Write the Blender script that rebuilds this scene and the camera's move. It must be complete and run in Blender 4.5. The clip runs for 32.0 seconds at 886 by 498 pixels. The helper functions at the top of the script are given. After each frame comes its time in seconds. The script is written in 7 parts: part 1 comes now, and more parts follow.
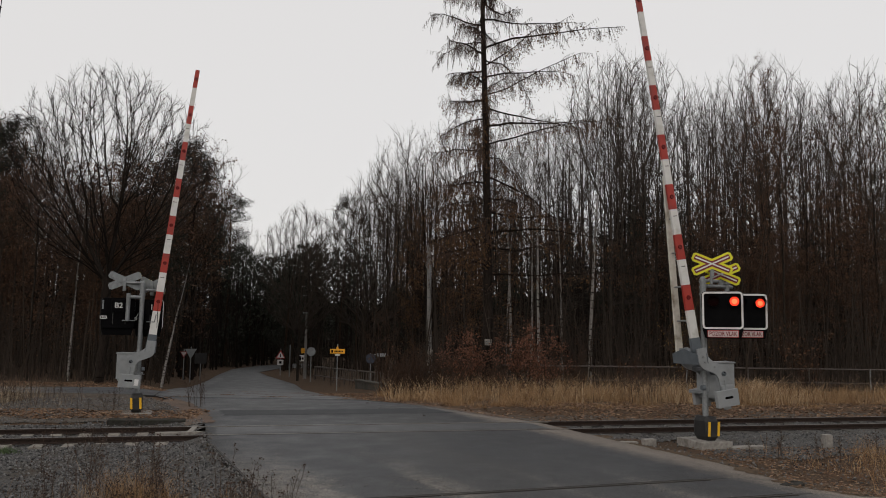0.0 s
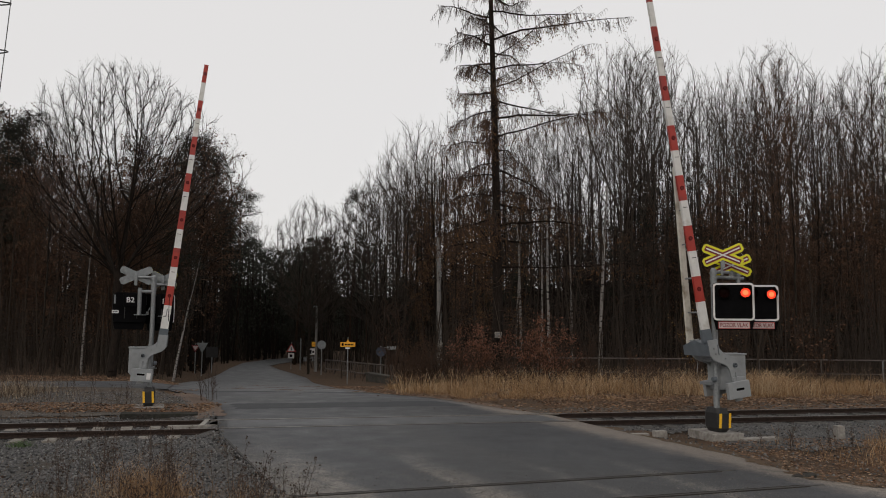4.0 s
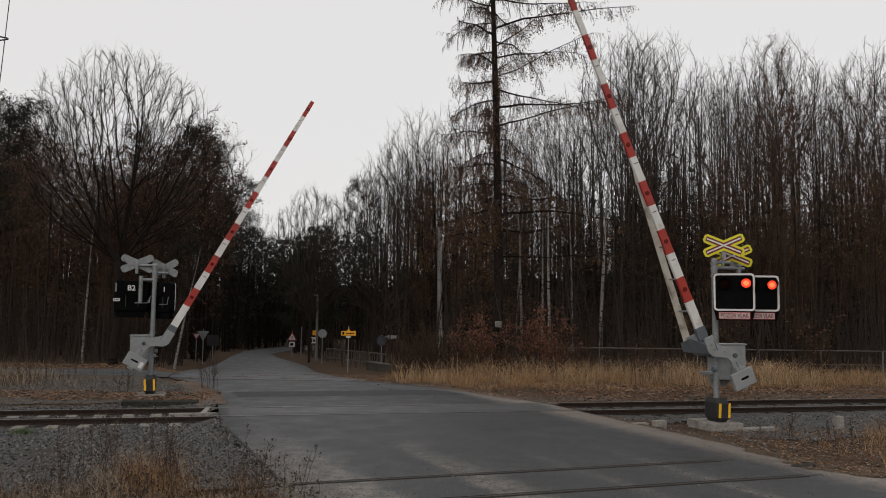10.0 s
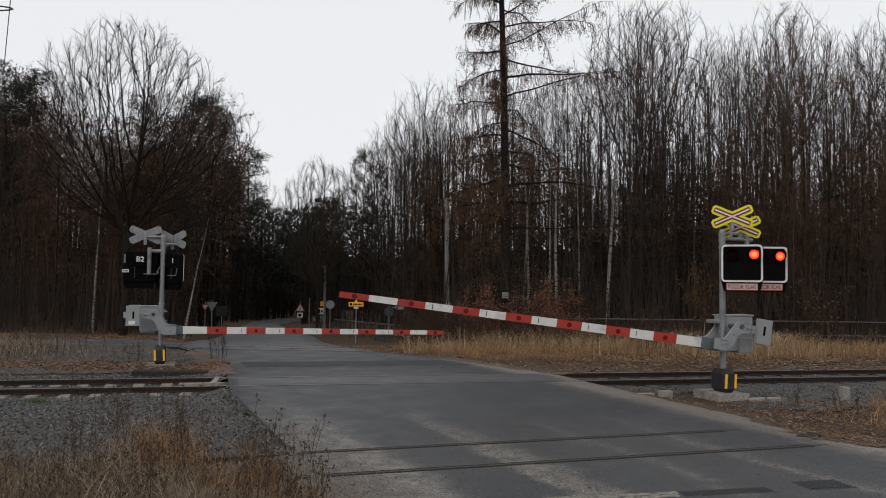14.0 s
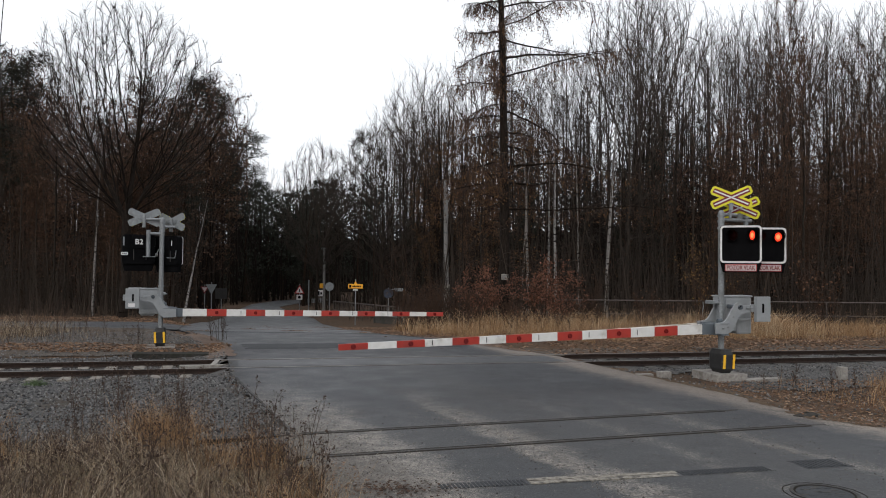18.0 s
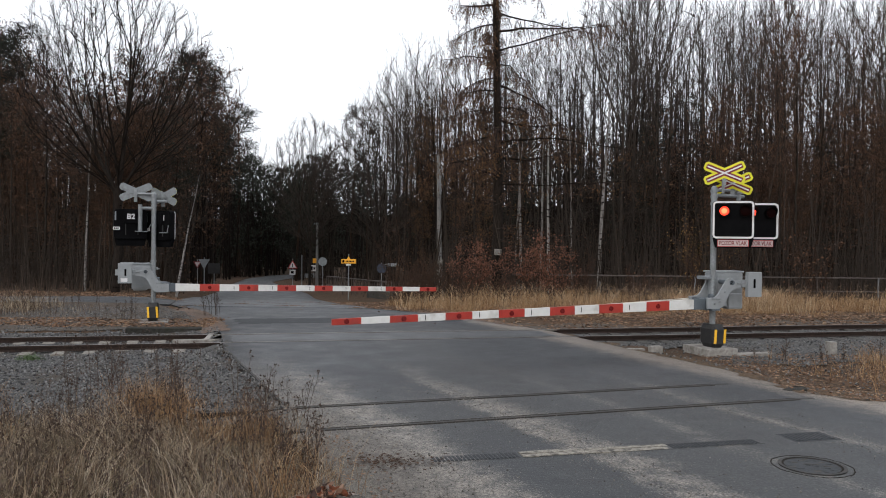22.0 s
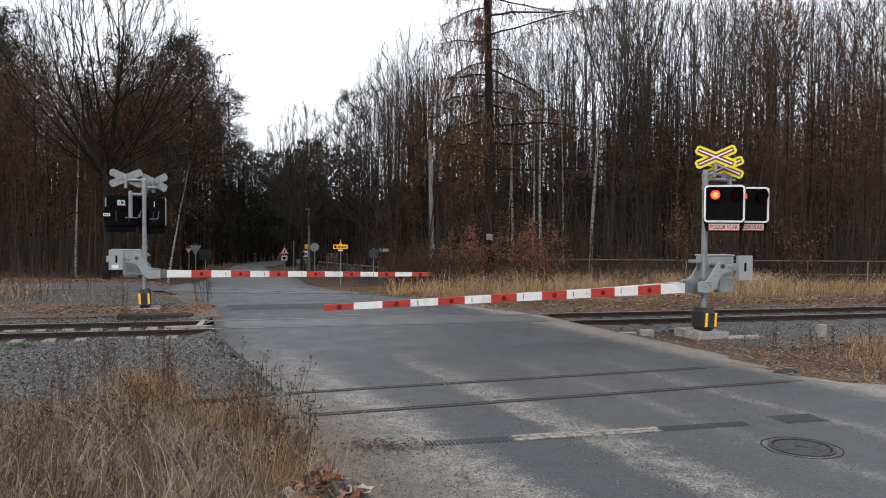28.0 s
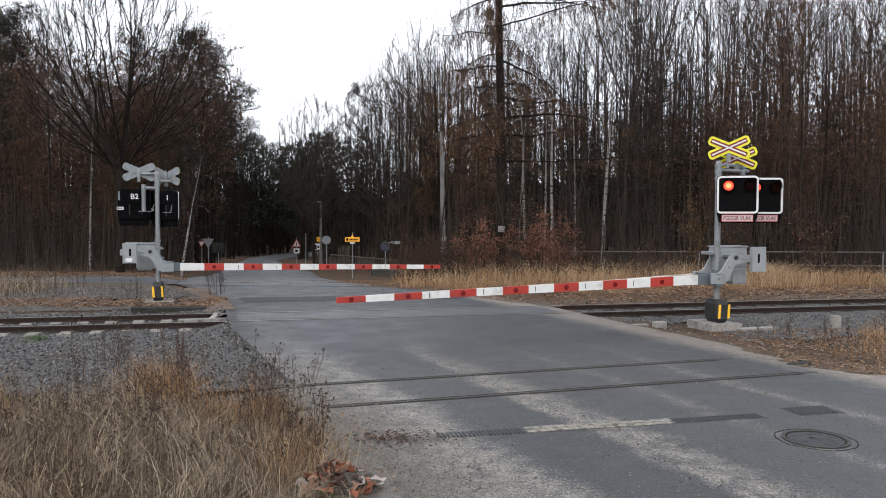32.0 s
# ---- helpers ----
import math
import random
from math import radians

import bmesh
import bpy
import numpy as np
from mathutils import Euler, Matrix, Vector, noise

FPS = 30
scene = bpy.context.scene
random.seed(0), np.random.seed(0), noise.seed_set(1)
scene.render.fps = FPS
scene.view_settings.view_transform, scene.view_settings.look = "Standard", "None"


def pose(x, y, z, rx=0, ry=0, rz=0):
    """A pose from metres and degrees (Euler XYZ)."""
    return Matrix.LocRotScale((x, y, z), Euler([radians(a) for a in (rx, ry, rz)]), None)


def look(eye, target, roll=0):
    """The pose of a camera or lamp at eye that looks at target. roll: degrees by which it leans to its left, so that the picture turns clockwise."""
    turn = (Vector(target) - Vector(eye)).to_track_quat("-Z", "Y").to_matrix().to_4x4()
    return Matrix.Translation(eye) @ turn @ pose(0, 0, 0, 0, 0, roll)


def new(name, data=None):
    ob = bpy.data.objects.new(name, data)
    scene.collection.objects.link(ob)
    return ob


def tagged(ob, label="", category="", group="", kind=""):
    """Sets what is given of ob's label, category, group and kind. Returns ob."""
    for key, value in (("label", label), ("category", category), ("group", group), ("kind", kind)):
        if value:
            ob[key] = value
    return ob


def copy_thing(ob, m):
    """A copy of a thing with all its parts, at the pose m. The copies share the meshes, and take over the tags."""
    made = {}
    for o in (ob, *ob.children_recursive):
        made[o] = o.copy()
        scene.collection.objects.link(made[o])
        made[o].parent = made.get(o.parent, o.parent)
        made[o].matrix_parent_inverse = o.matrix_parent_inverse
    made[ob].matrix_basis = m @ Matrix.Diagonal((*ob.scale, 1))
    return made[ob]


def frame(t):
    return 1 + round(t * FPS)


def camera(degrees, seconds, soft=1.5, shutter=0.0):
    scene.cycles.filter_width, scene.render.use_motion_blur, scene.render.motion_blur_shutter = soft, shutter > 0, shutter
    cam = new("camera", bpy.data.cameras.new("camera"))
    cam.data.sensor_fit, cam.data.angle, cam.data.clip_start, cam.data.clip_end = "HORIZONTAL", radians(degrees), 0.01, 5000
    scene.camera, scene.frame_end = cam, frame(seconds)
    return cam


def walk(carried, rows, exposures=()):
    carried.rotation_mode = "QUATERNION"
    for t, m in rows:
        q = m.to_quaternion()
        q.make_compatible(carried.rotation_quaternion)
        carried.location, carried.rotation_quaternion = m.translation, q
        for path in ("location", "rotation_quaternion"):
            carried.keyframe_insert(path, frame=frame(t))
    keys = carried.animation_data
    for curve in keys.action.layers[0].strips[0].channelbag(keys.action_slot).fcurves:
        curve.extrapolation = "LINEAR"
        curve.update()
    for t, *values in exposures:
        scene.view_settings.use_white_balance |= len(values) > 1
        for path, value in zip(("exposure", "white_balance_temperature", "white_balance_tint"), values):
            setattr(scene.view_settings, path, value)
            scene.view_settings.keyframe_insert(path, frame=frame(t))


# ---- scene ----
# ---- camera: held by hand on one spot, it tilts slowly down ----
EYE = Vector((0.0, 0.0, 2.3))
cam = camera(59.74, 32.0, 1.0)


def aim(yaw, pitch, roll):
    """The pose of the camera from degrees: yaw to its left, pitch up, roll as in look()."""
    a, b = radians(yaw), radians(pitch)
    way = Vector((-math.sin(a) * math.cos(b), math.cos(a) * math.cos(b), math.sin(b)))
    return look(EYE, EYE + way * 10, roll)


# seconds, yaw, pitch, roll
TURNS = [
    (0.0, -0.678, 6.036, 0.765),
    (0.5, -0.584, 5.989, 0.655),
    (1.0, -0.514, 5.867, 0.586),
    (1.5, -0.376, 5.781, 0.550),
    (2.0, -0.280, 5.732, 0.535),
    (2.5, -0.136, 5.682, 0.494),
    (3.0, -0.040, 5.664, 0.456),
    (3.5, -0.004, 5.587, 0.454),
    (5.5, 0.131, 5.335, 0.587),
    (6.0, 0.147, 5.324, 0.617),
    (6.5, 0.141, 5.350, 0.687),
    (7.0, 0.105, 5.350, 0.687),
    (7.5, 0.149, 5.359, 0.675),
    (8.0, 0.119, 5.346, 0.674),
    (8.5, 0.056, 5.288, 0.686),
    (9.0, 0.055, 5.129, 0.695),
    (9.5, 0.063, 4.970, 0.696),
    (10.0, 0.082, 4.706, 0.704),
    (10.5, 0.096, 4.428, 0.684),
    (11.0, 0.236, 3.993, 0.609),
    (11.5, 0.352, 3.681, 0.548),
    (12.0, 0.470, 3.385, 0.527),
    (12.5, 0.555, 3.179, 0.532),
    (13.0, 0.524, 3.033, 0.570),
    (13.5, 0.576, 2.813, 0.626),
    (14.0, 0.590, 2.563, 0.721),
    (14.5, 0.612, 2.364, 0.787),
    (16.5, 0.494, 1.758, 0.889),
    (17.0, 0.523, 1.696, 0.713),
    (17.5, 0.553, 1.503, 0.559),
    (18.0, 0.507, 1.211, 0.556),
    (18.5, 0.530, 0.846, 0.542),
    (19.0, 0.457, 0.434, 0.543),
    (19.5, 0.382, 0.025, 0.577),
    (20.0, 0.289, -0.384, 0.567),
    (20.5, 0.257, -0.534, 0.562),
    (21.0, 0.171, -0.627, 0.609),
    (21.5, 0.072, -0.676, 0.648),
    (22.0, -0.020, -0.629, 0.630),
    (22.5, 0.013, -0.625, 0.628),
    (23.0, 0.018, -0.625, 0.624),
    (23.5, 0.018, -0.625, 0.624),
    (24.0, 0.020, -0.659, 0.704),
    (24.5, 0.020, -0.672, 0.747),
    (25.0, 0.023, -0.691, 0.770),
    (25.5, -0.020, -0.740, 0.777),
    (27.5, -0.731, -1.588, 0.486),
    (28.0, -0.616, -1.733, 0.375),
    (28.5, -0.435, -1.909, 0.230),
    (29.0, -0.283, -2.043, 0.148),
    (29.5, -0.124, -2.136, 0.087),
    (30.0, -0.051, -2.178, 0.072),
    (30.5, 0.006, -2.325, 0.080),
    (31.0, 0.111, -2.318, 0.115),
    (31.5, 0.177, -2.313, 0.111),
    (32.0, 0.246, -2.307, 0.150)]
EXPOSURES = [(0.0, -0.24, 6780, 11), (6.0, -0.2, 6780, 11), (9.0, -0.2, 6780, 11), (11.0, -0.17, 6680, 11), (13.0, -0.08, 6550, 10), (14.5, -0.03, 6450, 10),
             (17.0, 0.16, 6350, 10), (19.0, 0.42, 6300, 10), (21.0, 0.52, 6250, 10), (25.0, 0.54, 6250, 10), (28.0, 0.82, 6200, 10), (32.0, 0.93, 6150, 10)]
walk(cam, [(t, aim(y, p, r)) for t, y, p, r in TURNS], EXPOSURES)

# ---- light: an even overcast sky ----
world = bpy.data.worlds.new("overcast_sky")
scene.world = world
world.use_nodes = True
wn, wl = world.node_tree.nodes, world.node_tree.links
wn.clear()
sky = wn.new("ShaderNodeTexSky")
sky.sky_type, sky.sun_disc = "NISHITA", False
sky.sun_elevation, sky.sun_rotation = radians(24), radians(200)
sky.air_density, sky.dust_density, sky.ozone_density = 1.0, 4.0, 1.0
deck = wn.new("ShaderNodeMix")
deck.data_type = "RGBA"
deck.inputs[0].default_value = 0.88
deck.inputs[7].default_value = (9.6, 9.65, 9.8, 1)
wbg, wout = wn.new("ShaderNodeBackground"), wn.new("ShaderNodeOutputWorld")
wbg.inputs[1].default_value = 0.1
wl.new(sky.outputs[0], deck.inputs[6])
wl.new(deck.outputs[2], wbg.inputs[0])
wl.new(wbg.outputs[0], wout.inputs[0])
sun_data = bpy.data.lights.new("sun", "SUN")
sun_data.energy, sun_data.angle, sun_data.color = 0.5, radians(40), (1.0, 0.97, 0.93)
sun = new("sun", sun_data)
sun.matrix_world = look((0, 0, 60), (12, 33, 42))


# ---- materials ----
def node_material(name):
    m = bpy.data.materials.new(name)
    m.use_nodes = True
    n, l = m.node_tree.nodes, m.node_tree.links
    return m, n, l, n["Principled BSDF"]


def noise_node(n, l, coords, scale, detail=4.0, stretch=(1, 1, 1), turn=0.0, rough=0.55):
    mp, tx = n.new("ShaderNodeMapping"), n.new("ShaderNodeTexNoise")
    mp.inputs["Scale"].default_value = stretch
    if turn:
        spun = n.new("ShaderNodeMapping")
        spun.inputs["Rotation"].default_value = (0, 0, turn)
        l.new(coords, spun.inputs[0])
        coords = spun.outputs[0]
    tx.inputs["Scale"].default_value, tx.inputs["Detail"].default_value, tx.inputs["Roughness"].default_value = scale, detail, rough
    l.new(coords, mp.inputs[0])
    l.new(mp.outputs[0], tx.inputs[0])
    return tx.outputs[0]


def ramp(n, l, value, lo, hi):
    r = n.new("ShaderNodeMapRange")
    r.inputs[1].default_value, r.inputs[2].default_value = lo, hi
    l.new(value, r.inputs[0])
    return r.outputs[0]


def mixed(n, l, fac, a, b):
    """Colour between a and b (each a colour or a socket)."""
    x = n.new("ShaderNodeMix")
    x.data_type = "RGBA"
    for socket, v in ((x.inputs[0], fac), (x.inputs[6], a), (x.inputs[7], b)):
        if isinstance(v, bpy.types.NodeSocket):
            l.new(v, socket)
        elif isinstance(v, (tuple, list)):
            socket.default_value = (*v, 1)
        else:
            socket.default_value = v
    return x.outputs[2]


def times(n, l, a, b):
    x = n.new("ShaderNodeMath")
    x.operation = "MULTIPLY"
    for socket, v in ((x.inputs[0], a), (x.inputs[1], b)):
        if isinstance(v, bpy.types.NodeSocket):
            l.new(v, socket)
        else:
            socket.default_value = v
    return x.outputs[0]


def surface(name, a, b, scale=8.0, rough=0.7, metal=0.0, bump=0.2, stain=None, stain_scale=1.3, stain_lo=0.5, stain_hi=0.7,
            stretch=(1, 1, 1), turn=0.0, rand=0.0, spec=0.4, world_coords=False, bump_dist=0.01, transl=0.0):
    m, n, l, p = node_material(name)
    coords = n.new("ShaderNodeNewGeometry").outputs["Position"] if world_coords else n.new("ShaderNodeTexCoord").outputs["Object"]
    fine = noise_node(n, l, coords, scale, 6, stretch, turn)
    col = mixed(n, l, ramp(n, l, fine, 0.3, 0.7), a, b)
    if stain:
        big = noise_node(n, l, coords, stain_scale, 5, stretch, turn)
        col = mixed(n, l, ramp(n, l, big, stain_lo, stain_hi), col, stain)
    if rand:
        info = n.new("ShaderNodeObjectInfo")
        hsv = n.new("ShaderNodeHueSaturation")
        l.new(ramp(n, l, info.outputs["Random"], -0.0001, 1.0), hsv.inputs["Fac"])
        hsv.inputs["Value"].default_value = 1.0 + rand
        l.new(col, hsv.inputs["Color"])
        col = hsv.outputs[0]
    l.new(col, p.inputs["Base Color"])
    p.inputs["Roughness"].default_value, p.inputs["Metallic"].default_value = rough, metal
    p.inputs["Specular IOR Level"].default_value = spec
    if bump:
        bn = n.new("ShaderNodeBump")
        bn.inputs["Strength"].default_value, bn.inputs["Distance"].default_value = bump, bump_dist
        l.new(fine, bn.inputs["Height"])
        l.new(bn.outputs[0], p.inputs["Normal"])
    return m


def islands(name, cols, rough=0.8, spec=0.2):
    """A material whose loose pieces (blades, leaves, stones) each take one of the colours."""
    m, n, l, p = node_material(name)
    g = n.new("ShaderNodeNewGeometry")
    r = n.new("ShaderNodeValToRGB")
    r.color_ramp.interpolation = "LINEAR"
    while len(r.color_ramp.elements) < len(cols):
        r.color_ramp.elements.new(0.5)
    for i, (e, c) in enumerate(zip(r.color_ramp.elements, cols)):
        e.position, e.color = i / (len(cols) - 1), (*c, 1)
    l.new(g.outputs["Random Per Island"], r.inputs[0])
    grain = noise_node(n, l, g.outputs["Position"], 40, 3)
    col = mixed(n, l, ramp(n, l, grain, 0.2, 0.9), r.outputs[0], (0.03, 0.025, 0.02))
    l.new(mixed(n, l, 0.6, col, r.outputs[0]), p.inputs["Base Color"])
    p.inputs["Roughness"].default_value, p.inputs["Specular IOR Level"].default_value = rough, spec
    return m


ROAD_TURN = math.atan2(0.91, -0.41)


def added(n, l, a, b):
    x = n.new("ShaderNodeMath")
    l.new(a, x.inputs[0])
    l.new(b, x.inputs[1])
    return x.outputs[0]


def asphalt_material(name, streaked):
    """Worn asphalt: stone grain, darker repairs, sandy dust between the wheel tracks."""
    m, n, l, p = node_material(name)
    pos = n.new("ShaderNodeNewGeometry").outputs["Position"]
    grain = noise_node(n, l, pos, 24, 2, rough=0.75)
    grit = noise_node(n, l, pos, 62, 1, rough=0.6)
    mid = noise_node(n, l, pos, 1.3, 6)
    blotch = noise_node(n, l, pos, 4.5, 5, rough=0.65)
    patch = noise_node(n, l, pos, 0.2, 3, (0.45, 1.3, 1), -ROAD_TURN)
    both = times(n, l, added(n, l, grain, grit), 0.5)
    col = mixed(n, l, ramp(n, l, both, 0.39, 0.61), (0.0053, 0.0059, 0.0068), (0.0418, 0.0436, 0.0463))
    col = mixed(n, l, ramp(n, l, patch, 0.45, 0.53), col, mixed(n, l, ramp(n, l, both, 0.39, 0.61), (0.0044, 0.0052, 0.0069), (0.0276, 0.0312, 0.0369)))
    col = mixed(n, l, times(n, l, ramp(n, l, mid, 0.46, 0.8), 0.6), col, (0.0534, 0.0552, 0.0587))
    col = mixed(n, l, times(n, l, ramp(n, l, grit, 0.62, 0.72), 0.45), col, (0.1335, 0.1317, 0.129))
    if streaked:
        across = n.new("ShaderNodeVectorMath")
        across.operation = "DOT_PRODUCT"
        across.inputs[1].default_value = (0.91, 0.42, 0)
        l.new(pos, across.inputs[0])
        wob = added(n, l, across.outputs["Value"], times(n, l, noise_node(n, l, pos, 0.6, 5, rough=0.65), 0.75))
        lane = n.new("ShaderNodeValToRGB")
        els = lane.color_ramp.elements
        marks = ((0.0, 1.0), (0.20, 1.0), (0.25, 0.85), (0.295, 0.9), (0.345, 0.12), (0.425, 0.05), (0.447, 0.75), (0.475, 0.8), (0.52, 0.15), (0.59, 0.1), (0.622, 0.5), (0.65, 0.12), (0.735, 0.08), (0.762, 0.62), (0.8, 0.14), (0.925, 0.15), (0.975, 0.7), (1.0, 0.85))
        while len(els) < len(marks):
            els.new(0.5)
        for e, (x, v) in zip(els, marks):
            e.position, e.color = x, (v, v, v, 1)
        l.new(ramp(n, l, wob, 0.87, 10.87), lane.inputs[0])
        split = n.new("ShaderNodeSeparateXYZ")
        l.new(pos, split.inputs[0])
        # the dust is loose grains, thickest between the tracks
        thick = times(n, l, lane.outputs[0], ramp(n, l, split.outputs["Y"], 17.0, 10.5))
        thick = times(n, l, thick, ramp(n, l, blotch, 0.2, 0.62))
        heap = added(n, l, both, times(n, l, thick, 0.62))
        dust = times(n, l, ramp(n, l, heap, 0.64, 1.0), 0.78)
        sand = mixed(n, l, ramp(n, l, both, 0.38, 0.64), (0.0801, 0.0685, 0.0561), (0.3827, 0.3427, 0.2937))
        col = mixed(n, l, dust, col, sand)
        # brown dust drifted along the far edge
        drift = ramp(n, l, added(n, l, across.outputs["Value"], times(n, l, blotch, 1.1)), 10.15, 10.75)
        drift = times(n, l, times(n, l, drift, ramp(n, l, split.outputs["Y"], 27.0, 22.0)), ramp(n, l, both, 0.25, 0.6))
        col = mixed(n, l, times(n, l, drift, 0.8), col, (0.21, 0.172, 0.138))
        # sandy grit washed over the edge
        edge = times(n, l, ramp(n, l, added(n, l, across.outputs["Value"], times(n, l, blotch, 1.6)), 4.2, 3.2), ramp(n, l, split.outputs["Y"], 11.8, 8.5))
        grits = mixed(n, l, ramp(n, l, both, 0.36, 0.64), (0.0285, 0.0223, 0.0178), (0.1913, 0.1638, 0.1362))
        col = mixed(n, l, times(n, l, edge, 0.85), col, grits)
    else:
        col = mixed(n, l, 0.45, col, (0.089, 0.0917, 0.0961))
    # oil drips and worn spots
    col = mixed(n, l, times(n, l, ramp(n, l, noise_node(n, l, pos, 2.6, 6, (0.6, 1.2, 1), -ROAD_TURN, 0.7), 0.56, 0.68), 0.55), col, (0.0107, 0.0111, 0.0125))
    l.new(col, p.inputs["Base Color"])
    l.new(ramp(n, l, mid, -0.5, 1.3), p.inputs["Roughness"])
    p.inputs["Specular IOR Level"].default_value = 0.5
    bn = n.new("ShaderNodeBump")
    bn.inputs["Strength"].default_value, bn.inputs["Distance"].default_value = 0.6, 0.01
    l.new(both, bn.inputs["Height"])
    l.new(bn.outputs[0], p.inputs["Normal"])
    return m


def glow_material(name, colour, strength):
    m, n, l, p = node_material(name)
    p.inputs["Base Color"].default_value = (*colour, 1)
    p.inputs["Emission Color"].default_value = (*colour, 1)
    p.inputs["Emission Strength"].default_value = strength
    return m


def bark_material(name, a, b, scale=6, marks=None):
    m, n, l, p = node_material(name)
    co = n.new("ShaderNodeTexCoord").outputs["Object"]
    fine = noise_node(n, l, co, scale, 6, (3, 3, 0.7))
    col = mixed(n, l, ramp(n, l, fine, 0.3, 0.7), a, b)
    if marks:
        band = noise_node(n, l, co, 2.2, 4, (1.2, 1.2, 5.0))
        col = mixed(n, l, ramp(n, l, band, 0.54, 0.6), col, marks)
    info = n.new("ShaderNodeObjectInfo")
    dark = n.new("ShaderNodeMix")
    dark.data_type = "RGBA"
    dark.blend_type = "MULTIPLY"
    l.new(ramp(n, l, info.outputs["Random"], 0.0, 1.6), dark.inputs[0])
    l.new(col, dark.inputs[6])
    dark.inputs[7].default_value = (0.55, 0.5, 0.48, 1)
    l.new(dark.outputs[2], p.inputs["Base Color"])
    p.inputs["Roughness"].default_value, p.inputs["Specular IOR Level"].default_value = 0.95, 0.1
    bn = n.new("ShaderNodeBump")
    bn.inputs["Strength"].default_value, bn.inputs["Distance"].default_value = 0.6, 0.03
    l.new(fine, bn.inputs["Height"])
    l.new(bn.outputs[0], p.inputs["Normal"])
    return m


ASPHALT = asphalt_material("asphalt", True)
ASPHALT_FAR = asphalt_material("old_asphalt", False)
ASPHALT_NEW = surface("newer_asphalt", (0.0107, 0.012, 0.0138), (0.0356, 0.0392, 0.0445), 60, 0.75, bump=0.4, stain=(0.0445, 0.0463, 0.0498), stain_scale=1.5, world_coords=True, bump_dist=0.006)
SOIL = surface("litter_soil", (0.0285, 0.0205, 0.0151), (0.1113, 0.0739, 0.049), 22, 0.95, bump=0.8, stain=(0.0934, 0.057, 0.0356), stain_scale=0.9,
               world_coords=True, bump_dist=0.04, spec=0.1)
DUST = surface("sandy_dirt", (0.0401, 0.0347, 0.0294), (0.2225, 0.2029, 0.178), 85, 0.95, bump=0.8, stain=(0.0668, 0.0534, 0.0427), stain_scale=2.6, stain_lo=0.52, stain_hi=0.85,
               world_coords=True, bump_dist=0.008, spec=0.1)
DIRT = surface("brown_dirt", (0.0303, 0.0205, 0.0133), (0.1557, 0.1086, 0.073), 70, 0.95, bump=0.8, stain=(0.0534, 0.0383, 0.0276), stain_scale=2.2, stain_lo=0.48, stain_hi=0.75,
               world_coords=True, bump_dist=0.01, spec=0.1)
DUST_RED = surface("reddish_dirt", (0.0757, 0.0561, 0.0445), (0.1869, 0.1379, 0.1113), 60, 0.95, bump=0.6, stain=(0.0801, 0.0623, 0.049), stain_scale=1.6,
                   world_coords=True, bump_dist=0.01, spec=0.1)
GRIT = surface("grey_brown_grit", (0.0312, 0.0267, 0.0231), (0.1469, 0.129, 0.1113), 45, 0.95, bump=0.9, stain=(0.0668, 0.049, 0.0374), stain_scale=1.1, stain_lo=0.45, stain_hi=0.7,
               world_coords=True, bump_dist=0.02, spec=0.1)
GROOVE = surface("dirty_groove", (0.0107, 0.0098, 0.0089), (0.0445, 0.0374, 0.0312), 18, 0.95, bump=0.5, world_coords=True, spec=0.05)
GRAVEL = surface("gravel_bed", (0.0178, 0.0178, 0.0178), (0.1513, 0.1486, 0.1442), 34, 0.95, bump=1.0, stain=(0.0623, 0.0516, 0.0418), stain_scale=0.8,
                 world_coords=True, bump_dist=0.03, spec=0.15)
STONES = islands("broken_stones", [(0.0196, 0.0196, 0.0214), (0.0623, 0.0623, 0.065), (0.1246, 0.1246, 0.1273), (0.2225, 0.218, 0.2136), (0.0757, 0.0712, 0.0676)])
GRITS = islands("loose_grit", [(0.0445, 0.0409, 0.0374), (0.178, 0.1646, 0.1469), (0.3026, 0.2848, 0.2581), (0.0979, 0.089, 0.0801)])
LEAVES_DEAD = islands("fallen_leaves", [(0.0721, 0.0385, 0.024), (0.1682, 0.0902, 0.0517), (0.3244, 0.2163, 0.1382), (0.1081, 0.0625, 0.0409), (0.2403, 0.1322, 0.0745)])
LEAVES_DARK = islands("crumbled_leaves", [(0.0312, 0.0178, 0.0125), (0.0712, 0.0401, 0.0267), (0.0445, 0.0267, 0.0196), (0.1068, 0.0623, 0.0401)])
WEED_GREEN = islands("green_weed_leaves", [(0.06, 0.1, 0.04), (0.12, 0.17, 0.08), (0.09, 0.13, 0.07)])
GRASS_DRY = islands("dry_grass", [(0.1945, 0.1023, 0.047), (0.4606, 0.2916, 0.1483), (0.3275, 0.1822, 0.0839), (0.0768, 0.0389, 0.0205), (0.5936, 0.4196, 0.2406), (0.1638, 0.0768, 0.0368), (0.4094, 0.2456, 0.1178)])
REEDS = islands("pale_reeds", [(0.2592, 0.1544, 0.0797), (0.5183, 0.3588, 0.2093), (0.618, 0.4785, 0.319), (0.3489, 0.2093, 0.1046), (0.1396, 0.0718, 0.0368)])
GRASS_BROWN = islands("brown_grass", [(0.0445, 0.0294, 0.0205), (0.267, 0.1913, 0.1202), (0.6052, 0.5073, 0.3827), (0.0267, 0.0178, 0.0133), (0.178, 0.1113, 0.0668), (0.445, 0.3427, 0.2314), (0.0534, 0.0338, 0.0231)])
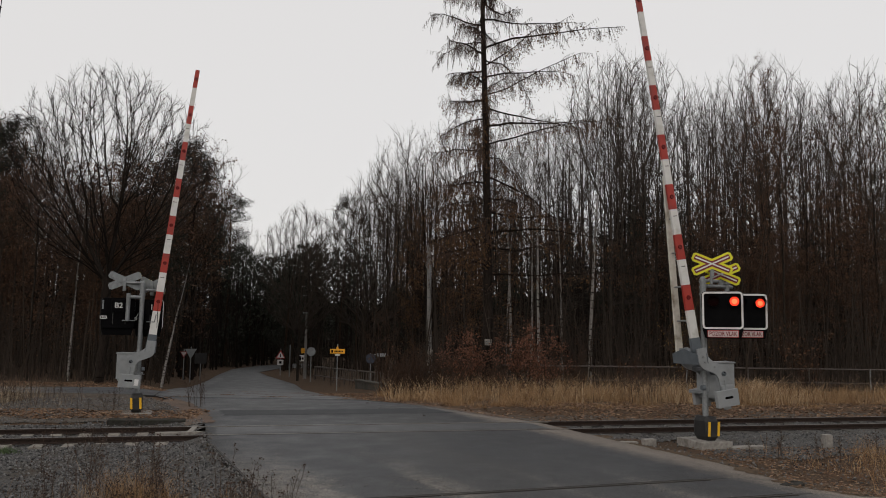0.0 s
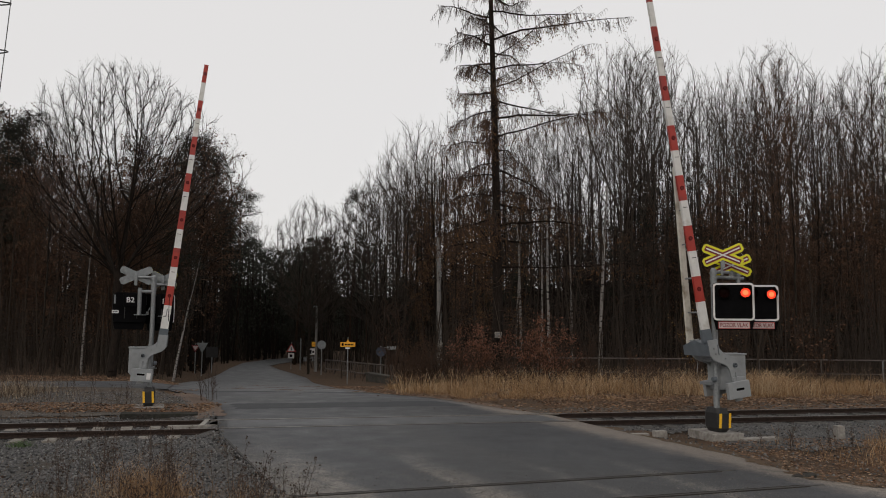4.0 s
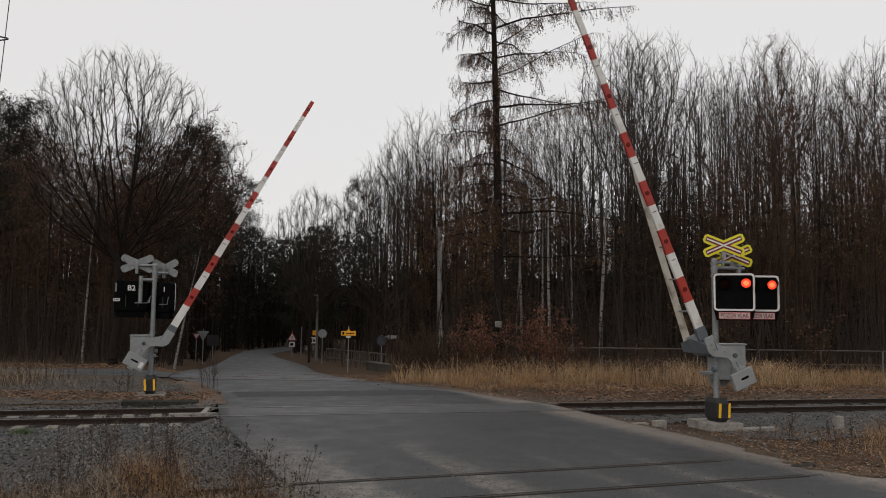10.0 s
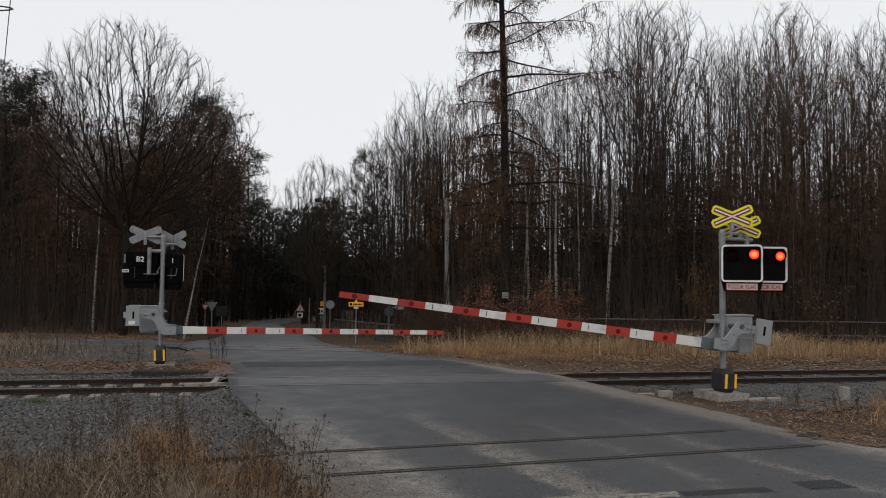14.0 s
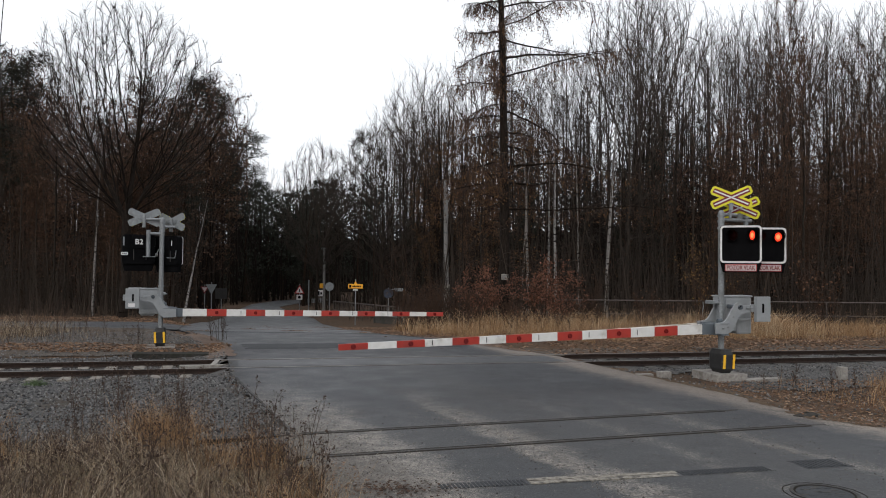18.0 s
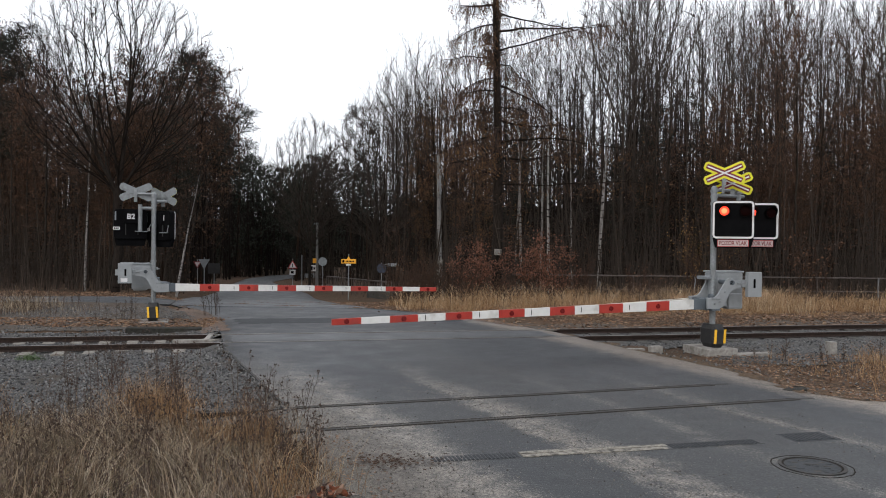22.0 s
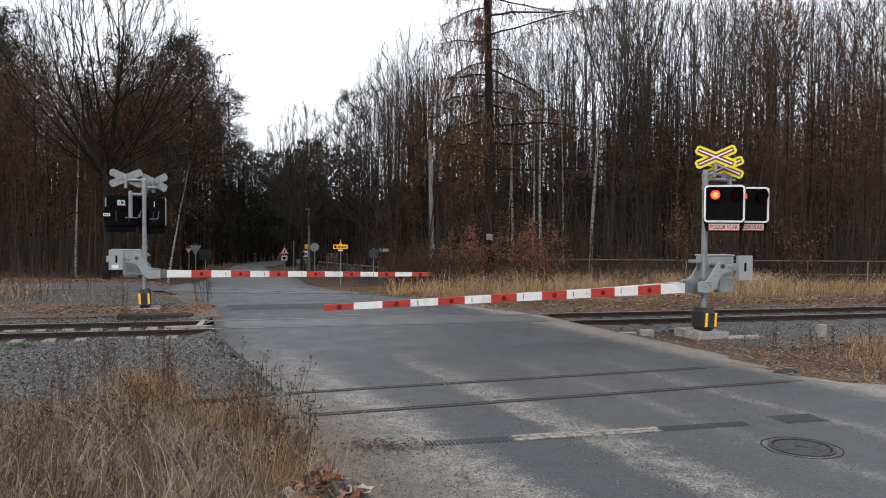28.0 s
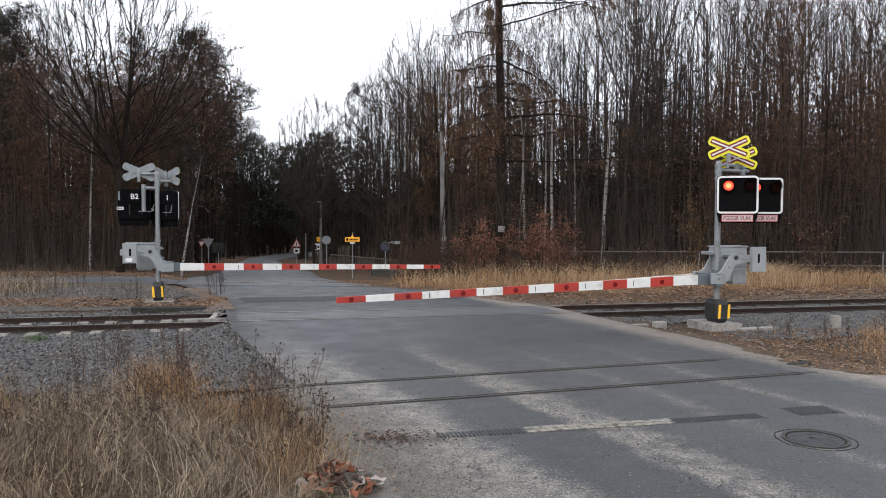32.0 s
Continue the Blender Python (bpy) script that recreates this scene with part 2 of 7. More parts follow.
GRASS_DARK = islands("grey_brown_grass", [(0.0267, 0.0196, 0.016), (0.1068, 0.0783, 0.0623), (0.2314, 0.1825, 0.1469), (0.0214, 0.016, 0.0133), (0.1424, 0.0934, 0.0668)])
GRASS_GREEN = islands("olive_grass", [(0.0534, 0.0445, 0.0249), (0.1691, 0.1379, 0.0757), (0.3382, 0.2759, 0.1691), (0.0979, 0.0863, 0.0418), (0.445, 0.3738, 0.2492)])
STALK = islands("dry_stalks", [(0.0445, 0.0285, 0.0214), (0.0801, 0.049, 0.0356), (0.0534, 0.0401, 0.0312)])
LEAF_HEAP = [surface("leaf_%s" % k, c, tuple(0.7 * q for q in c), 30, 0.8, bump=0.3) for k, c in (("rust", (0.3, 0.105, 0.055)), ("tan", (0.32, 0.19, 0.13)), ("pale", (0.36, 0.31, 0.28)), ("dark", (0.07, 0.04, 0.03)))]
BARK = bark_material("bark", (0.016, 0.0129, 0.0107), (0.0463, 0.0374, 0.0303))
BARK_DARK = bark_material("dark_bark", (0.0102, 0.008, 0.0066), (0.0294, 0.0223, 0.0178))
BARK_BIRCH = bark_material("birch_bark", (0.19, 0.18, 0.168), (0.36, 0.345, 0.33), 5, (0.025, 0.022, 0.02))
BARK_PINE = bark_material("pine_bark", (0.0196, 0.0129, 0.0093), (0.049, 0.0303, 0.0196))
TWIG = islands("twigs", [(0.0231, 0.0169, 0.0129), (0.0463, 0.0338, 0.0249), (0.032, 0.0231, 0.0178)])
TWIG_RED = islands("reddish_twigs", [(0.0374, 0.0196, 0.012), (0.0623, 0.032, 0.0178), (0.0303, 0.0169, 0.0116)])
NEEDLES = islands("pine_needles", [(0.0098, 0.0129, 0.0085), (0.0187, 0.0227, 0.0142), (0.0142, 0.0178, 0.0116)])
LEAF_BROWN = islands("withered_leaves", [(0.049, 0.0249, 0.0142), (0.1424, 0.0739, 0.0401), (0.1024, 0.0534, 0.0303), (0.0356, 0.0196, 0.0125)])
LEAF_RUST = islands("rusty_leaves", [(0.24, 0.115, 0.08), (0.1424, 0.0579, 0.0312), (0.1958, 0.089, 0.0534), (0.1157, 0.0534, 0.0356)])
LARCH_RUST = islands("rusty_larch_needles", [(0.089, 0.0445, 0.0178), (0.1602, 0.0846, 0.0303), (0.1157, 0.0552, 0.0231)])
LEAF_YELLOW = islands("yellow_leaves", [(0.3, 0.19, 0.05), (0.22, 0.12, 0.04)])
# near black: the shade between far trunks is put into this colour
WOODS_FAR_SHADE = surface("far_woods", (0.006, 0.005, 0.0045), (0.018, 0.014, 0.012), 1.6, 1.0, bump=0, stain=(0.012, 0.012, 0.008), stain_scale=0.12,
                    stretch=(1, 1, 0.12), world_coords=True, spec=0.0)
SLEEPER = surface("old_sleeper_concrete", (0.1424, 0.129, 0.1113), (0.2403, 0.2225, 0.1958), 14, 0.9, bump=0.4, stain=(0.0623, 0.049, 0.0401), stain_scale=4)
RAIL_SIDE = surface("rusty_rail", (0.0178, 0.012, 0.0098), (0.0374, 0.024, 0.0187), 14, 0.8, 0.0, 0.3, spec=0.2)
BASALT = surface("dark_weathered_slab", (0.0196, 0.0187, 0.0169), (0.049, 0.0463, 0.0418), 16, 0.95, bump=0.5, stain=(0.0267, 0.0267, 0.0196), stain_scale=3, spec=0.1)
IRON = surface("dark_cast_iron", (0.0196, 0.0187, 0.0178), (0.0445, 0.0418, 0.0392), 25, 0.7, 0.2, 0.3, stain=(0.0534, 0.0445, 0.0374), stain_scale=6)
RAIL_TOP = surface("worn_rail_head", (0.16, 0.15, 0.145), (0.28, 0.27, 0.26), 10, 0.4, 0.8, 0.1, stretch=(0.2, 1, 1))
CONCRETE = surface("concrete", (0.178, 0.1646, 0.1469), (0.2937, 0.2759, 0.2536), 16, 0.9, bump=0.4, stain=(0.0979, 0.0846, 0.0712), stain_scale=3)
ROTTEN = surface("rotten_wood", (0.02, 0.018, 0.016), (0.15, 0.138, 0.125), 45, 0.95, bump=1.0, stain=(0.05, 0.04, 0.03), stain_scale=14, bump_dist=0.02, stretch=(1, 3, 1))
CHIPPED = surface("chipped_concrete", (0.1157, 0.1024, 0.0846), (0.3026, 0.2803, 0.2403), 30, 0.9, bump=0.6, stain=(0.0534, 0.0481, 0.0427), stain_scale=9, stain_lo=0.5, stain_hi=0.66)
CONCRETE_DARK = surface("dark_concrete", (0.0401, 0.0374, 0.0338), (0.089, 0.0837, 0.0757), 16, 0.92, bump=0.5, stain=(0.0312, 0.0312, 0.024), stain_scale=3)
GALVANISED = surface("galvanised_steel", (0.178, 0.1913, 0.2003), (0.267, 0.2803, 0.2893), 20, 0.5, 0.4, 0.08, stain=(0.1513, 0.1602, 0.1602), stain_scale=2)
PAINT_GREY = surface("grey_enamel", (0.2225, 0.2359, 0.2448), (0.2759, 0.2893, 0.2982), 5, 0.45, 0.0, 0.05, stain=(0.1691, 0.1736, 0.1736), stain_scale=2.4, stain_lo=0.52, stain_hi=0.8)
PAINT_SLATE = surface("slate_enamel", (0.085, 0.1, 0.115), (0.12, 0.135, 0.15), 5, 0.5, 0.0, 0.05, spec=0.25)
WHITE_PAINT = surface("white_boom_paint", (0.56, 0.555, 0.535), (0.66, 0.655, 0.635), 6, 0.45, 0, 0.08, stain=(0.33, 0.305, 0.265), stain_scale=3.5, stain_lo=0.55, stain_hi=0.82)
WHITE_WORN = surface("weathered_white_paint", (0.5, 0.47, 0.41), (0.68, 0.65, 0.58), 8, 0.7, 0, 0.2, stain=(0.2, 0.16, 0.11), stain_scale=4, stain_lo=0.5, stain_hi=0.72)
RED_PAINT = surface("red_boom_film", (0.3, 0.026, 0.017), (0.38, 0.037, 0.024), 5, 0.45, 0, 0.05, stain=(0.24, 0.035, 0.028), stain_scale=3)
RED_GLASS = surface("dark_red_reflector", (0.1, 0.008, 0.008), (0.17, 0.012, 0.012), 60, 0.25, 0, 0.2)
BLACK_PAINT = surface("black_enamel", (0.0025, 0.0025, 0.003), (0.005, 0.005, 0.0055), 6, 0.7, 0, 0.05, spec=0.04)
BLACK_RUBBER = surface("black_plastic", (0.012, 0.012, 0.013), (0.024, 0.023, 0.022), 9, 0.6, 0, 0.1, stain=(0.06, 0.055, 0.05), stain_scale=5, stain_lo=0.6, stain_hi=0.9)
YELLOW_PAINT = surface("yellow_film", (0.72, 0.4, 0.02), (0.82, 0.47, 0.03), 6, 0.45, 0, 0.05, stain=(0.5, 0.3, 0.05), stain_scale=4, stain_lo=0.6, stain_hi=0.85)
YELLOW_SIGN = surface("fluorescent_yellow_film", (0.62, 0.58, 0.012), (0.7, 0.65, 0.016), 4, 0.4, 0, 0.0)
ORANGE_SIGN = surface("orange_sign_face", (0.78, 0.36, 0.015), (0.85, 0.4, 0.02), 5, 0.45, 0, 0.0)
RED_SIGN = surface("red_sign_film", (0.36, 0.03, 0.03), (0.42, 0.04, 0.035), 5, 0.4, 0, 0.0)
WHITE_SIGN = surface("white_sign_film", (0.6, 0.59, 0.59), (0.67, 0.66, 0.66), 5, 0.4, 0, 0.0, stain=(0.5, 0.48, 0.46), stain_scale=4)
PINK_SIGN = surface("pale_warning_film", (0.45, 0.37, 0.365), (0.52, 0.43, 0.425), 5, 0.5, 0, 0.0)
RED_DARK = surface("dark_red_lettering", (0.15, 0.015, 0.018), (0.19, 0.02, 0.022), 5, 0.5, 0, 0.0)
SIGN_BACK = surface("sign_back", (0.17, 0.185, 0.195), (0.24, 0.255, 0.265), 6, 0.5, 0.3, 0.05, stain=(0.13, 0.14, 0.145), stain_scale=5)
POLE_WOOD = surface("weathered_pole", (0.15, 0.145, 0.14), (0.23, 0.223, 0.215), 9, 0.85, bump=0.2, stretch=(6, 6, 0.15))
BLUE_SIGN = surface("dull_blue_sign_film", (0.018, 0.025, 0.045), (0.035, 0.045, 0.07), 5, 0.5)
FENCE_STEEL = surface("rusted_fence_steel", (0.06, 0.05, 0.045), (0.13, 0.11, 0.1), 12, 0.8, 0.2, 0.2)
WIRE = surface("black_cable", (0.015, 0.015, 0.015), (0.03, 0.03, 0.03), 10, 0.5)
LAMP_ON = glow_material("lit_red_lamp", (1.0, 0.045, 0.015), 1.1)
LAMP_CORE = glow_material("lit_lamp_core", (1.0, 0.13, 0.045), 2.2)
LAMP_OFF = surface("unlit_red_lens", (0.004, 0.0006, 0.0006), (0.009, 0.0009, 0.0009), 40, 0.5, 0, 0.3, spec=0.03)


# ---- building helpers ----
def mesh_of(bm, name, material, smooth=False):
    me = bpy.data.meshes.new(name)
    bm.normal_update()
    bm.to_mesh(me)
    bm.free()
    me.materials.append(material)
    if smooth:
        me.polygons.foreach_set("use_smooth", [True] * len(me.polygons))
    return me


def part(name, bm, material, parent, label="", m=None, smooth=False):
    """Links a bmesh as one mesh object under a thing or a part."""
    ob = new(name, mesh_of(bm, name, material, smooth))
    ob.parent = parent
    if m is not None:
        ob.matrix_basis = m
    return tagged(ob, label)


def thing(name, label, category, m=None, group="", kind=""):
    ob = new(name)
    ob.empty_display_size = 0.1
    if m is not None:
        ob.matrix_basis = m
    return tagged(ob, label, category, group, kind)


def array_mesh(name, verts, faces, material):
    """A mesh from arrays: faces all triangles or all quads."""
    me = bpy.data.meshes.new(name)
    k = faces.shape[1]
    me.vertices.add(len(verts))
    me.vertices.foreach_set("co", np.ascontiguousarray(verts, np.float32).ravel())
    me.loops.add(faces.size)
    me.loops.foreach_set("vertex_index", np.ascontiguousarray(faces, np.int32).ravel())
    me.polygons.add(len(faces))
    me.polygons.foreach_set("loop_start", np.arange(0, faces.size, k, dtype=np.int32))
    me.update(calc_edges=True)
    me.materials.append(material)
    return me


def box(bm, x0, x1, y0, y1, z0, z1, bevel=0.0, m=None):
    vs = [bm.verts.new((x, y, z)) for z in (z0, z1) for y in (y0, y1) for x in (x0, x1)]
    fs = [bm.faces.new([vs[i] for i in f]) for f in ((0, 2, 3, 1), (4, 5, 7, 6), (0, 1, 5, 4), (2, 6, 7, 3), (0, 4, 6, 2), (1, 3, 7, 5))]
    if bevel:
        es = list({e for f in fs for e in f.edges})
        r = bmesh.ops.bevel(bm, geom=es, offset=bevel, segments=2, affect="EDGES", profile=0.6)
        vs = list({v for f in r["faces"] for v in f.verts} | {v for v in vs if v.is_valid})
    if m is not None:
        bmesh.ops.transform(bm, matrix=m, verts=vs)
    return bm


def rod(bm, a, b, r0, r1=None, sides=12):
    """A round bar from a to b."""
    a, b = Vector(a), Vector(b)
    r1 = r0 if r1 is None else r1
    q = (b - a).to_track_quat("Z", "Y").to_matrix()
    rings = []
    for p, r in ((a, r0), (b, r1)):
        rings.append([bm.verts.new(p + q @ Vector((r * math.cos(i * math.tau / sides), r * math.sin(i * math.tau / sides), 0))) for i in range(sides)])
    for i in range(sides):
        j = (i + 1) % sides
        bm.faces.new((rings[0][i], rings[0][j], rings[1][j], rings[1][i]))
    bm.faces.new(rings[0][::-1])
    bm.faces.new(rings[1])
    return bm


def slab(bm, outline, y0, y1, bevel=0.0):
    """An outline of (x, z) pairs drawn out from y0 to y1."""
    front = [bm.verts.new((x, y0, z)) for x, z in outline]
    back = [bm.verts.new((x, y1, z)) for x, z in outline]
    k = len(outline)
    fs = [bm.faces.new(front), bm.faces.new(back[::-1])]
    for i in range(k):
        j = (i + 1) % k
        fs.append(bm.faces.new((front[j], front[i], back[i], back[j])))
    bmesh.ops.recalc_face_normals(bm, faces=fs)
    if bevel:
        es = list(fs[0].edges) + list(fs[1].edges)
        bmesh.ops.bevel(bm, geom=es, offset=bevel, segments=2, affect="EDGES", profile=0.6)
    return bm


def rounded(w, h, r, k=4):
    """The outline of a rounded rectangle about the origin."""
    pts = []
    for cx, cz, a0 in ((w / 2 - r, h / 2 - r, 0), (r - w / 2, h / 2 - r, 90), (r - w / 2, r - h / 2, 180), (w / 2 - r, r - h / 2, 270)):
        pts += [(cx + r * math.cos(radians(a0 + 90 * i / k)), cz + r * math.sin(radians(a0 + 90 * i / k))) for i in range(k + 1)]
    return pts


def ring_slab(bm, outer, inner, y0, y1):
    """A frame between two outlines of equal length."""
    k = len(outer)
    v = [[bm.verts.new((x, y, z)) for x, z in o] for y in (y0, y1) for o in (outer, inner)]
    fs = []
    for i in range(k):
        j = (i + 1) % k
        for a, b in ((0, 1), (1, 3), (3, 2), (2, 0)):
            fs.append(bm.faces.new((v[a][i], v[a][j], v[b][j], v[b][i])))
    bmesh.ops.recalc_face_normals(bm, faces=fs)
    return bm


def letters(name, text, size, material, parent, m, label=""):
    cu = bpy.data.curves.new(name, "FONT")
    cu.body, cu.size, cu.align_x, cu.align_y, cu.extrude = text, size, "CENTER", "CENTER", 0.002
    cu.offset = size * 0.018
    tmp = bpy.data.objects.new("lettering_source", cu)
    scene.collection.objects.link(tmp)
    me = bpy.data.meshes.new_from_object(tmp.evaluated_get(bpy.context.evaluated_depsgraph_get()))
    bpy.data.objects.remove(tmp)
    me.materials.clear()
    me.materials.append(material)
    ob = new(name, me)
    ob.parent = parent
    ob.matrix_basis = m
    return tagged(ob, label)


# ---- the plan ----
TRACK_TURN = 12.55
TRACK = pose(-0.07, 18.765, 0, 0, 0, TRACK_TURN)
OLD_TURN = 17.8
OLD_TRACK = pose(-0.04, 10.42, 0, 0, 0, OLD_TURN)


def smooth(a, b, v):
    t = np.clip((v - a) / (b - a), 0, 1)
    return t * t * (3 - 2 * t)


def drop(x, y):
    """How far the land beyond the line falls away, in metres (mostly along the road)."""
    d = np.interp(y, (0, 24, 28, 45, 55, 75, 90, 110, 160), (0, 0, 0.14, 1.2, 1.6, 2.25, 2.5, 2.9, 3.2))
    a = x / np.maximum(y, 1.0)
    w = 0.3 + 0.7 * smooth(-0.40, -0.30, a) * (1 - smooth(-0.03, 0.08, a))
    return d * w


def in_track(x, y):
    """Distance across and along the railway line."""
    c, s = math.cos(radians(TRACK_TURN)), math.sin(radians(TRACK_TURN))
    return -(x + 0.07) * s + (y - 18.765) * c, (x + 0.07) * c + (y - 18.765) * s


def land(x, y):
    """Height of the ground sheet."""
    x, y = np.asarray(x, float), np.asarray(y, float)
    s, u = in_track(x, y)
    bed = -0.095 * (1 - smooth(1.35, 2.4, np.abs(s))) * smooth(3.2, 5.2, np.abs(u + 1.0))
    left = -0.05 * (1 - smooth(-5.0, -3.6, x + 0.45 * (y - 14))) * (1 - smooth(1.5, 4.0, s))
    shoulder = -0.085 * smooth(5.3, 6.3, x + 0.45 * (y - 14)) * (1 - smooth(1.5, 4.0, s)) * smooth(7.0, 10.0, y)
    lump = 0.02 * np.sin(x * 1.7 + 0.6 * y) * np.sin(y * 1.3 - 0.4 * x) + 0.012 * np.sin(3.1 * x + 1.0) * np.sin(2.7 * y)
    mound = 0.22 * np.exp(-(((x + 3.2) / 2.2) ** 2 + ((y - 6.6) / 1.8) ** 2))
    return -0.05 - drop(x, y) + np.minimum(np.minimum(bed, left), shoulder) + lump + mound


LEFT_EDGE = [(3.5, -14), (1.6, 0), (-0.2, 5.6), (-0.7, 7.4), (-1.5, 9.2), (-2.1, 10.57), (-3.26, 13.0), (-4.3, 15.38), (-5.2, 18.2), (-6.2, 21.2), (-7.6, 24.2), (-9.6, 27.3)]
RIGHT_EDGE = [(16, -10), (15, 0), (14, 6), (11, 9.4), (6.5, 11.3), (5.71, 11.92), (5.23, 13.93), (3.9, 17.0), (2.84, 19.77), (1.0, 22.6), (-0.92, 25.2), (-2.4, 27.0)]


FAR_LEFT = [(-9.6, 27.3), (-10.8, 31.5), (-13.5, 42), (-17.2, 60), (-20.8, 76), (-23.5, 92), (-24.0, 108), (-20, 120)]
FAR_RIGHT = [(-2.4, 27.0), (-4.4, 32.5), (-7.4, 45), (-9.6, 55), (-14.2, 70), (-18.6, 84), (-19.0, 97), (-14, 106)]


def far_left(y):
    return float(np.interp(y, [p[1] for p in FAR_LEFT], [p[0] for p in FAR_LEFT]))


def far_right(y):
    return float(np.interp(y, [p[1] for p in FAR_RIGHT], [p[0] for p in FAR_RIGHT]))


def off_left(x, y):
    """Distance of a place in from the road's left edge (negative: off the road)."""
    return x - np.interp(y, [p[1] for p in LEFT_EDGE], [p[0] for p in LEFT_EDGE])


def off_right(x, y):
    return np.interp(y, [p[1] for p in RIGHT_EDGE], [p[0] for p in RIGHT_EDGE]) - x


def top(x, y):
    """Height of what one walks on: the road or the land."""
    w = smooth(-0.55, 0.02, off_left(x, y)) * smooth(-0.14, 0.04, off_right(x, y)) * (y < 27)
    return w * (0.006 - drop(x, y)) + (1 - w) * (land(x, y) + 0.014)


def ragged(x, y, k=1.0):
    """Uneven offsets for the edges of loose matter, -1 to 1."""
    return 0.4 * np.sin(2.1 * x * k + 1.3 * y * k) + 0.3 * np.sin(5.3 * x * k - 3.9 * y * k + 1) + 0.3 * np.sin(11 * y * k + 7 * x * k) * np.sin(9 * x * k)


def patch(name, label, category, x0, x1, y0, y1, step, inside, material, lift=0.0):
    """A thin layer of loose matter with a ragged edge."""
    xs, ys = np.arange(x0, x1 + step / 2, step), np.arange(y0, y1 + step / 2, step)
    gx, gy = np.meshgrid(xs, ys)
    rng = np.random.default_rng(len(name))
    gx, gy = gx + rng.uniform(-0.3, 0.3, gx.shape) * step, gy + rng.uniform(-0.3, 0.3, gy.shape) * step
    v = np.stack([gx, gy, top(gx, gy) + (lift(gx, gy) if callable(lift) else lift)], -1).reshape(-1, 3)
    i = (np.arange(len(ys) - 1)[:, None] * len(xs) + np.arange(len(xs) - 1)).ravel()
    f = np.stack([i, i + 1, i + 1 + len(xs), i + len(xs)], -1)
    ok = inside(gx, gy).ravel()
    f = f[ok[f].all(1)]
    used, inv = np.unique(f, return_inverse=True)
    me = array_mesh(name, v[used], inv.reshape(f.shape), material)
    me.polygons.foreach_set("use_smooth", [True] * len(f))
    return tagged(new(name, me), label, category, "", "structure")


def ground():
    xs = np.concatenate([np.linspace(-900, -60, 9), np.arange(-48, 60.1, 1.0), np.linspace(72, 900, 9)])
    ys = np.concatenate([np.linspace(-900, -30, 8), np.arange(-20, 5, 2.5), np.arange(5, 34, 0.4), np.arange(34, 120, 2.0), np.linspace(130, 1500, 9)])
    gx, gy = np.meshgrid(xs, ys)
    v = np.stack([gx, gy, land(gx, gy)], -1).reshape(-1, 3)
    i = (np.arange(len(ys) - 1)[:, None] * len(xs) + np.arange(len(xs) - 1)).ravel()
    f = np.stack([i, i + 1, i + 1 + len(xs), i + len(xs)], -1)
    me = array_mesh("ground", v, f, SOIL)
    me.polygons.foreach_set("use_smooth", [True] * len(f))
    tagged(new("ground", me), "brown woodland soil strewn with withered leaves", "ground", "", "structure")


def strip(name, label, category, left, right, material, lift, thick=0.0, kind="structure", cross=8, fine=1.0):
    """A surface between two edge lines that follows the land's long slope."""
    def resample(pts, k):
        p = np.array(pts, float)
        s = np.concatenate([[0], np.cumsum(np.hypot(*np.diff(p, axis=0).T))])
        q = np.linspace(0, s[-1], k)
        return np.stack([np.interp(q, s, p[:, 0]), np.interp(q, s, p[:, 1])], -1)
    length = sum(math.dist(a, b) for a, b in zip(left, left[1:]))
    k = max(4, int(length / fine))
    a, b = resample(left, k), resample(right, k)
    w = np.linspace(0, 1, cross + 1)[None, :, None]
    g = a[:, None] * (1 - w) + b[:, None] * w
    z = lift - drop(g[..., 0], g[..., 1])
    v = np.concatenate([g, z[..., None]], -1).reshape(-1, 3)
    n = cross + 1
    i = (np.arange(k - 1)[:, None] * n + np.arange(cross)).ravel()
    f = np.stack([i, i + 1, i + 1 + n, i + n], -1)
    if thick:
        rim = np.concatenate([np.arange(n), np.arange(1, k) * n + cross, (k - 1) * n + np.arange(cross - 1, -1, -1), np.arange(k - 2, 0, -1) * n])
        low = v[rim] - (0, 0, thick)
        j = np.arange(len(rim))
        nxt = np.roll(j, -1)
        f = np.concatenate([f, np.stack([rim[j], rim[nxt], len(v) + nxt, len(v) + j], -1)])
        v = np.concatenate([v, low])
    return tagged(new(name, array_mesh(name, v, f, material)), label, category, "", kind)


def roads():
    left, right = LEFT_EDGE, RIGHT_EDGE
    strip("road", "worn grey asphalt road with dusty streaks", "road", left, right, ASPHALT, 0.0, 0.2, cross=10, fine=0.4)
    left = FAR_LEFT
    right = FAR_RIGHT
    strip("road", "asphalt road running on into the woods", "road", left, right, ASPHALT_FAR, 0.002, 0.2, cross=6)
    side_near = [(-60, 25.0), (-30, 26.3), (-17, 27.0), (-13.8, 27.25), (-9.65, 27.35)]
    side_far = [(-60, 28.4), (-30, 29.8), (-17, 30.6), (-14.8, 31.0), (-10.85, 31.5)]
    strip("side_road", "narrow asphalt side road along the wood", "road", side_far, side_near, ASPHALT_FAR, -0.004, 0.15, cross=4)


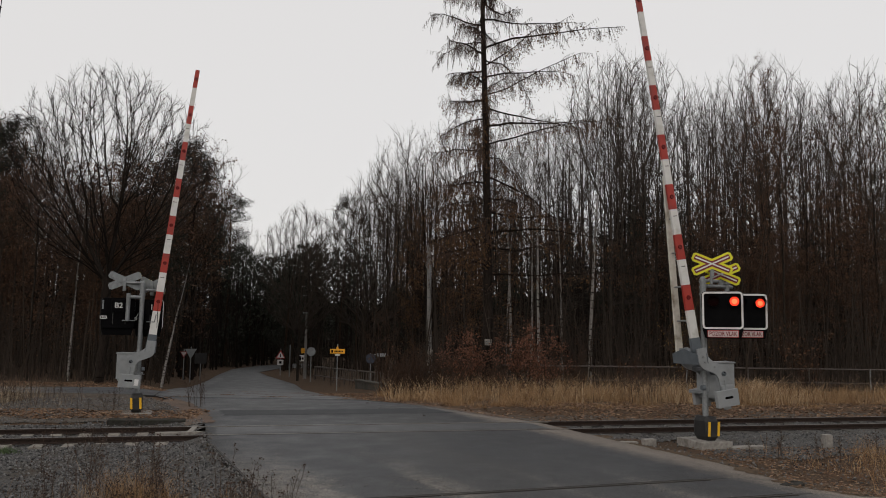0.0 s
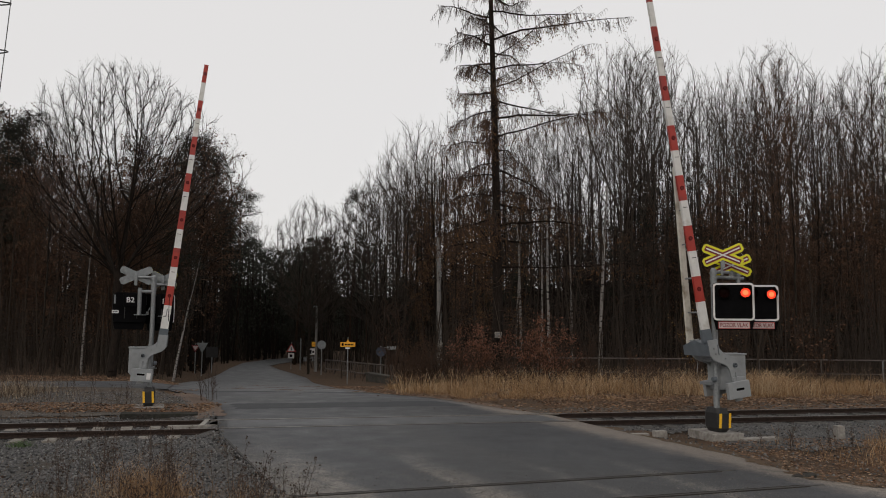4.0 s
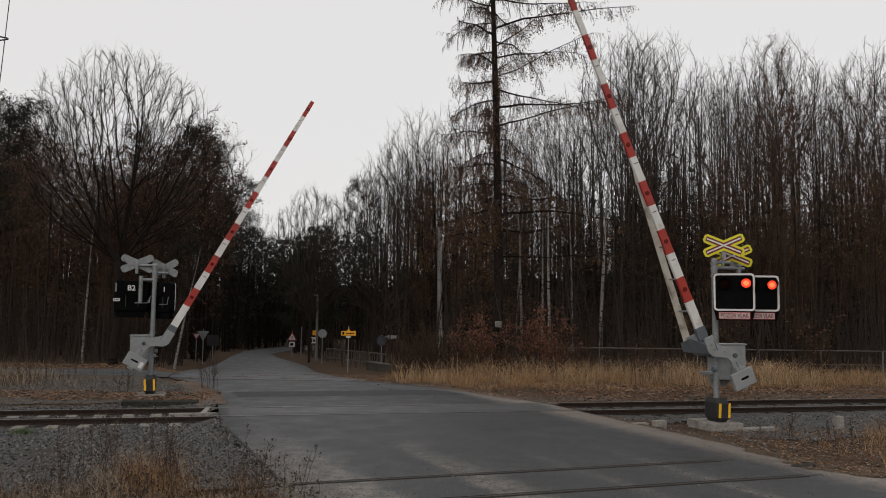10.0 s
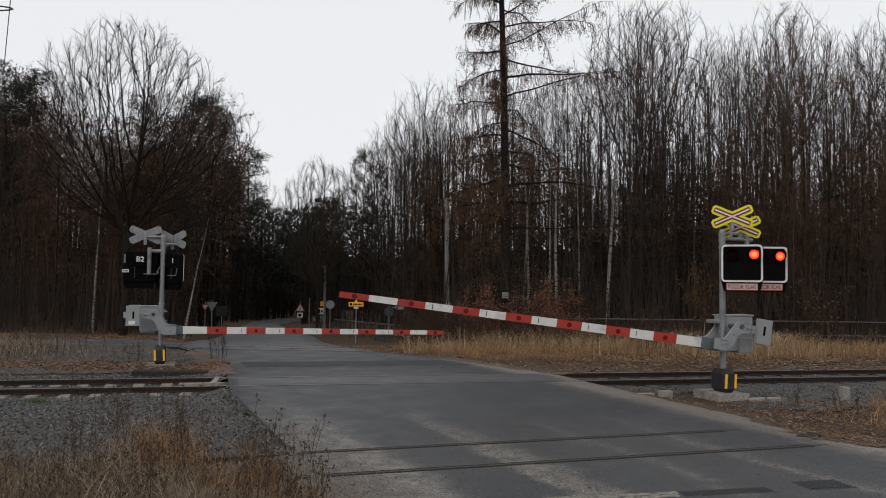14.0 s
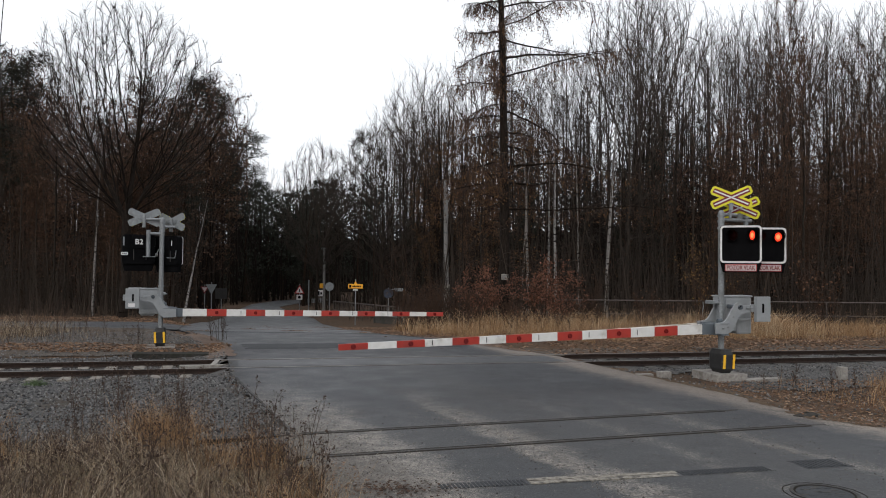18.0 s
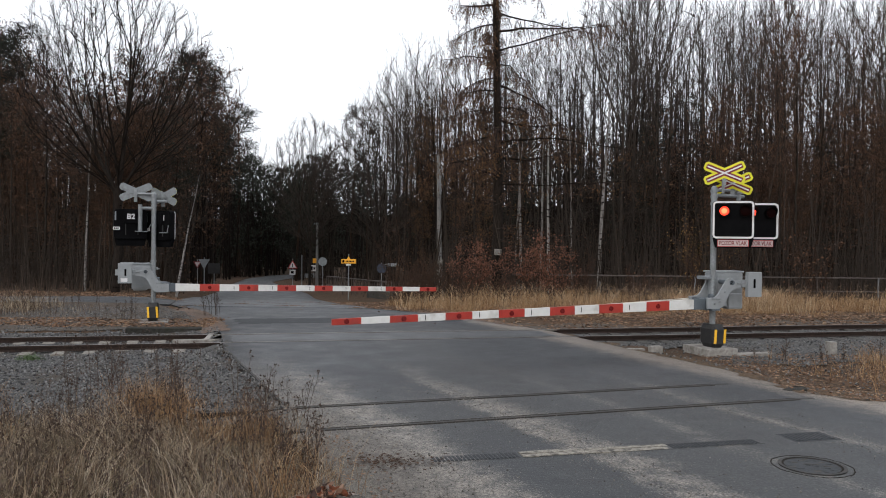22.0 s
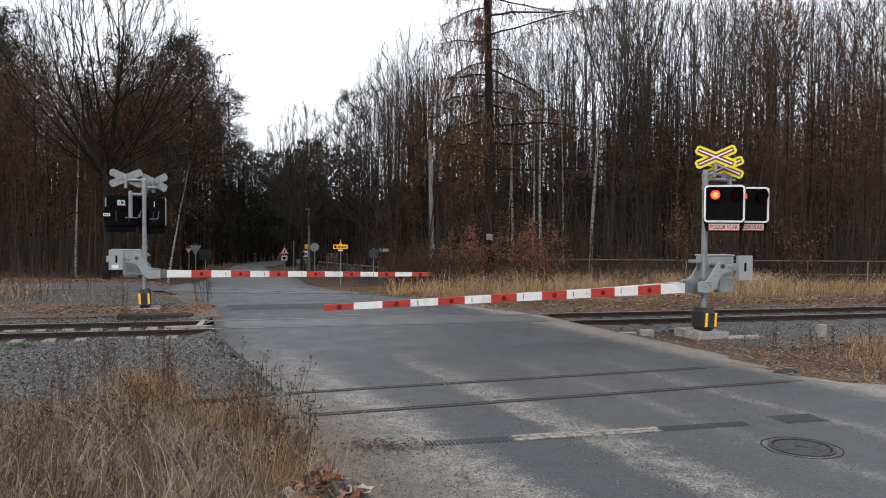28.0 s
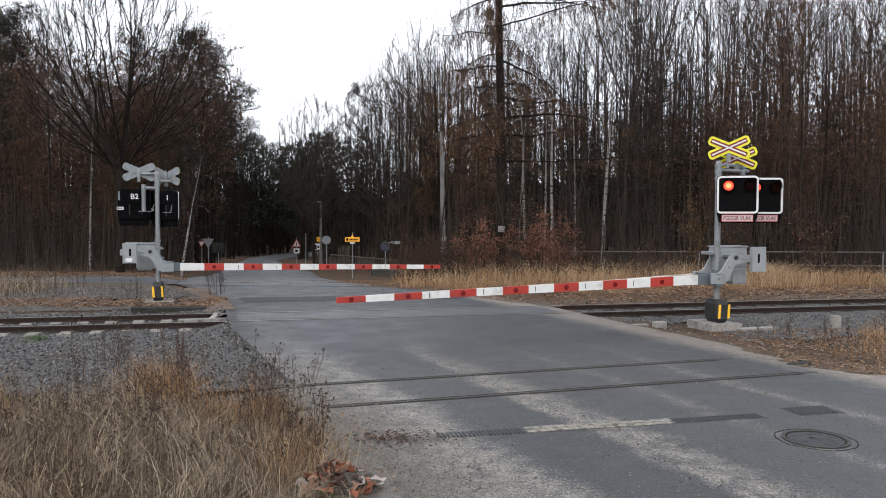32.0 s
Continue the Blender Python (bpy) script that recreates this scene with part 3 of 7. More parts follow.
def railway():
    """The line in use: two rails on concrete sleepers."""
    track = thing("railway_track", "rusty steel rails on concrete sleepers, level with the road", "railway track", TRACK)
    profile = [(-0.07, -0.118), (0.07, -0.118), (0.07, -0.106), (0.012, -0.094), (0.012, -0.045), (0.036, -0.035), (0.036, -0.006), (0.028, 0.0),
               (-0.028, 0.0), (-0.036, -0.006), (-0.036, -0.035), (-0.012, -0.045), (-0.012, -0.094), (-0.07, -0.106)]
    for s in (-0.7535, 0.7535):
        bm = bmesh.new()
        slab(bm, profile, -70, 90)
        bmesh.ops.rotate(bm, verts=bm.verts, cent=(0, 0, 0), matrix=Matrix.Rotation(radians(-90), 3, "Z"))
        rail = part("rail", bm, RAIL_SIDE, track, "rusty rail with a worn head", pose(0, s, 0.006))
        bm = bmesh.new()
        box(bm, -70, 90, -0.026, 0.026, 0.0, 0.003)
        part("rail_head", bm, RAIL_TOP, rail, "bright worn running surface")
        # flangeway through the road
        bm = bmesh.new()
        g = 0.065 if s < 0 else -0.065
        box(bm, -5.3, 3.3, g - 0.028, g + 0.028, -0.03, 0.0)
        part("flangeway", bm, DUST, rail, "dusty groove beside the rail")
    bm = bmesh.new()
    prof = [(-1.25, -0.2), (1.25, -0.2), (1.22, -0.02), (0.6, 0.0), (0.45, -0.03), (-0.45, -0.03), (-0.6, 0.0), (-1.22, -0.02)]
    slab(bm, prof, -0.12, 0.12)
    bmesh.ops.rotate(bm, verts=bm.verts, cent=(0, 0, 0), matrix=Matrix.Rotation(radians(90), 3, "Z"))
    me = mesh_of(bm, "sleeper", SLEEPER)
    dirty = me.copy()
    dirty.materials[0] = CONCRETE_DARK
    for i in range(-52, 70):
        u = i * 0.6 + 0.1
        if -5.1 < u < 3.2:
            continue
        ob = new("sleeper", me if u < 0 else dirty)
        ob.parent = track
        ob.matrix_basis = pose(u, random.uniform(-0.02, 0.02), -0.1 if u < 0 else -0.108, 0, 0, random.uniform(-1, 1))


ground()
roads()
railway()


# ---- the two barriers with their warning lights ----
def facing(x, y, z, towards):
    """A pose at a place whose front (-y) looks towards a point of the plan."""
    return pose(x, y, z, 0, 0, math.degrees(math.atan2(towards[1] - y, towards[0] - x)) + 90)


def bar_outline(length, width, nip, tilt):
    """A plank with clipped corners, turned by tilt degrees."""
    l, w = length / 2, width / 2
    pts = [(l - nip, w), (-l + nip, w), (-l, w - nip * 0.8), (-l, -w + nip * 0.8), (-l + nip, -w), (l - nip, -w), (l, -w + nip * 0.8), (l, w - nip * 0.8)]
    c, s = math.cos(radians(tilt)), math.sin(radians(tilt))
    return [(x * c - z * s, x * s + z * c) for x, z in pts]


def warning_cross(parent, m):
    cross = part("warning_cross", slab(slab(bmesh.new(), bar_outline(0.9, 0.2, 0.05, 24), -0.002, 0.004), bar_outline(0.9, 0.2, 0.05, -24), 0.0, 0.006),
                 SIGN_BACK, parent, "X-shaped warning sign in yellow, red and white", m)
    for i, tilt in enumerate((24, -24)):
        for j, (ln, w, mt, name) in enumerate(((0.9, 0.2, YELLOW_SIGN, "yellow_border"), (0.8, 0.105, RED_DARK, "red_edge"), (0.765, 0.03, WHITE_SIGN, "white_arm"))):
            y = -0.004 - 0.0035 * (2 * j + i)
            part(name, slab(bmesh.new(), bar_outline(ln, w, 0.05 if j == 0 else 0.012, tilt), y - 0.0035, y), mt, cross)
    part("bracket", box(bmesh.new(), -0.04, 0.04, 0.008, 0.06, -0.28, 0.1, 0.006), GALVANISED, cross, "galvanised bracket")
    part("stiffener", box(bmesh.new(), -0.16, 0.2, 0.008, 0.03, -0.04, 0.07, 0.006), SIGN_BACK, cross)
    return cross


LAMP_DISCS = []


def signal_box(parent, m, number=""):
    """A black warning light head: white-rimmed face with two red lamps and the plate below."""
    head = part("signal_box", slab(bmesh.new(), rounded(0.85, 0.82, 0.08), 0.0, 0.2, 0.012), BLACK_PAINT, parent, "black warning light box with a white rim", m)
    part("white_rim", ring_slab(bmesh.new(), rounded(0.83, 0.8, 0.08), rounded(0.75, 0.72, 0.045), -0.03, -0.001), WHITE_SIGN, head)
    part("skirt", slab(bmesh.new(), [(-0.415, -0.39), (0.415, -0.39), (0.36, -0.6), (-0.36, -0.6)], 0.0, 0.14, 0.01), BLACK_PAINT, head)
    plate = part("plate", slab(bmesh.new(), [(-0.315, -0.575), (0.315, -0.575), (0.315, -0.425), (-0.315, -0.425)], -0.012, -0.002), RED_SIGN, head, "pale plate with dark red words")
    part("plate_face", slab(bmesh.new(), [(-0.303, -0.563), (0.303, -0.563), (0.303, -0.437), (-0.303, -0.437)], -0.017, -0.013), PINK_SIGN, head)
    letters("inscription", "POZOR VLAK", 0.118, RED_DARK, head, pose(0, -0.02, -0.502, 90) @ Matrix.Diagonal((0.78, 1.08, 1, 1)))
    for x in (-0.185, 0.24):
        bm = bmesh.new()
        outer, inner = [], []
        for i in range(17):
            a = math.tau * i / 16
            outer.append((x + 0.125 * math.cos(a), 0.19 + 0.125 * math.sin(a)))
            inner.append((x + 0.115 * math.cos(a), 0.19 + 0.115 * math.sin(a)))
        ring_slab(bm, outer[:16], inner[:16], -0.1, 0.0)
        part("visor", bm, BLACK_PAINT, head)
        bm = bmesh.new()
        for i in range(9):
            a0 = radians(-10 + 200 * i / 8)
            bm.verts.new((x + 0.128 * math.cos(a0), -0.1, 0.19 + 0.128 * math.sin(a0)))
            k = 0.12 * max(0.0, math.sin(a0)) + 0.02
            bm.verts.new((x + 0.128 * math.cos(a0), -0.1 - k, 0.19 + 0.128 * math.sin(a0)))
        bm.verts.ensure_lookup_table()
        fs = [bm.faces.new([bm.verts[j] for j in (2 * i, 2 * i + 1, 2 * i + 3, 2 * i + 2)]) for i in range(8)]
        bmesh.ops.solidify(bm, geom=fs, thickness=0.006)
        part("hood", bm, BLACK_PAINT, head)
        # added disc turns on its upright axis to imitate flashing: lit front, dark back
        bm = bmesh.new()
        for y, r, mi in ((-0.02, 0.098, 0), (-0.024, 0.058, 2), (0.02, 0.098, 1)):
            ring = [bm.verts.new((r * math.cos(math.tau * i / 20), y * 1.0, r * math.sin(math.tau * i / 20))) for i in range(20)]
            tip = bm.verts.new((0, y * 1.5, 0))
            for i in range(20):
                f = bm.faces.new((ring[i], ring[(i + 1) % 20], tip))
                f.material_index = mi
            if mi == 0:
                front = ring
        back = ring
        for i in range(20):
            f = bm.faces.new((front[i], front[(i + 1) % 20], back[(i + 1) % 20], back[i]))
            f.material_index = 1
        bmesh.ops.recalc_face_normals(bm, faces=bm.faces)
        lamp = part("flip_lamp_disc", bm, LAMP_ON, head, "red lamp disc, turned to imitate flashing", pose(x, -0.07 + 0.0, 0.19))
        lamp.data.materials.append(LAMP_OFF)
        lamp.data.materials.append(LAMP_CORE)
        LAMP_DISCS.append((lamp, x, x < 0))
    if number:
        part("hatch", slab(bmesh.new(), rounded(0.36, 0.36, 0.03), 0.2, 0.24, 0.01), BLACK_PAINT, head, "", pose(0, 0, 0.2))
        shift = 0.0 if number != "1" else -0.25
        letters("number", number, 0.2, WHITE_SIGN, head, pose(shift, 0.243, 0.2, 90, 0, 180), "white painted mark")
        part("tag", box(bmesh.new(), 0.28, 0.45, 0.2, 0.21, -0.16, -0.08), WHITE_SIGN, head, "small white tag")
        for k in range(3):
            part("tag_bar", box(bmesh.new(), 0.31 + 0.045 * k, 0.34 + 0.045 * k, 0.21, 0.212, -0.14, -0.1), BLACK_PAINT, head)
        for x in (-0.2, 0.12):
            part("hinge_bar", box(bmesh.new(), x, x + 0.02, 0.2, 0.235, -0.3, 0.0, 0.004), BLACK_RUBBER, head)
        part("reflective_strip", box(bmesh.new(), 0.37, 0.41, 0.2, 0.206, 0.1, 0.34), SIGN_BACK, head)
        part("stay", rod(rod(bmesh.new(), (-0.1, 0.25, -0.2), (-0.42, 0.3, -0.2), 0.012), (-0.42, 0.3, -0.2), (-0.5, 0.34, 0.0), 0.012), GALVANISED, head)
    return head


def boom_piece(bm, x0, x1, ym, slope, z0, x_root, x_tip, thick=0.065, h0=0.205, h1=0.115):
    """A length of the tapering boom between x0 and x1."""
    vs = []
    for x in (x0, x1):
        k = (x - x_root) / (x_tip - x_root)
        h = h0 + (h1 - h0) * k
        zc = z0 + (x - x_root) * slope
        vs.append([bm.verts.new((x, ym + sy * thick / 2, zc + sz * h / 2)) for sy, sz in ((-1, -1), (1, -1), (1, 1), (-1, 1))])
    a, b = vs
    for i in range(4):
        j = (i + 1) % 4
        bm.faces.new((a[i], a[j], b[j], b[i]))
    bm.faces.new(a[::-1])
    bm.faces.new(b)
    bmesh.ops.recalc_face_normals(bm, faces=bm.faces)
    return bm


HOOK = [(-0.33, 0.035), (-0.08, 0.035), (-0.02, 0.095), (0.06, 0.1), (0.12, 0.06), (0.2, -0.05), (0.31, -0.23), (0.36, -0.285), (0.42, -0.32), (0.6, -0.335), (0.6, -0.56), (0.31, -0.57), (0.22, -0.53), (0.15, -0.46),
        (0.05, -0.25), (0.0, -0.18), (-0.08, -0.14), (-0.33, -0.105)]


def barrier(label, place, side, pivot, root, tip, droop, ym, rear, case, first):
    """A barrier machine on its pole. side: +1 where its seen side is its left. Returns the thing and its boom."""
    b = thing("level_crossing_barrier", label, "crossing barrier", place, "crossing barriers")
    base = 0.04 if side > 0 else 0.0
    part("foundation", box(bmesh.new(), -0.36, 0.4, -0.5, 0.42, -0.4, base, 0.02), CONCRETE, b, "pale concrete foundation block")
    guard = bmesh.new()
    lv = [(0.0, 0.75), (0.09, 1.0), (0.4, 1.0), (0.5, 0.8)]
    rings = [[guard.verts.new((sx * 0.15 * k, sy * 0.27 * k, base + z)) for sx, sy in ((-1, -0.7), (-0.7, -1), (0.7, -1), (1, -0.7), (1, 0.7), (0.7, 1), (-0.7, 1), (-1, 0.7))] for z, k in lv]
    for r0, r1 in zip(rings, rings[1:]):
        for i in range(8):
            guard.faces.new((r0[i], r0[(i + 1) % 8], r1[(i + 1) % 8], r1[i]))
    guard.faces.new(rings[0][::-1])
    guard.faces.new(rings[-1])
    g = part("pole_guard", guard, BLACK_RUBBER, b, "black plastic guard with yellow stripes")
    for sy in ((1,) if side > 0 else (-1, 1)):
        for sx in (-0.115, 0.115):
            bm = bmesh.new()
            slab(bm, [(sx - 0.028, 0.10 + base), (sx + 0.028, 0.10 + base), (sx + 0.01, 0.4 + base), (sx - 0.046, 0.4 + base)], sy * 0.262, sy * 0.276)
            part("yellow_stripe", bm, YELLOW_PAINT, g)
    part("pole", rod(bmesh.new(), (0, 0, base), (0, 0, 3.5), 0.064, sides=18), GALVANISED, b, "galvanised steel pole", smooth=False)
    part("pole_cap", rod(bmesh.new(), (0, 0, 3.5), (0, 0, 3.56), 0.07, 0.04, sides=18), GALVANISED, b)
    for z in (0.98, 1.62, 3.3, 3.42, 3.15):
        part("clamp", rod(bmesh.new(), (0, 0, z), (0, 0, z + 0.05), 0.08, sides=18), GALVANISED, b)
    c0, c1, zl, zh = case
    ya, yb = sorted((-0.45 * side, -0.085 * side))
    body = part("machine_case", box(bmesh.new(), c0, c1, ya, yb, zl, zh, 0.03), PAINT_GREY, b, "grey steel drive case")
    part("lid", box(bmesh.new(), c0 - 0.02, c1 + 0.02, ya - 0.02, yb + 0.02, zh, zh + 0.035, 0.012), PAINT_GREY, body)
    face = yb if side > 0 else ya
    part("door", box(bmesh.new(), c0 + 0.07, c1 - 0.07, face - 0.008, face + 0.008, zl + 0.16, zh - 0.06, 0.004), PAINT_GREY, body)
    part("sump", box(bmesh.new(), c0 + 0.03, c0 + 0.4, ya + 0.04, yb + 0.05 * side, zl - 0.05, zl + 0.3, 0.04), PAINT_GREY, body, "rounded gear housing")
    for k in range(2):
        part("lid_bolt", rod(bmesh.new(), (c0 + 0.12 + k * (c1 - c0 - 0.24), (ya + yb) / 2, zh + 0.03), (c0 + 0.12 + k * (c1 - c0 - 0.24), (ya + yb) / 2, zh + 0.055), 0.025, sides=8), GALVANISED, body)
    for z in (zl + 0.14, zh - 0.12):
        part("bracket", box(bmesh.new(), -0.1, 0.1, min(ya, 0) if side > 0 else 0.0, 0.0 if side > 0 else max(yb, 0), z - 0.035, z + 0.035, 0.008), GALVANISED, b)
        part("clamp_bolt", rod(bmesh.new(), (0.06, side * 0.02, z), (0.16, side * 0.02, z), 0.016, sides=6), GALVANISED, b)
    part("shaft", rod(bmesh.new(), (pivot[0], -0.36, pivot[1]), (pivot[0], 0.36, pivot[1]), 0.05, sides=14), PAINT_SLATE, b, "drive shaft")
    part("buffer", rod(bmesh.new(), (0.08, 0.1 * side, 1.15), (0.16, 0.1 * side, 1.15), 0.06, 0.05, sides=12), PAINT_SLATE, b)

    bm = bmesh.new()
    y_near, y_far = side * 0.3, -side * 0.34
    slab(bm, HOOK, y_near - 0.022, y_near + 0.022, 0.006)
    boom = part("boom", bm, PAINT_GREY, b, "red and white striped boom on a grey cranked yoke", pose(pivot[0], 0, pivot[1]))
    part("far_arm", slab(bmesh.new(), HOOK, y_far - 0.022, y_far + 0.022, 0.006), PAINT_GREY, boom, "grey cranked arm")
    lo, hi = sorted((side * 0.32, min(rear, y_far) - 0.05 if side > 0 else max(rear, y_far) + 0.05))
    slope = math.tan(radians(droop))
    zr = root[1]
    roof = bmesh.new()
    outline = [(0.28, lo), (0.48, lo), (0.6, (lo + hi) / 2), (0.48, hi), (0.28, hi)]
    ends = [[roof.verts.new((q[0], q[1], zr + e)) for q in outline] for e in (-0.115, 0.115)]
    roof.faces.new(ends[0])
    roof.faces.new(ends[1])
    for k in range(5):
        roof.faces.new((ends[0][k], ends[0][(k + 1) % 5], ends[1][(k + 1) % 5], ends[1][k]))
    bmesh.ops.recalc_face_normals(roof, faces=roof.faces)
    part("yoke_roof", roof, PAINT_SLATE, boom, "gabled slate-grey yoke box")
    rim = bmesh.new()
    for e in (-0.128, 0.118):
        vs = [[rim.verts.new((0.44 + (q[0] - 0.44) * 1.06, (lo + hi) / 2 + (q[1] - (lo + hi) / 2) * 1.05, zr + e + d)) for q in outline] for d in (0.0, 0.01)]
        rim.faces.new(vs[0])
        rim.faces.new(vs[1])
        for k in range(5):
            rim.faces.new((vs[0][k], vs[0][(k + 1) % 5], vs[1][(k + 1) % 5], vs[1][k]))
    bmesh.ops.recalc_face_normals(rim, faces=rim.faces)
    part("yoke_plate", rim, PAINT_SLATE, boom)
    for y in (y_near, y_far):
        s = 1 if y > 0 else -1
        part("counterweight", box(bmesh.new(), -0.69, -0.34, y + s * 0.03, y + s * 0.13, -0.31, 0.23, 0.01), PAINT_GREY, boom, "grey counterweight plate")
        part("weight_slot", slab(bmesh.new(), rounded(0.05, 0.2, 0.02), y + s * 0.128, y + s * 0.136), BLACK_PAINT, boom, "", pose(-0.5, 0, -0.02))
        if side < 0:
            part("weight_label", box(bmesh.new(), -0.62, -0.45, y + s * 0.128, y + s * 0.135, -0.27, -0.17), WHITE_SIGN, boom)
        part("weight_bar", box(bmesh.new(), -0.76, -0.25, y + s * 0.0, y + s * 0.05, -0.1, 0.06, 0.008), PAINT_GREY, boom)
        part("weight_screw", rod(bmesh.new(), (-0.34, y + s * 0.045, -0.02), (-0.14, y + s * 0.045, -0.02), 0.014, sides=6), GALVANISED, boom)
        part("pivot_bolt", rod(bmesh.new(), (0, y, 0), (0, y + s * 0.06, 0), 0.055, 0.045, sides=10), BLACK_PAINT, boom)
        for q in ((0.17, -0.2), (0.3, -0.42), (0.42, -0.45)):
            part("bolt", rod(bmesh.new(), (q[0], y, q[1]), (q[0], y + s * 0.04, q[1]), 0.022, sides=6), GALVANISED, boom)
    x0 = root[0]
    step = (tip - x0 - first) / 13
    part("collar", boom_piece(bmesh.new(), x0 - 0.29, x0, ym, slope, zr, root[0], tip, 0.085, 0.23, 0.2), PAINT_SLATE, boom, "slate-grey boom socket")
    xs = [x0, x0 + first] + [x0 + first + step * (i + 1) for i in range(13)]
    for i in range(14):
        mt = RED_PAINT if i % 2 else WHITE_PAINT
        part("red_stripe" if i % 2 else "white_stripe", boom_piece(bmesh.new(), xs[i], xs[i + 1], ym, slope, zr, root[0], tip), mt, boom)
        xm = (xs[i] + xs[i + 1]) / 2
        zm = zr + (xm - root[0]) * slope
        for s in (-1, 1):
            y = ym + s * 0.0325
            if i % 2:
                part("boom_lamp", rod(bmesh.new(), (xm, y, zm), (xm, y + s * 0.02, zm), 0.05, 0.045, sides=14), RED_GLASS, boom, "dark red round boom lamp")
            elif 0 < i < 12:
                part("splice_mark", box(bmesh.new(), xm + 0.12, xm + 0.135, y - 0.002, y + 0.002, zm - 0.05, zm + 0.05), BLACK_PAINT, boom)
    # the second, weathered beam leans against the first
    bm = bmesh.new()
    za = zr
    far_y = rear
    join = 4.4
    yj = ym + (0.09 if far_y > ym else -0.09)
    n = 10
    prev = None
    for i in range(n + 1):
        x = 0.45 + (join - 0.45) * i / n
        y = far_y + (yj - far_y) * i / n
        zc = za + (x - root[0]) * slope
        h = 0.075 - 0.025 * i / n
        ring = [bm.verts.new((x, y + sy * 0.035, zc + sz * h)) for sy, sz in ((-1, -1), (1, -1), (1, 1), (-1, 1))]
        if prev:
            for q in range(4):
                bm.faces.new((prev[q], prev[(q + 1) % 4], ring[(q + 1) % 4], ring[q]))
        else:
            bm.faces.new(ring[::-1])
        prev = ring
    bm.faces.new(prev)
    bmesh.ops.recalc_face_normals(bm, faces=bm.faces)
    part("stiffening_beam", bm, WHITE_WORN, boom, "weathered white stiffening beam")
    for i in range(5):
        x = 1.2 + 0.75 * i
        k = (x - 0.45) / (join - 0.45)
        y = far_y + (yj - far_y) * k
        z = zr + (x - root[0]) * slope
        part("tie", rod(bmesh.new(), (x, y, z), (x, ym, z), 0.018, sides=8), GALVANISED, boom)
    return b, boom


RIGHT_AT = pose(5.93, 16.9, 0.0, 0, 0, -163.6)
LEFT_AT = pose(-8.0, 21.35, 0.0, 0, 0, 18.2)
RIGHT_PIVOT, LEFT_PIVOT = (-0.24, 1.46), (-0.19, 1.365)
right_barrier, right_boom = barrier("grey crossing barrier with a striped boom, beside the road", RIGHT_AT, 1, RIGHT_PIVOT, (0.83, -0.475), 8.61, -1.72, 0.14, -0.5, (-0.84, -0.1, 0.9, 1.66), 0.6)
left_barrier, left_boom = barrier("grey crossing barrier with a striped boom, beyond the rails", LEFT_AT, -1, LEFT_PIVOT, (0.77, -0.44), 8.34, -0.95, -0.2, 0.42, (-0.57, -0.02, 0.87, 1.55), 0.64)


def under(parent_pose, world_pose):
    return parent_pose.inverted() @ world_pose


signal_box(right_barrier, under(RIGHT_AT, facing(6.205, 16.5, 2.81, (0.5, 0))))
signal_box(right_barrier, under(RIGHT_AT, facing(7.06, 17.25, 2.81, (5.6, 0))))
warning_cross(right_barrier, under(RIGHT_AT, facing(6.13, 16.85, 3.84, (0.5, 0))))
warning_cross(right_barrier, under(RIGHT_AT, facing(6.44, 17.2, 3.64, (3.5, 0))))
signal_box(left_barrier, under(LEFT_AT, facing(-8.66, 21.35, 2.66, (-29, 60))), "B2")
signal_box(left_barrier, under(LEFT_AT, facing(-7.84, 21.6, 2.63, (8, 60))), "1")
warning_cross(left_barrier, under(LEFT_AT, facing(-8.5, 21.35, 3.55, (-17, 60))))
warning_cross(left_barrier, under(LEFT_AT, facing(-7.8, 21.55, 3.44, (5, 60))))


def arm(parent, parent_pose, a, b, r, label=""):
    i = parent_pose.inverted()
    part("bracket_arm", rod(bmesh.new(), i @ Vector(a), i @ Vector(b), r), GALVANISED, parent, label)


for a, c, r in (((5.93, 16.9, 3.36), (6.75, 17.35, 3.36), 0.04), ((5.93, 16.9, 3.47), (6.3, 17.0, 3.47), 0.035), ((6.6, 17.25, 2.5), (6.6, 17.25, 3.42), 0.05),
                ((6.13, 16.92, 3.4), (6.13, 16.92, 3.7), 0.03), ((6.52, 17.27, 3.36), (6.52, 17.27, 3.6), 0.03)):
    arm(right_barrier, RIGHT_AT, a, c, r)
for a, c, r in (((-8.0, 21.35, 3.1), (-8.32, 21.2, 3.1), 0.045), ((-8.32, 21.2, 2.45), (-8.32, 21.2, 3.2), 0.055), ((-8.0, 21.35, 3.5), (-8.55, 21.35, 3.5), 0.035),
                ((-8.0, 21.35, 3.3), (-7.7, 21.5, 3.3), 0.035)):
    arm(left_barrier, LEFT_AT, a, c, r)
part("bracket_cap", rod(bmesh.new(), RIGHT_AT.inverted() @ Vector((6.6, 17.25, 3.42)), RIGHT_AT.inverted() @ Vector((6.6, 17.25, 3.47)), 0.09, 0.04), GALVANISED, right_barrier)


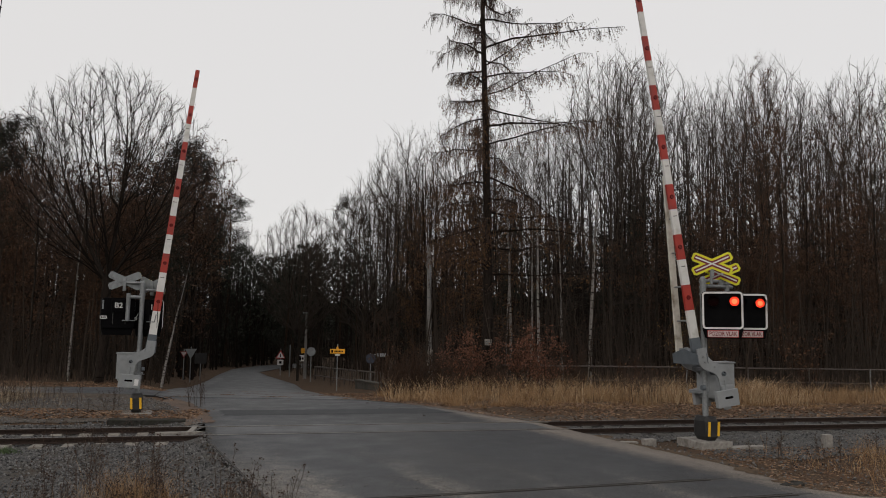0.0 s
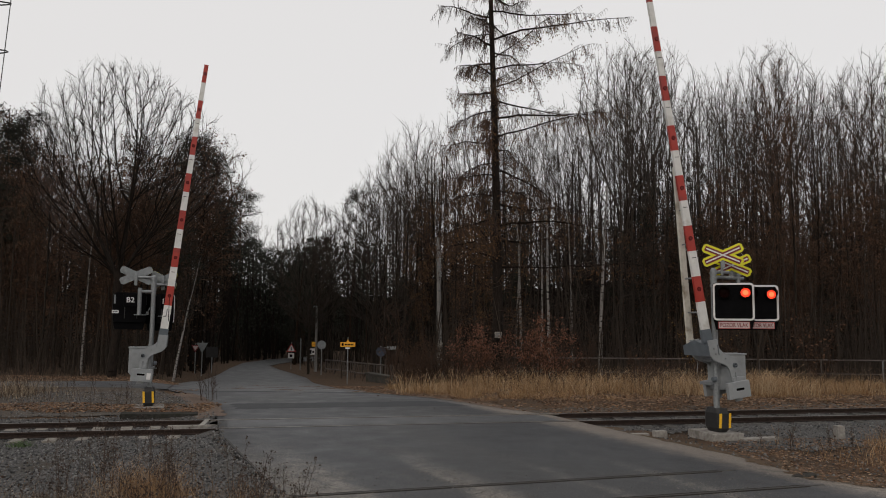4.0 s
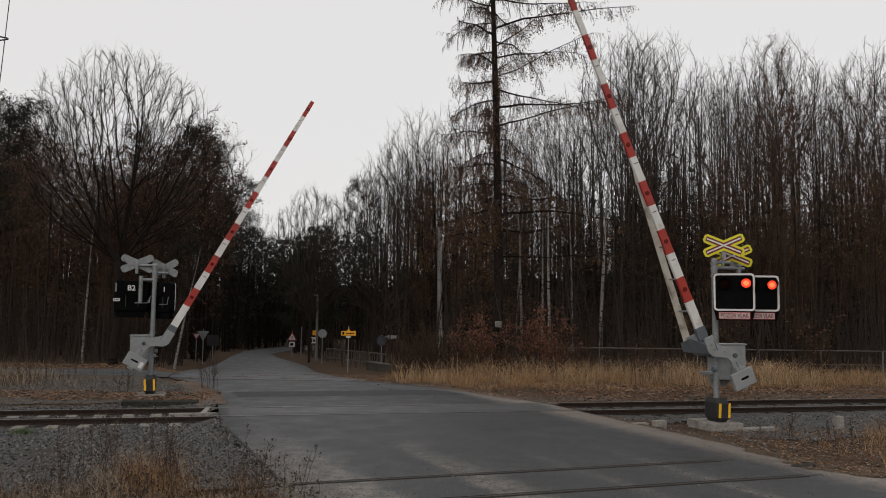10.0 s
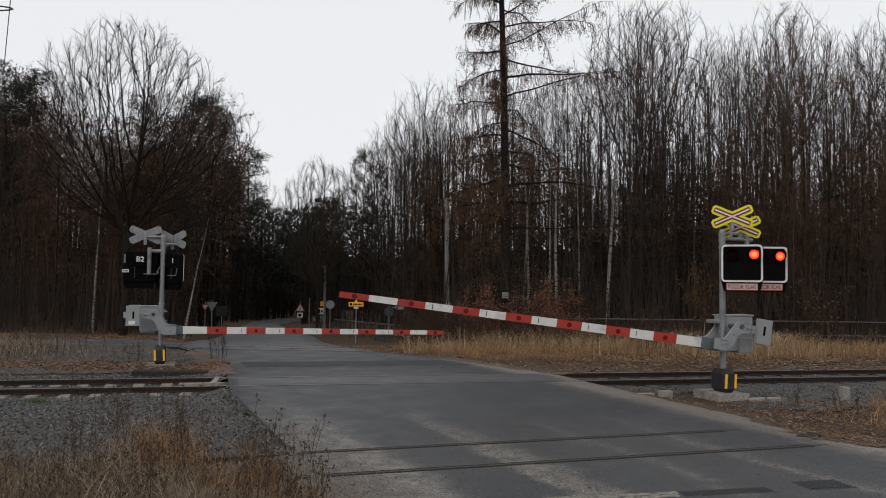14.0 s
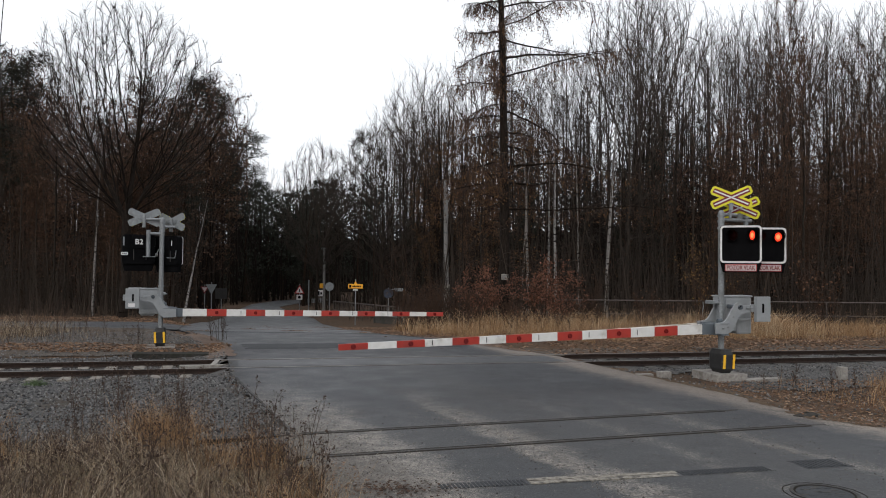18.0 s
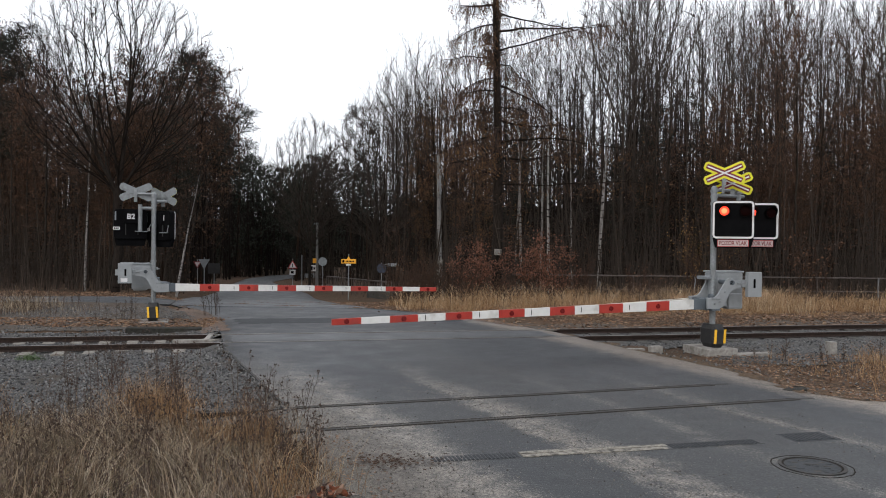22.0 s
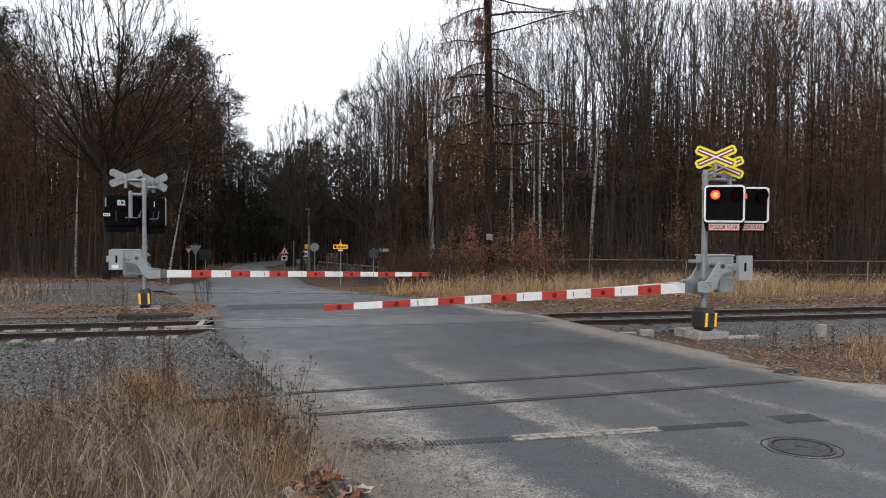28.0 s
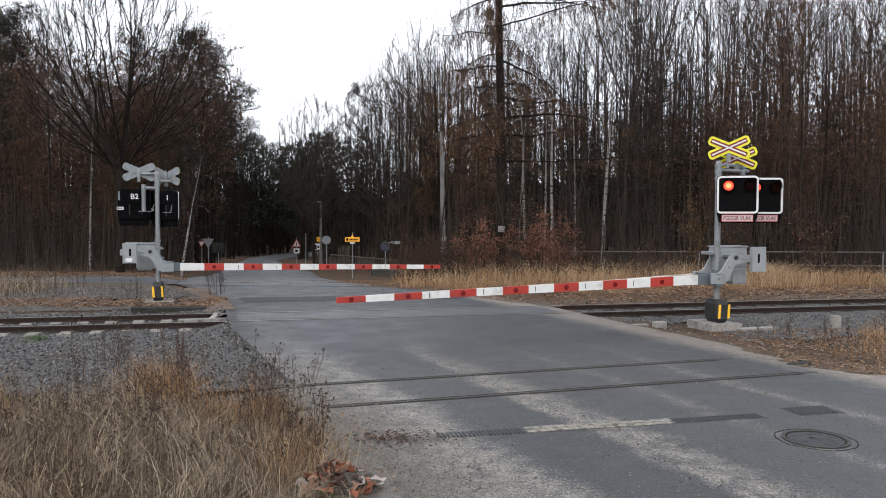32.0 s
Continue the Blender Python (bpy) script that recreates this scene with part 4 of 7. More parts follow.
# ---- plants ----
def tubes(p0, p1, r0, r1, sides):
    """Tapered open tubes from arrays of ends and radii."""
    d = p1 - p0
    d /= np.maximum(np.linalg.norm(d, axis=1, keepdims=True), 1e-9)
    ref = np.where(np.abs(d[:, 2:]) < 0.9, np.array([[0, 0, 1.0]]), np.array([[1.0, 0, 0]]))
    a = np.cross(d, ref)
    a /= np.maximum(np.linalg.norm(a, axis=1, keepdims=True), 1e-9)
    b = np.cross(d, a)
    ang = np.arange(sides) * math.tau / sides
    ring = a[:, None] * np.cos(ang)[None, :, None] + b[:, None] * np.sin(ang)[None, :, None]
    v = np.concatenate([p0[:, None] + ring * r0[:, None, None], p1[:, None] + ring * r1[:, None, None]], 1).reshape(-1, 3)
    k = np.arange(len(p0))[:, None] * 2 * sides
    i = np.arange(sides)
    j = (i + 1) % sides
    f = np.stack([k + i, k + j, k + sides + j, k + sides + i], -1).reshape(-1, 4)
    return v, f


def flakes(rng, centres, size, slim=0.6, flat=0.0):
    """Small leaves: one quad at each centre, turned at random."""
    n = len(centres)
    a = rng.normal(size=(n, 3))
    a[:, 2] *= 1 - flat
    a /= np.linalg.norm(a, axis=1, keepdims=True)
    b = np.cross(a, rng.normal(size=(n, 3)))
    b /= np.maximum(np.linalg.norm(b, axis=1, keepdims=True), 1e-9)
    s = size * rng.uniform(0.6, 1.4, (n, 1))
    v = np.stack([centres - a * s, centres - b * s * slim, centres + a * s, centres + b * s * slim], 1).reshape(-1, 3)
    return v, np.arange(4 * n).reshape(-1, 4)


def merged(pairs):
    vs, fs, k = [], [], 0
    for v, f in pairs:
        vs.append(v)
        fs.append(f + k)
        k += len(v)
    return np.concatenate(vs), np.concatenate(fs)


class Wood:
    """The limbs of one tree, as segments by order."""

    def __init__(self, seed):
        self.rng = np.random.default_rng(seed)
        self.segs = [[], [], [], []]
        self.ends = []
        self.least = 0.008

    def limb(self, start, way, length, radius, order, pieces, bend, up, tip=0.35):
        """One limb; returns its points with directions and radii."""
        p, d = np.array(start, float), np.array(way, float)
        d /= np.linalg.norm(d)
        pts = [(p, d, radius)]
        for i in range(pieces):
            d = d + self.rng.normal(size=3) * bend + np.array((0, 0, up))
            d /= np.linalg.norm(d)
            q = p + d * length / pieces
            r = radius * (1 - (1 - tip) * (i + 1) / pieces)
            self.segs[order].append((p, q, pts[-1][2], r))
            p = q
            pts.append((p, d, r))
        if order >= 2:
            self.ends.append(p)
        return pts

    def side(self, d, angle, spin):
        """A direction off d by angle, turned by spin round it."""
        d = d / np.linalg.norm(d)
        a = np.cross(d, (0.3, 0.2, 1.0) if abs(d[2]) < 0.9 else (1.0, 0, 0))
        a /= np.linalg.norm(a)
        b = np.cross(d, a)
        return d * math.cos(angle) + (a * math.cos(spin) + b * math.sin(spin)) * math.sin(angle)

    def sprout(self, pts, count, f0, angle, length, order, pieces, bend, up, thin, taper=0.5, hang=0.0):
        """Limbs off a limb, thickly towards its end. Returns them."""
        out = []
        for k in range(count):
            f = f0 + (1 - f0) * (k + self.rng.uniform(0, 1)) / count
            x = f * (len(pts) - 1)
            i = min(int(x), len(pts) - 2)
            t = x - i
            p = pts[i][0] * (1 - t) + pts[i + 1][0] * t
            r = pts[i][2] * (1 - t) + pts[i + 1][2] * t
            w = self.side(pts[i + 1][1], angle * self.rng.uniform(0.7, 1.3), self.rng.uniform(0, math.tau))
            w = w * (1 - hang) + np.array((0, 0, -hang))
            ln = length * (1 - taper * (f - f0) / (1 - f0)) * self.rng.uniform(0.6, 1.25)
            out.append(self.limb(p, w, ln, max(r * thin, self.least), order, pieces, bend, up))
        return out

    def mesh(self, name, orders, sides, material):
        pairs = []
        for o in orders:
            if self.segs[o]:
                p0, p1 = np.array([s[0] for s in self.segs[o]]), np.array([s[1] for s in self.segs[o]])
                r0, r1 = np.array([s[2] for s in self.segs[o]]), np.array([s[3] for s in self.segs[o]])
                pairs.append(tubes(p0, p1, r0, r1, sides[o]))
        v, f = merged(pairs)
        me = array_mesh(name, v, f, material)
        me.polygons.foreach_set("use_smooth", [True] * len(f))
        return me


SIDES = (8, 4, 3, 3)


def plant(name, label, category, group, pieces, m=None):
    """A tree from (part name, mesh, label) triples."""
    t = thing(name, label, category, m, group)
    for pname, me, plabel in pieces:
        ob = new(pname, me)
        ob.parent = t
        tagged(ob, plabel, kind="stuff" if pname in ("branchwork", "twig_mass", "foliage") else "")
    return t


def egg(rng, n, z0, z1, wide, swell=0.55, blunt=0.7):
    """Points within an egg-shaped crown from z0 to z1."""
    u = rng.uniform(0, 1, n) ** 0.8
    out = wide * np.sin(math.pi * np.clip(u ** (math.log(0.5) / math.log(swell)), 0.02, 0.98)) ** blunt
    r, th = np.sqrt(rng.uniform(0.02, 1, n)) * out, rng.uniform(0, math.tau, n)
    return np.stack([r * np.cos(th), r * np.sin(th), z0 + (z1 - z0) * u], -1)


class Grown:
    """A crown that grows towards free space: branches fan out from a focus, reach for scattered points and fork between them."""

    def __init__(self, seed, trunk_height, goals, step, reach, kill, up=0.25, tip=0.007, power=2.3, sway=0.02, rounds=150, keep=0.8, focus=0.0):
        rng = self.rng = np.random.default_rng(seed)
        k = int((trunk_height + 0.4) / step) + 1
        drift = np.cumsum(rng.normal(size=(k, 2)) * sway, 0)
        pos = np.column_stack([drift, np.linspace(-0.4, trunk_height, k)])
        pos[0, :2] = 0
        parent = np.arange(-1, k - 1)
        near = np.full(len(goals), 1e9)
        which = np.zeros(len(goals), int)

        def look_for(first):
            for c in range(first, len(pos), 400):
                d = np.linalg.norm(goals[:, None] - pos[None, c:c + 400], axis=-1)
                i = d.argmin(1)
                m = d[np.arange(len(goals)), i]
                closer = m < near
                near[closer], which[closer] = m[closer], c + i[closer]
        look_for(0)
        for turn in range(rounds):
            to = (goals - pos[which]) / np.maximum(near, 1e-6)[:, None]
            live = near < reach
            if not live.any():
                break
            pull = np.zeros_like(pos)
            np.add.at(pull, which[live], to[live])
            ids = np.unique(which[live])
            way = pull[ids]
            way /= np.maximum(np.linalg.norm(way, axis=1, keepdims=True), 1e-6)
            fan = pos[ids] - (0, 0, focus)
            fan /= np.maximum(np.linalg.norm(fan, axis=1, keepdims=True), 1e-6)
            way = way * 0.6 + fan * keep + (0, 0, up) + rng.normal(size=way.shape) * 0.05
            way /= np.linalg.norm(way, axis=1, keepdims=True)
            fresh = pos[ids] + way * step
            gap = np.array([np.linalg.norm(pos[max(0, len(pos) - 900):] - q, axis=1).min() for q in fresh])
            ok = gap > 0.35 * step
            first = len(pos)
            pos, parent = np.concatenate([pos, fresh[ok]]), np.concatenate([parent, ids[ok]])
            if ok.any():
                look_for(first)
            left = near > kill
            left &= ~(np.isin(which, ids[~ok]) & live)
            goals, near, which = goals[left], near[left], which[left]
            if not len(goals):
                break
        self.pos, self.parent, self.trunk = pos, parent, k
        flow = np.zeros(len(pos))
        has = np.zeros(len(pos), bool)
        has[parent[1:]] = True
        flow[~has] = tip ** power
        for i in range(len(pos) - 1, 0, -1):
            flow[parent[i]] += flow[i]
        self.r = flow ** (1 / power)
        self.r[:k] = np.maximum(self.r[:k], self.r[0] * np.linspace(1.0, 0.25, k))

    def tubes(self, ids, sides):
        up = self.parent[ids]
        return tubes(self.pos[up], self.pos[ids], np.minimum(self.r[up], self.r[ids] * 1.25), self.r[ids], sides)

    def chains(self, least):
        """Runs of limb thicker than least, each from its fork to its end."""
        heavy = {}
        for i in range(1, len(self.pos)):
            p = self.parent[i]
            if p not in heavy or self.r[i] > self.r[heavy[p]]:
                heavy[p] = i
        runs = []
        for i in range(self.trunk, len(self.pos)):
            p = self.parent[i]
            if self.r[i] > least and (p < self.trunk or heavy[p] != i):
                run = [i]
                while run[-1] in heavy and self.r[heavy[run[-1]]] > least:
                    run.append(heavy[run[-1]])
                runs.append(run)
        return runs

    def twigs(self, thin, per, length, radius=0.006, lift=0.35):
        """Fine shoots off all limbs thinner than thin; returns their ends too."""
        i = np.nonzero(self.r < thin)[0]
        i = np.repeat(i[i >= self.trunk], per)
        base = self.pos[i]
        along = base - self.pos[self.parent[i]]
        along /= np.maximum(np.linalg.norm(along, axis=1, keepdims=True), 1e-6)
        n = len(i)
        w = along * 0.9 + self.rng.normal(size=(n, 3)) * 0.42 + (0, 0, lift)
        w /= np.linalg.norm(w, axis=1, keepdims=True)
        base = base - along * self.rng.uniform(0, 0.3, (n, 1))
        ln = length * self.rng.uniform(0.4, 1.2, (n, 1))
        mid = base + w * ln * 0.5
        w2 = w + self.rng.normal(size=(n, 3)) * 0.08 + (0, 0, lift * 0.3)
        w2 /= np.linalg.norm(w2, axis=1, keepdims=True)
        end = mid + w2 * ln * 0.6
        r = np.full(n, radius)
        return [tubes(base, mid, r, r * 0.75, 3), tubes(mid, end, r * 0.75, r * 0.4, 3)], end


def grown_pieces(g, bark, twig, thin, per, length, radius=0.006):
    tr = np.arange(1, g.trunk)
    me = array_mesh("trunk", *g.tubes(tr, 8), bark)
    me.polygons.foreach_set("use_smooth", [True] * len(me.polygons))
    ids = np.arange(g.trunk, len(g.pos))
    big = ids[g.r[ids] > 0.03]
    small = ids[g.r[ids] <= 0.03]
    shoots, ends = g.twigs(thin, per, length, radius)
    v, f = merged([g.tubes(big, 5), g.tubes(small, 4)] + shoots)
    return [("trunk", me, ""), ("twig_mass", array_mesh("twig_mass", v, f, twig), "fine bare twigs")], ends


def bare_tree(seed, twig=TWIG, bark=BARK, z0=0.4, stem=0.72, wide=2.1, height=16.0, n=330, up=0.1):
    """A straight slender forest tree with rising boughs and hazy twigs."""
    rng = np.random.default_rng(seed)
    goals = egg(rng, n, height * z0, height * 0.985, wide, 0.6, 0.6)
    goals = np.concatenate([goals, egg(rng, 40, height * 0.16, height * z0, wide * 0.6)])
    g = Grown(seed, height * stem, goals, 0.36, 3.2, 0.45, up, 0.0075, 2.05, 0.02, keep=0.8, focus=height * z0 - 2.6)
    return grown_pieces(g, bark, twig, 0.018, 2, 0.6, 0.0055)


def round_tree(seed, height=16.0, wide=4.6, n=1500):
    """A bare tree with a rounded crown from low down."""
    rng = np.random.default_rng(seed)
    g = Grown(seed, height * 0.36, egg(rng, n, height * 0.2, height * 0.985, wide, 0.5), 0.34, 4.0, 0.5, 0.0, 0.0085, 2.1, keep=0.75, focus=height * 0.12)
    return grown_pieces(g, BARK, TWIG, 0.02, 3, 0.8, 0.012)[0]


def leafy_tree(seed, leaf, count, size, **kw):
    pieces, ends = bare_tree(seed, **kw)
    rng = np.random.default_rng(seed + 1)
    # leaves cling in bunches to some of the twigs
    held = ends[rng.choice(len(ends), count // 14)]
    c = np.repeat(held, 14, 0)
    c = c + rng.normal(size=c.shape) * (0.22, 0.22, 0.12)
    v, f = flakes(rng, c, size, 0.6, 0.3)
    return pieces + [("foliage", array_mesh("foliage", v, f, leaf), "withered brown leaves")]


def birch_tree(seed, height=16.0):
    w = Wood(seed)
    trunk = w.limb((0, 0, -0.3), (0, 0, 1), height * 0.97, 0.12, 0, 14, 0.014, 0.03, 0.1)
    for b in w.sprout(trunk, 22, 0.4, 0.6, height * 0.16, 1, 5, 0.1, 0.06, 0.4, 0.6):
        for c in w.sprout(b, 6, 0.25, 0.7, height * 0.08, 2, 4, 0.1, -0.08, 0.5):
            w.sprout(c, 5, 0.2, 0.5, height * 0.055, 3, 2, 0.06, -0.3, 0.6, hang=0.5)
    return [("trunk", w.mesh("trunk", (0,), SIDES, BARK_BIRCH), "white birch bark with black marks"), ("twig_mass", w.mesh("twig_mass", (1, 2, 3), SIDES, TWIG), "fine hanging twigs")]


def pine_tree(seed, height=16.0, bare=0.45, wide=2.6, cone=0.5, clumps=11):
    w = Wood(seed)
    trunk = w.limb((0, 0, -0.3), (0, 0, 1), height * 0.98, 0.17, 0, 12, 0.02, 0.02, 0.12)
    pts = []
    for b in w.sprout(trunk, 34, bare, 1.25, wide, 1, 4, 0.08, 0.05, 0.3, cone):
        for c in w.sprout(b, 6, 0.3, 0.7, wide * 0.34, 2, 2, 0.1, 0.06, 0.5):
            for p, d, r in c[1:]:
                pts.append(p)
        pts.append(b[-1][0])
    w.sprout(trunk, 10, 0.1, 1.4, 1.1, 2, 2, 0.2, -0.05, 0.1)
    pts = np.array(pts)
    c = np.repeat(pts, clumps, 0) + w.rng.normal(size=(len(pts) * clumps, 3)) * (0.2, 0.2, 0.11)
    v, f = flakes(w.rng, c, 0.15, 0.13)
    return [("trunk", w.mesh("trunk", (0,), SIDES, BARK_PINE), ""), ("branchwork", w.mesh("branchwork", (1, 2), SIDES, BARK_DARK), ""),
            ("foliage", array_mesh("foliage", v, f, NEEDLES), "dark green needles")]


def limb_parts(w, name, order, sides, material):
    """The limbs of one order, each as a mesh of its own."""
    segs = w.segs[order]
    out, run = [], []
    for q in segs:
        if run and np.linalg.norm(run[-1][1] - q[0]) > 1e-6:
            out.append(run)
            run = []
        run.append(q)
    out.append(run)
    made = []
    for run in out:
        v, f = tubes(*[np.array([q[i] for q in run]) for i in range(4)], sides)
        me = array_mesh(name, v, f, material)
        me.polygons.foreach_set("use_smooth", [True] * len(f))
        made.append((name, me, ""))
    return made


def larch_tree(seed, height=25.0):
    """Tall larch with long level boughs hung with twigs."""
    w = Wood(seed)
    w.least = 0.009
    rng = w.rng
    trunk = w.limb((0, 0, -0.4), (0.006, 0, 1), height, 0.25, 0, 18, 0.008, 0.02, 0.15)
    for i in range(74):
        z = 5.0 + (height - 6.0) * (i / 66) ** 0.9
        f = (z + 0.4) / height * 18
        p = trunk[int(f)][0]
        p = np.array((p[0], p[1], z))
        spin = i * 2.4 + rng.uniform(-0.5, 0.5)
        ln = (5.9 - 3.7 * (z / height) ** 1.6) * rng.uniform(0.5, 1.1) * (1.0 + 0.42 * math.cos(spin))
        b = w.limb(p, (math.cos(spin), math.sin(spin), rng.uniform(-0.1, 0.24)), ln, 0.05 * rng.uniform(0.6, 1.2), 1, 9, 0.1, -0.035, 0.2)
        for c in w.sprout(b, 20, 0.08, 0.9, 0.8, 2, 3, 0.18, -0.1, 0.35, 0.1, 0.25):
            w.sprout(c, 8, 0.1, 0.7, 0.45, 3, 1, 0.12, -0.2, 0.6, hang=0.7)
        w.sprout(b, 34, 0.15, 1.0, 0.55, 3, 2, 0.16, -0.3, 0.25, 0.1, 0.7)
    for i in range(34):
        spin = rng.uniform(0, math.tau)
        b = w.limb((0.0, 0, rng.uniform(2.0, 7.0)), (math.cos(spin), math.sin(spin), 0.1), rng.uniform(0.8, 2.6), 0.02, 2, 4, 0.15, -0.06, 0.3)
        w.sprout(b, 9, 0.2, 0.8, 0.5, 3, 2, 0.15, -0.3, 0.5)
    ends = np.array([q[1] for q in w.segs[3] if q[1][2] < 15 + q[1][0]])
    needles = flakes(rng, ends[rng.choice(len(ends), 8500)] + rng.normal(size=(8500, 3)) * 0.12, 0.055, 0.35)
    return [("trunk", w.mesh("trunk", (0,), (12, 6, 3, 3), BARK_DARK), "dark furrowed bark")] + limb_parts(w, "bough", 1, 6, BARK_DARK) + [
        ("twig_mass", w.mesh("twig_mass", (2, 3), (12, 6, 3, 3), TWIG_RED), "hanging reddish-brown twigs"), ("foliage", array_mesh("foliage", *needles, LARCH_RUST), "rusty last needles")]


def oak_tree(seed, height=14.3):
    """A broad bare oak that forks low into many rising limbs under a domed crown."""
    rng = np.random.default_rng(seed)
    dome = egg(rng, 4600, 4.3, height - 0.3, 4.5, 0.52, 0.55)
    g = Grown(seed, 3.6, dome, 0.32, 3.6, 0.4, 0.0, 0.008, 2.0, 0.02, 220, 0.85, 2.8)
    tr = np.arange(1, g.trunk)
    me = array_mesh("trunk", *g.tubes(tr, 12), BARK_DARK)
    me.polygons.foreach_set("use_smooth", [True] * len(me.polygons))
    pieces, thick = [("trunk", me, "dark thick trunk")], set()
    for run in g.chains(0.04):
        thick.update(run)
        limb = array_mesh("limb", *g.tubes(np.array(run), 6), BARK_DARK)
        limb.polygons.foreach_set("use_smooth", [True] * len(limb.polygons))
        pieces.append(("limb", limb, ""))
    rest = np.array([i for i in range(g.trunk, len(g.pos)) if i not in thick])
    shoots, ends = g.twigs(0.016, 3, 0.5, 0.006, 0.15)
    v, f = merged([g.tubes(rest, 4)] + shoots)
    return pieces + [("twig_mass", array_mesh("twig_mass", v, f, BARK_DARK), "dense dark twigs")]


def shrub(seed, height, stems, leaf=None, count=500, size=0.05, wide=0.35):
    w = Wood(seed)
    for i in range(stems):
        a = w.rng.uniform(0, math.tau)
        s = w.limb((0.2 * wide * math.cos(a), 0.2 * wide * math.sin(a), -0.15), (wide * math.cos(a) * w.rng.uniform(0.2, 1.2), wide * math.sin(a) * w.rng.uniform(0.2, 1.2), 1),
                   height * w.rng.uniform(0.6, 1.05), 0.02, 1, 5, 0.1, 0.02, 0.3)
        for c in w.sprout(s, 7, 0.25, 0.7, height * 0.3, 2, 3, 0.15, 0.05, 0.5):
            w.sprout(c, 4, 0.2, 0.7, height * 0.13, 3, 2, 0.15, 0.03, 0.6)
    pieces = [("twig_mass", w.mesh("twig_mass", (1, 2, 3), (5, 4, 3, 3), TWIG_RED), "")]
    if leaf:
        ends = np.array([s[1] for s in w.segs[3] + w.segs[2]])
        c = ends[w.rng.choice(len(ends), count)] + w.rng.normal(size=(count, 3)) * 0.09
        v, f = flakes(w.rng, c, size, 0.55)
        pieces.append(("foliage", array_mesh("foliage", v, f, leaf), "withered leaves"))
    return pieces


def height_at(x, y):
    return float(land(x, y))


# the sky line of the woods, as slope against bearing
SKY_A = (-0.8, -0.57, -0.48, -0.44, -0.37, -0.33, -0.3, -0.268, -0.248, -0.228, -0.2, -0.172, -0.14, -0.118, -0.09, -0.05, 0.0, 0.07, 0.14, 0.19, 0.225, 0.26, 0.33, 0.44, 0.47, 0.51, 0.57, 0.8)
SKY_S = (0.34, 0.3, 0.28, 0.265, 0.26, 0.255, 0.248, 0.193, 0.16, 0.11, 0.118, 0.14, 0.15, 0.172, 0.21, 0.275, 0.292, 0.296, 0.303, 0.315, 0.345, 0.365, 0.375, 0.368, 0.35, 0.33, 0.35, 0.35)


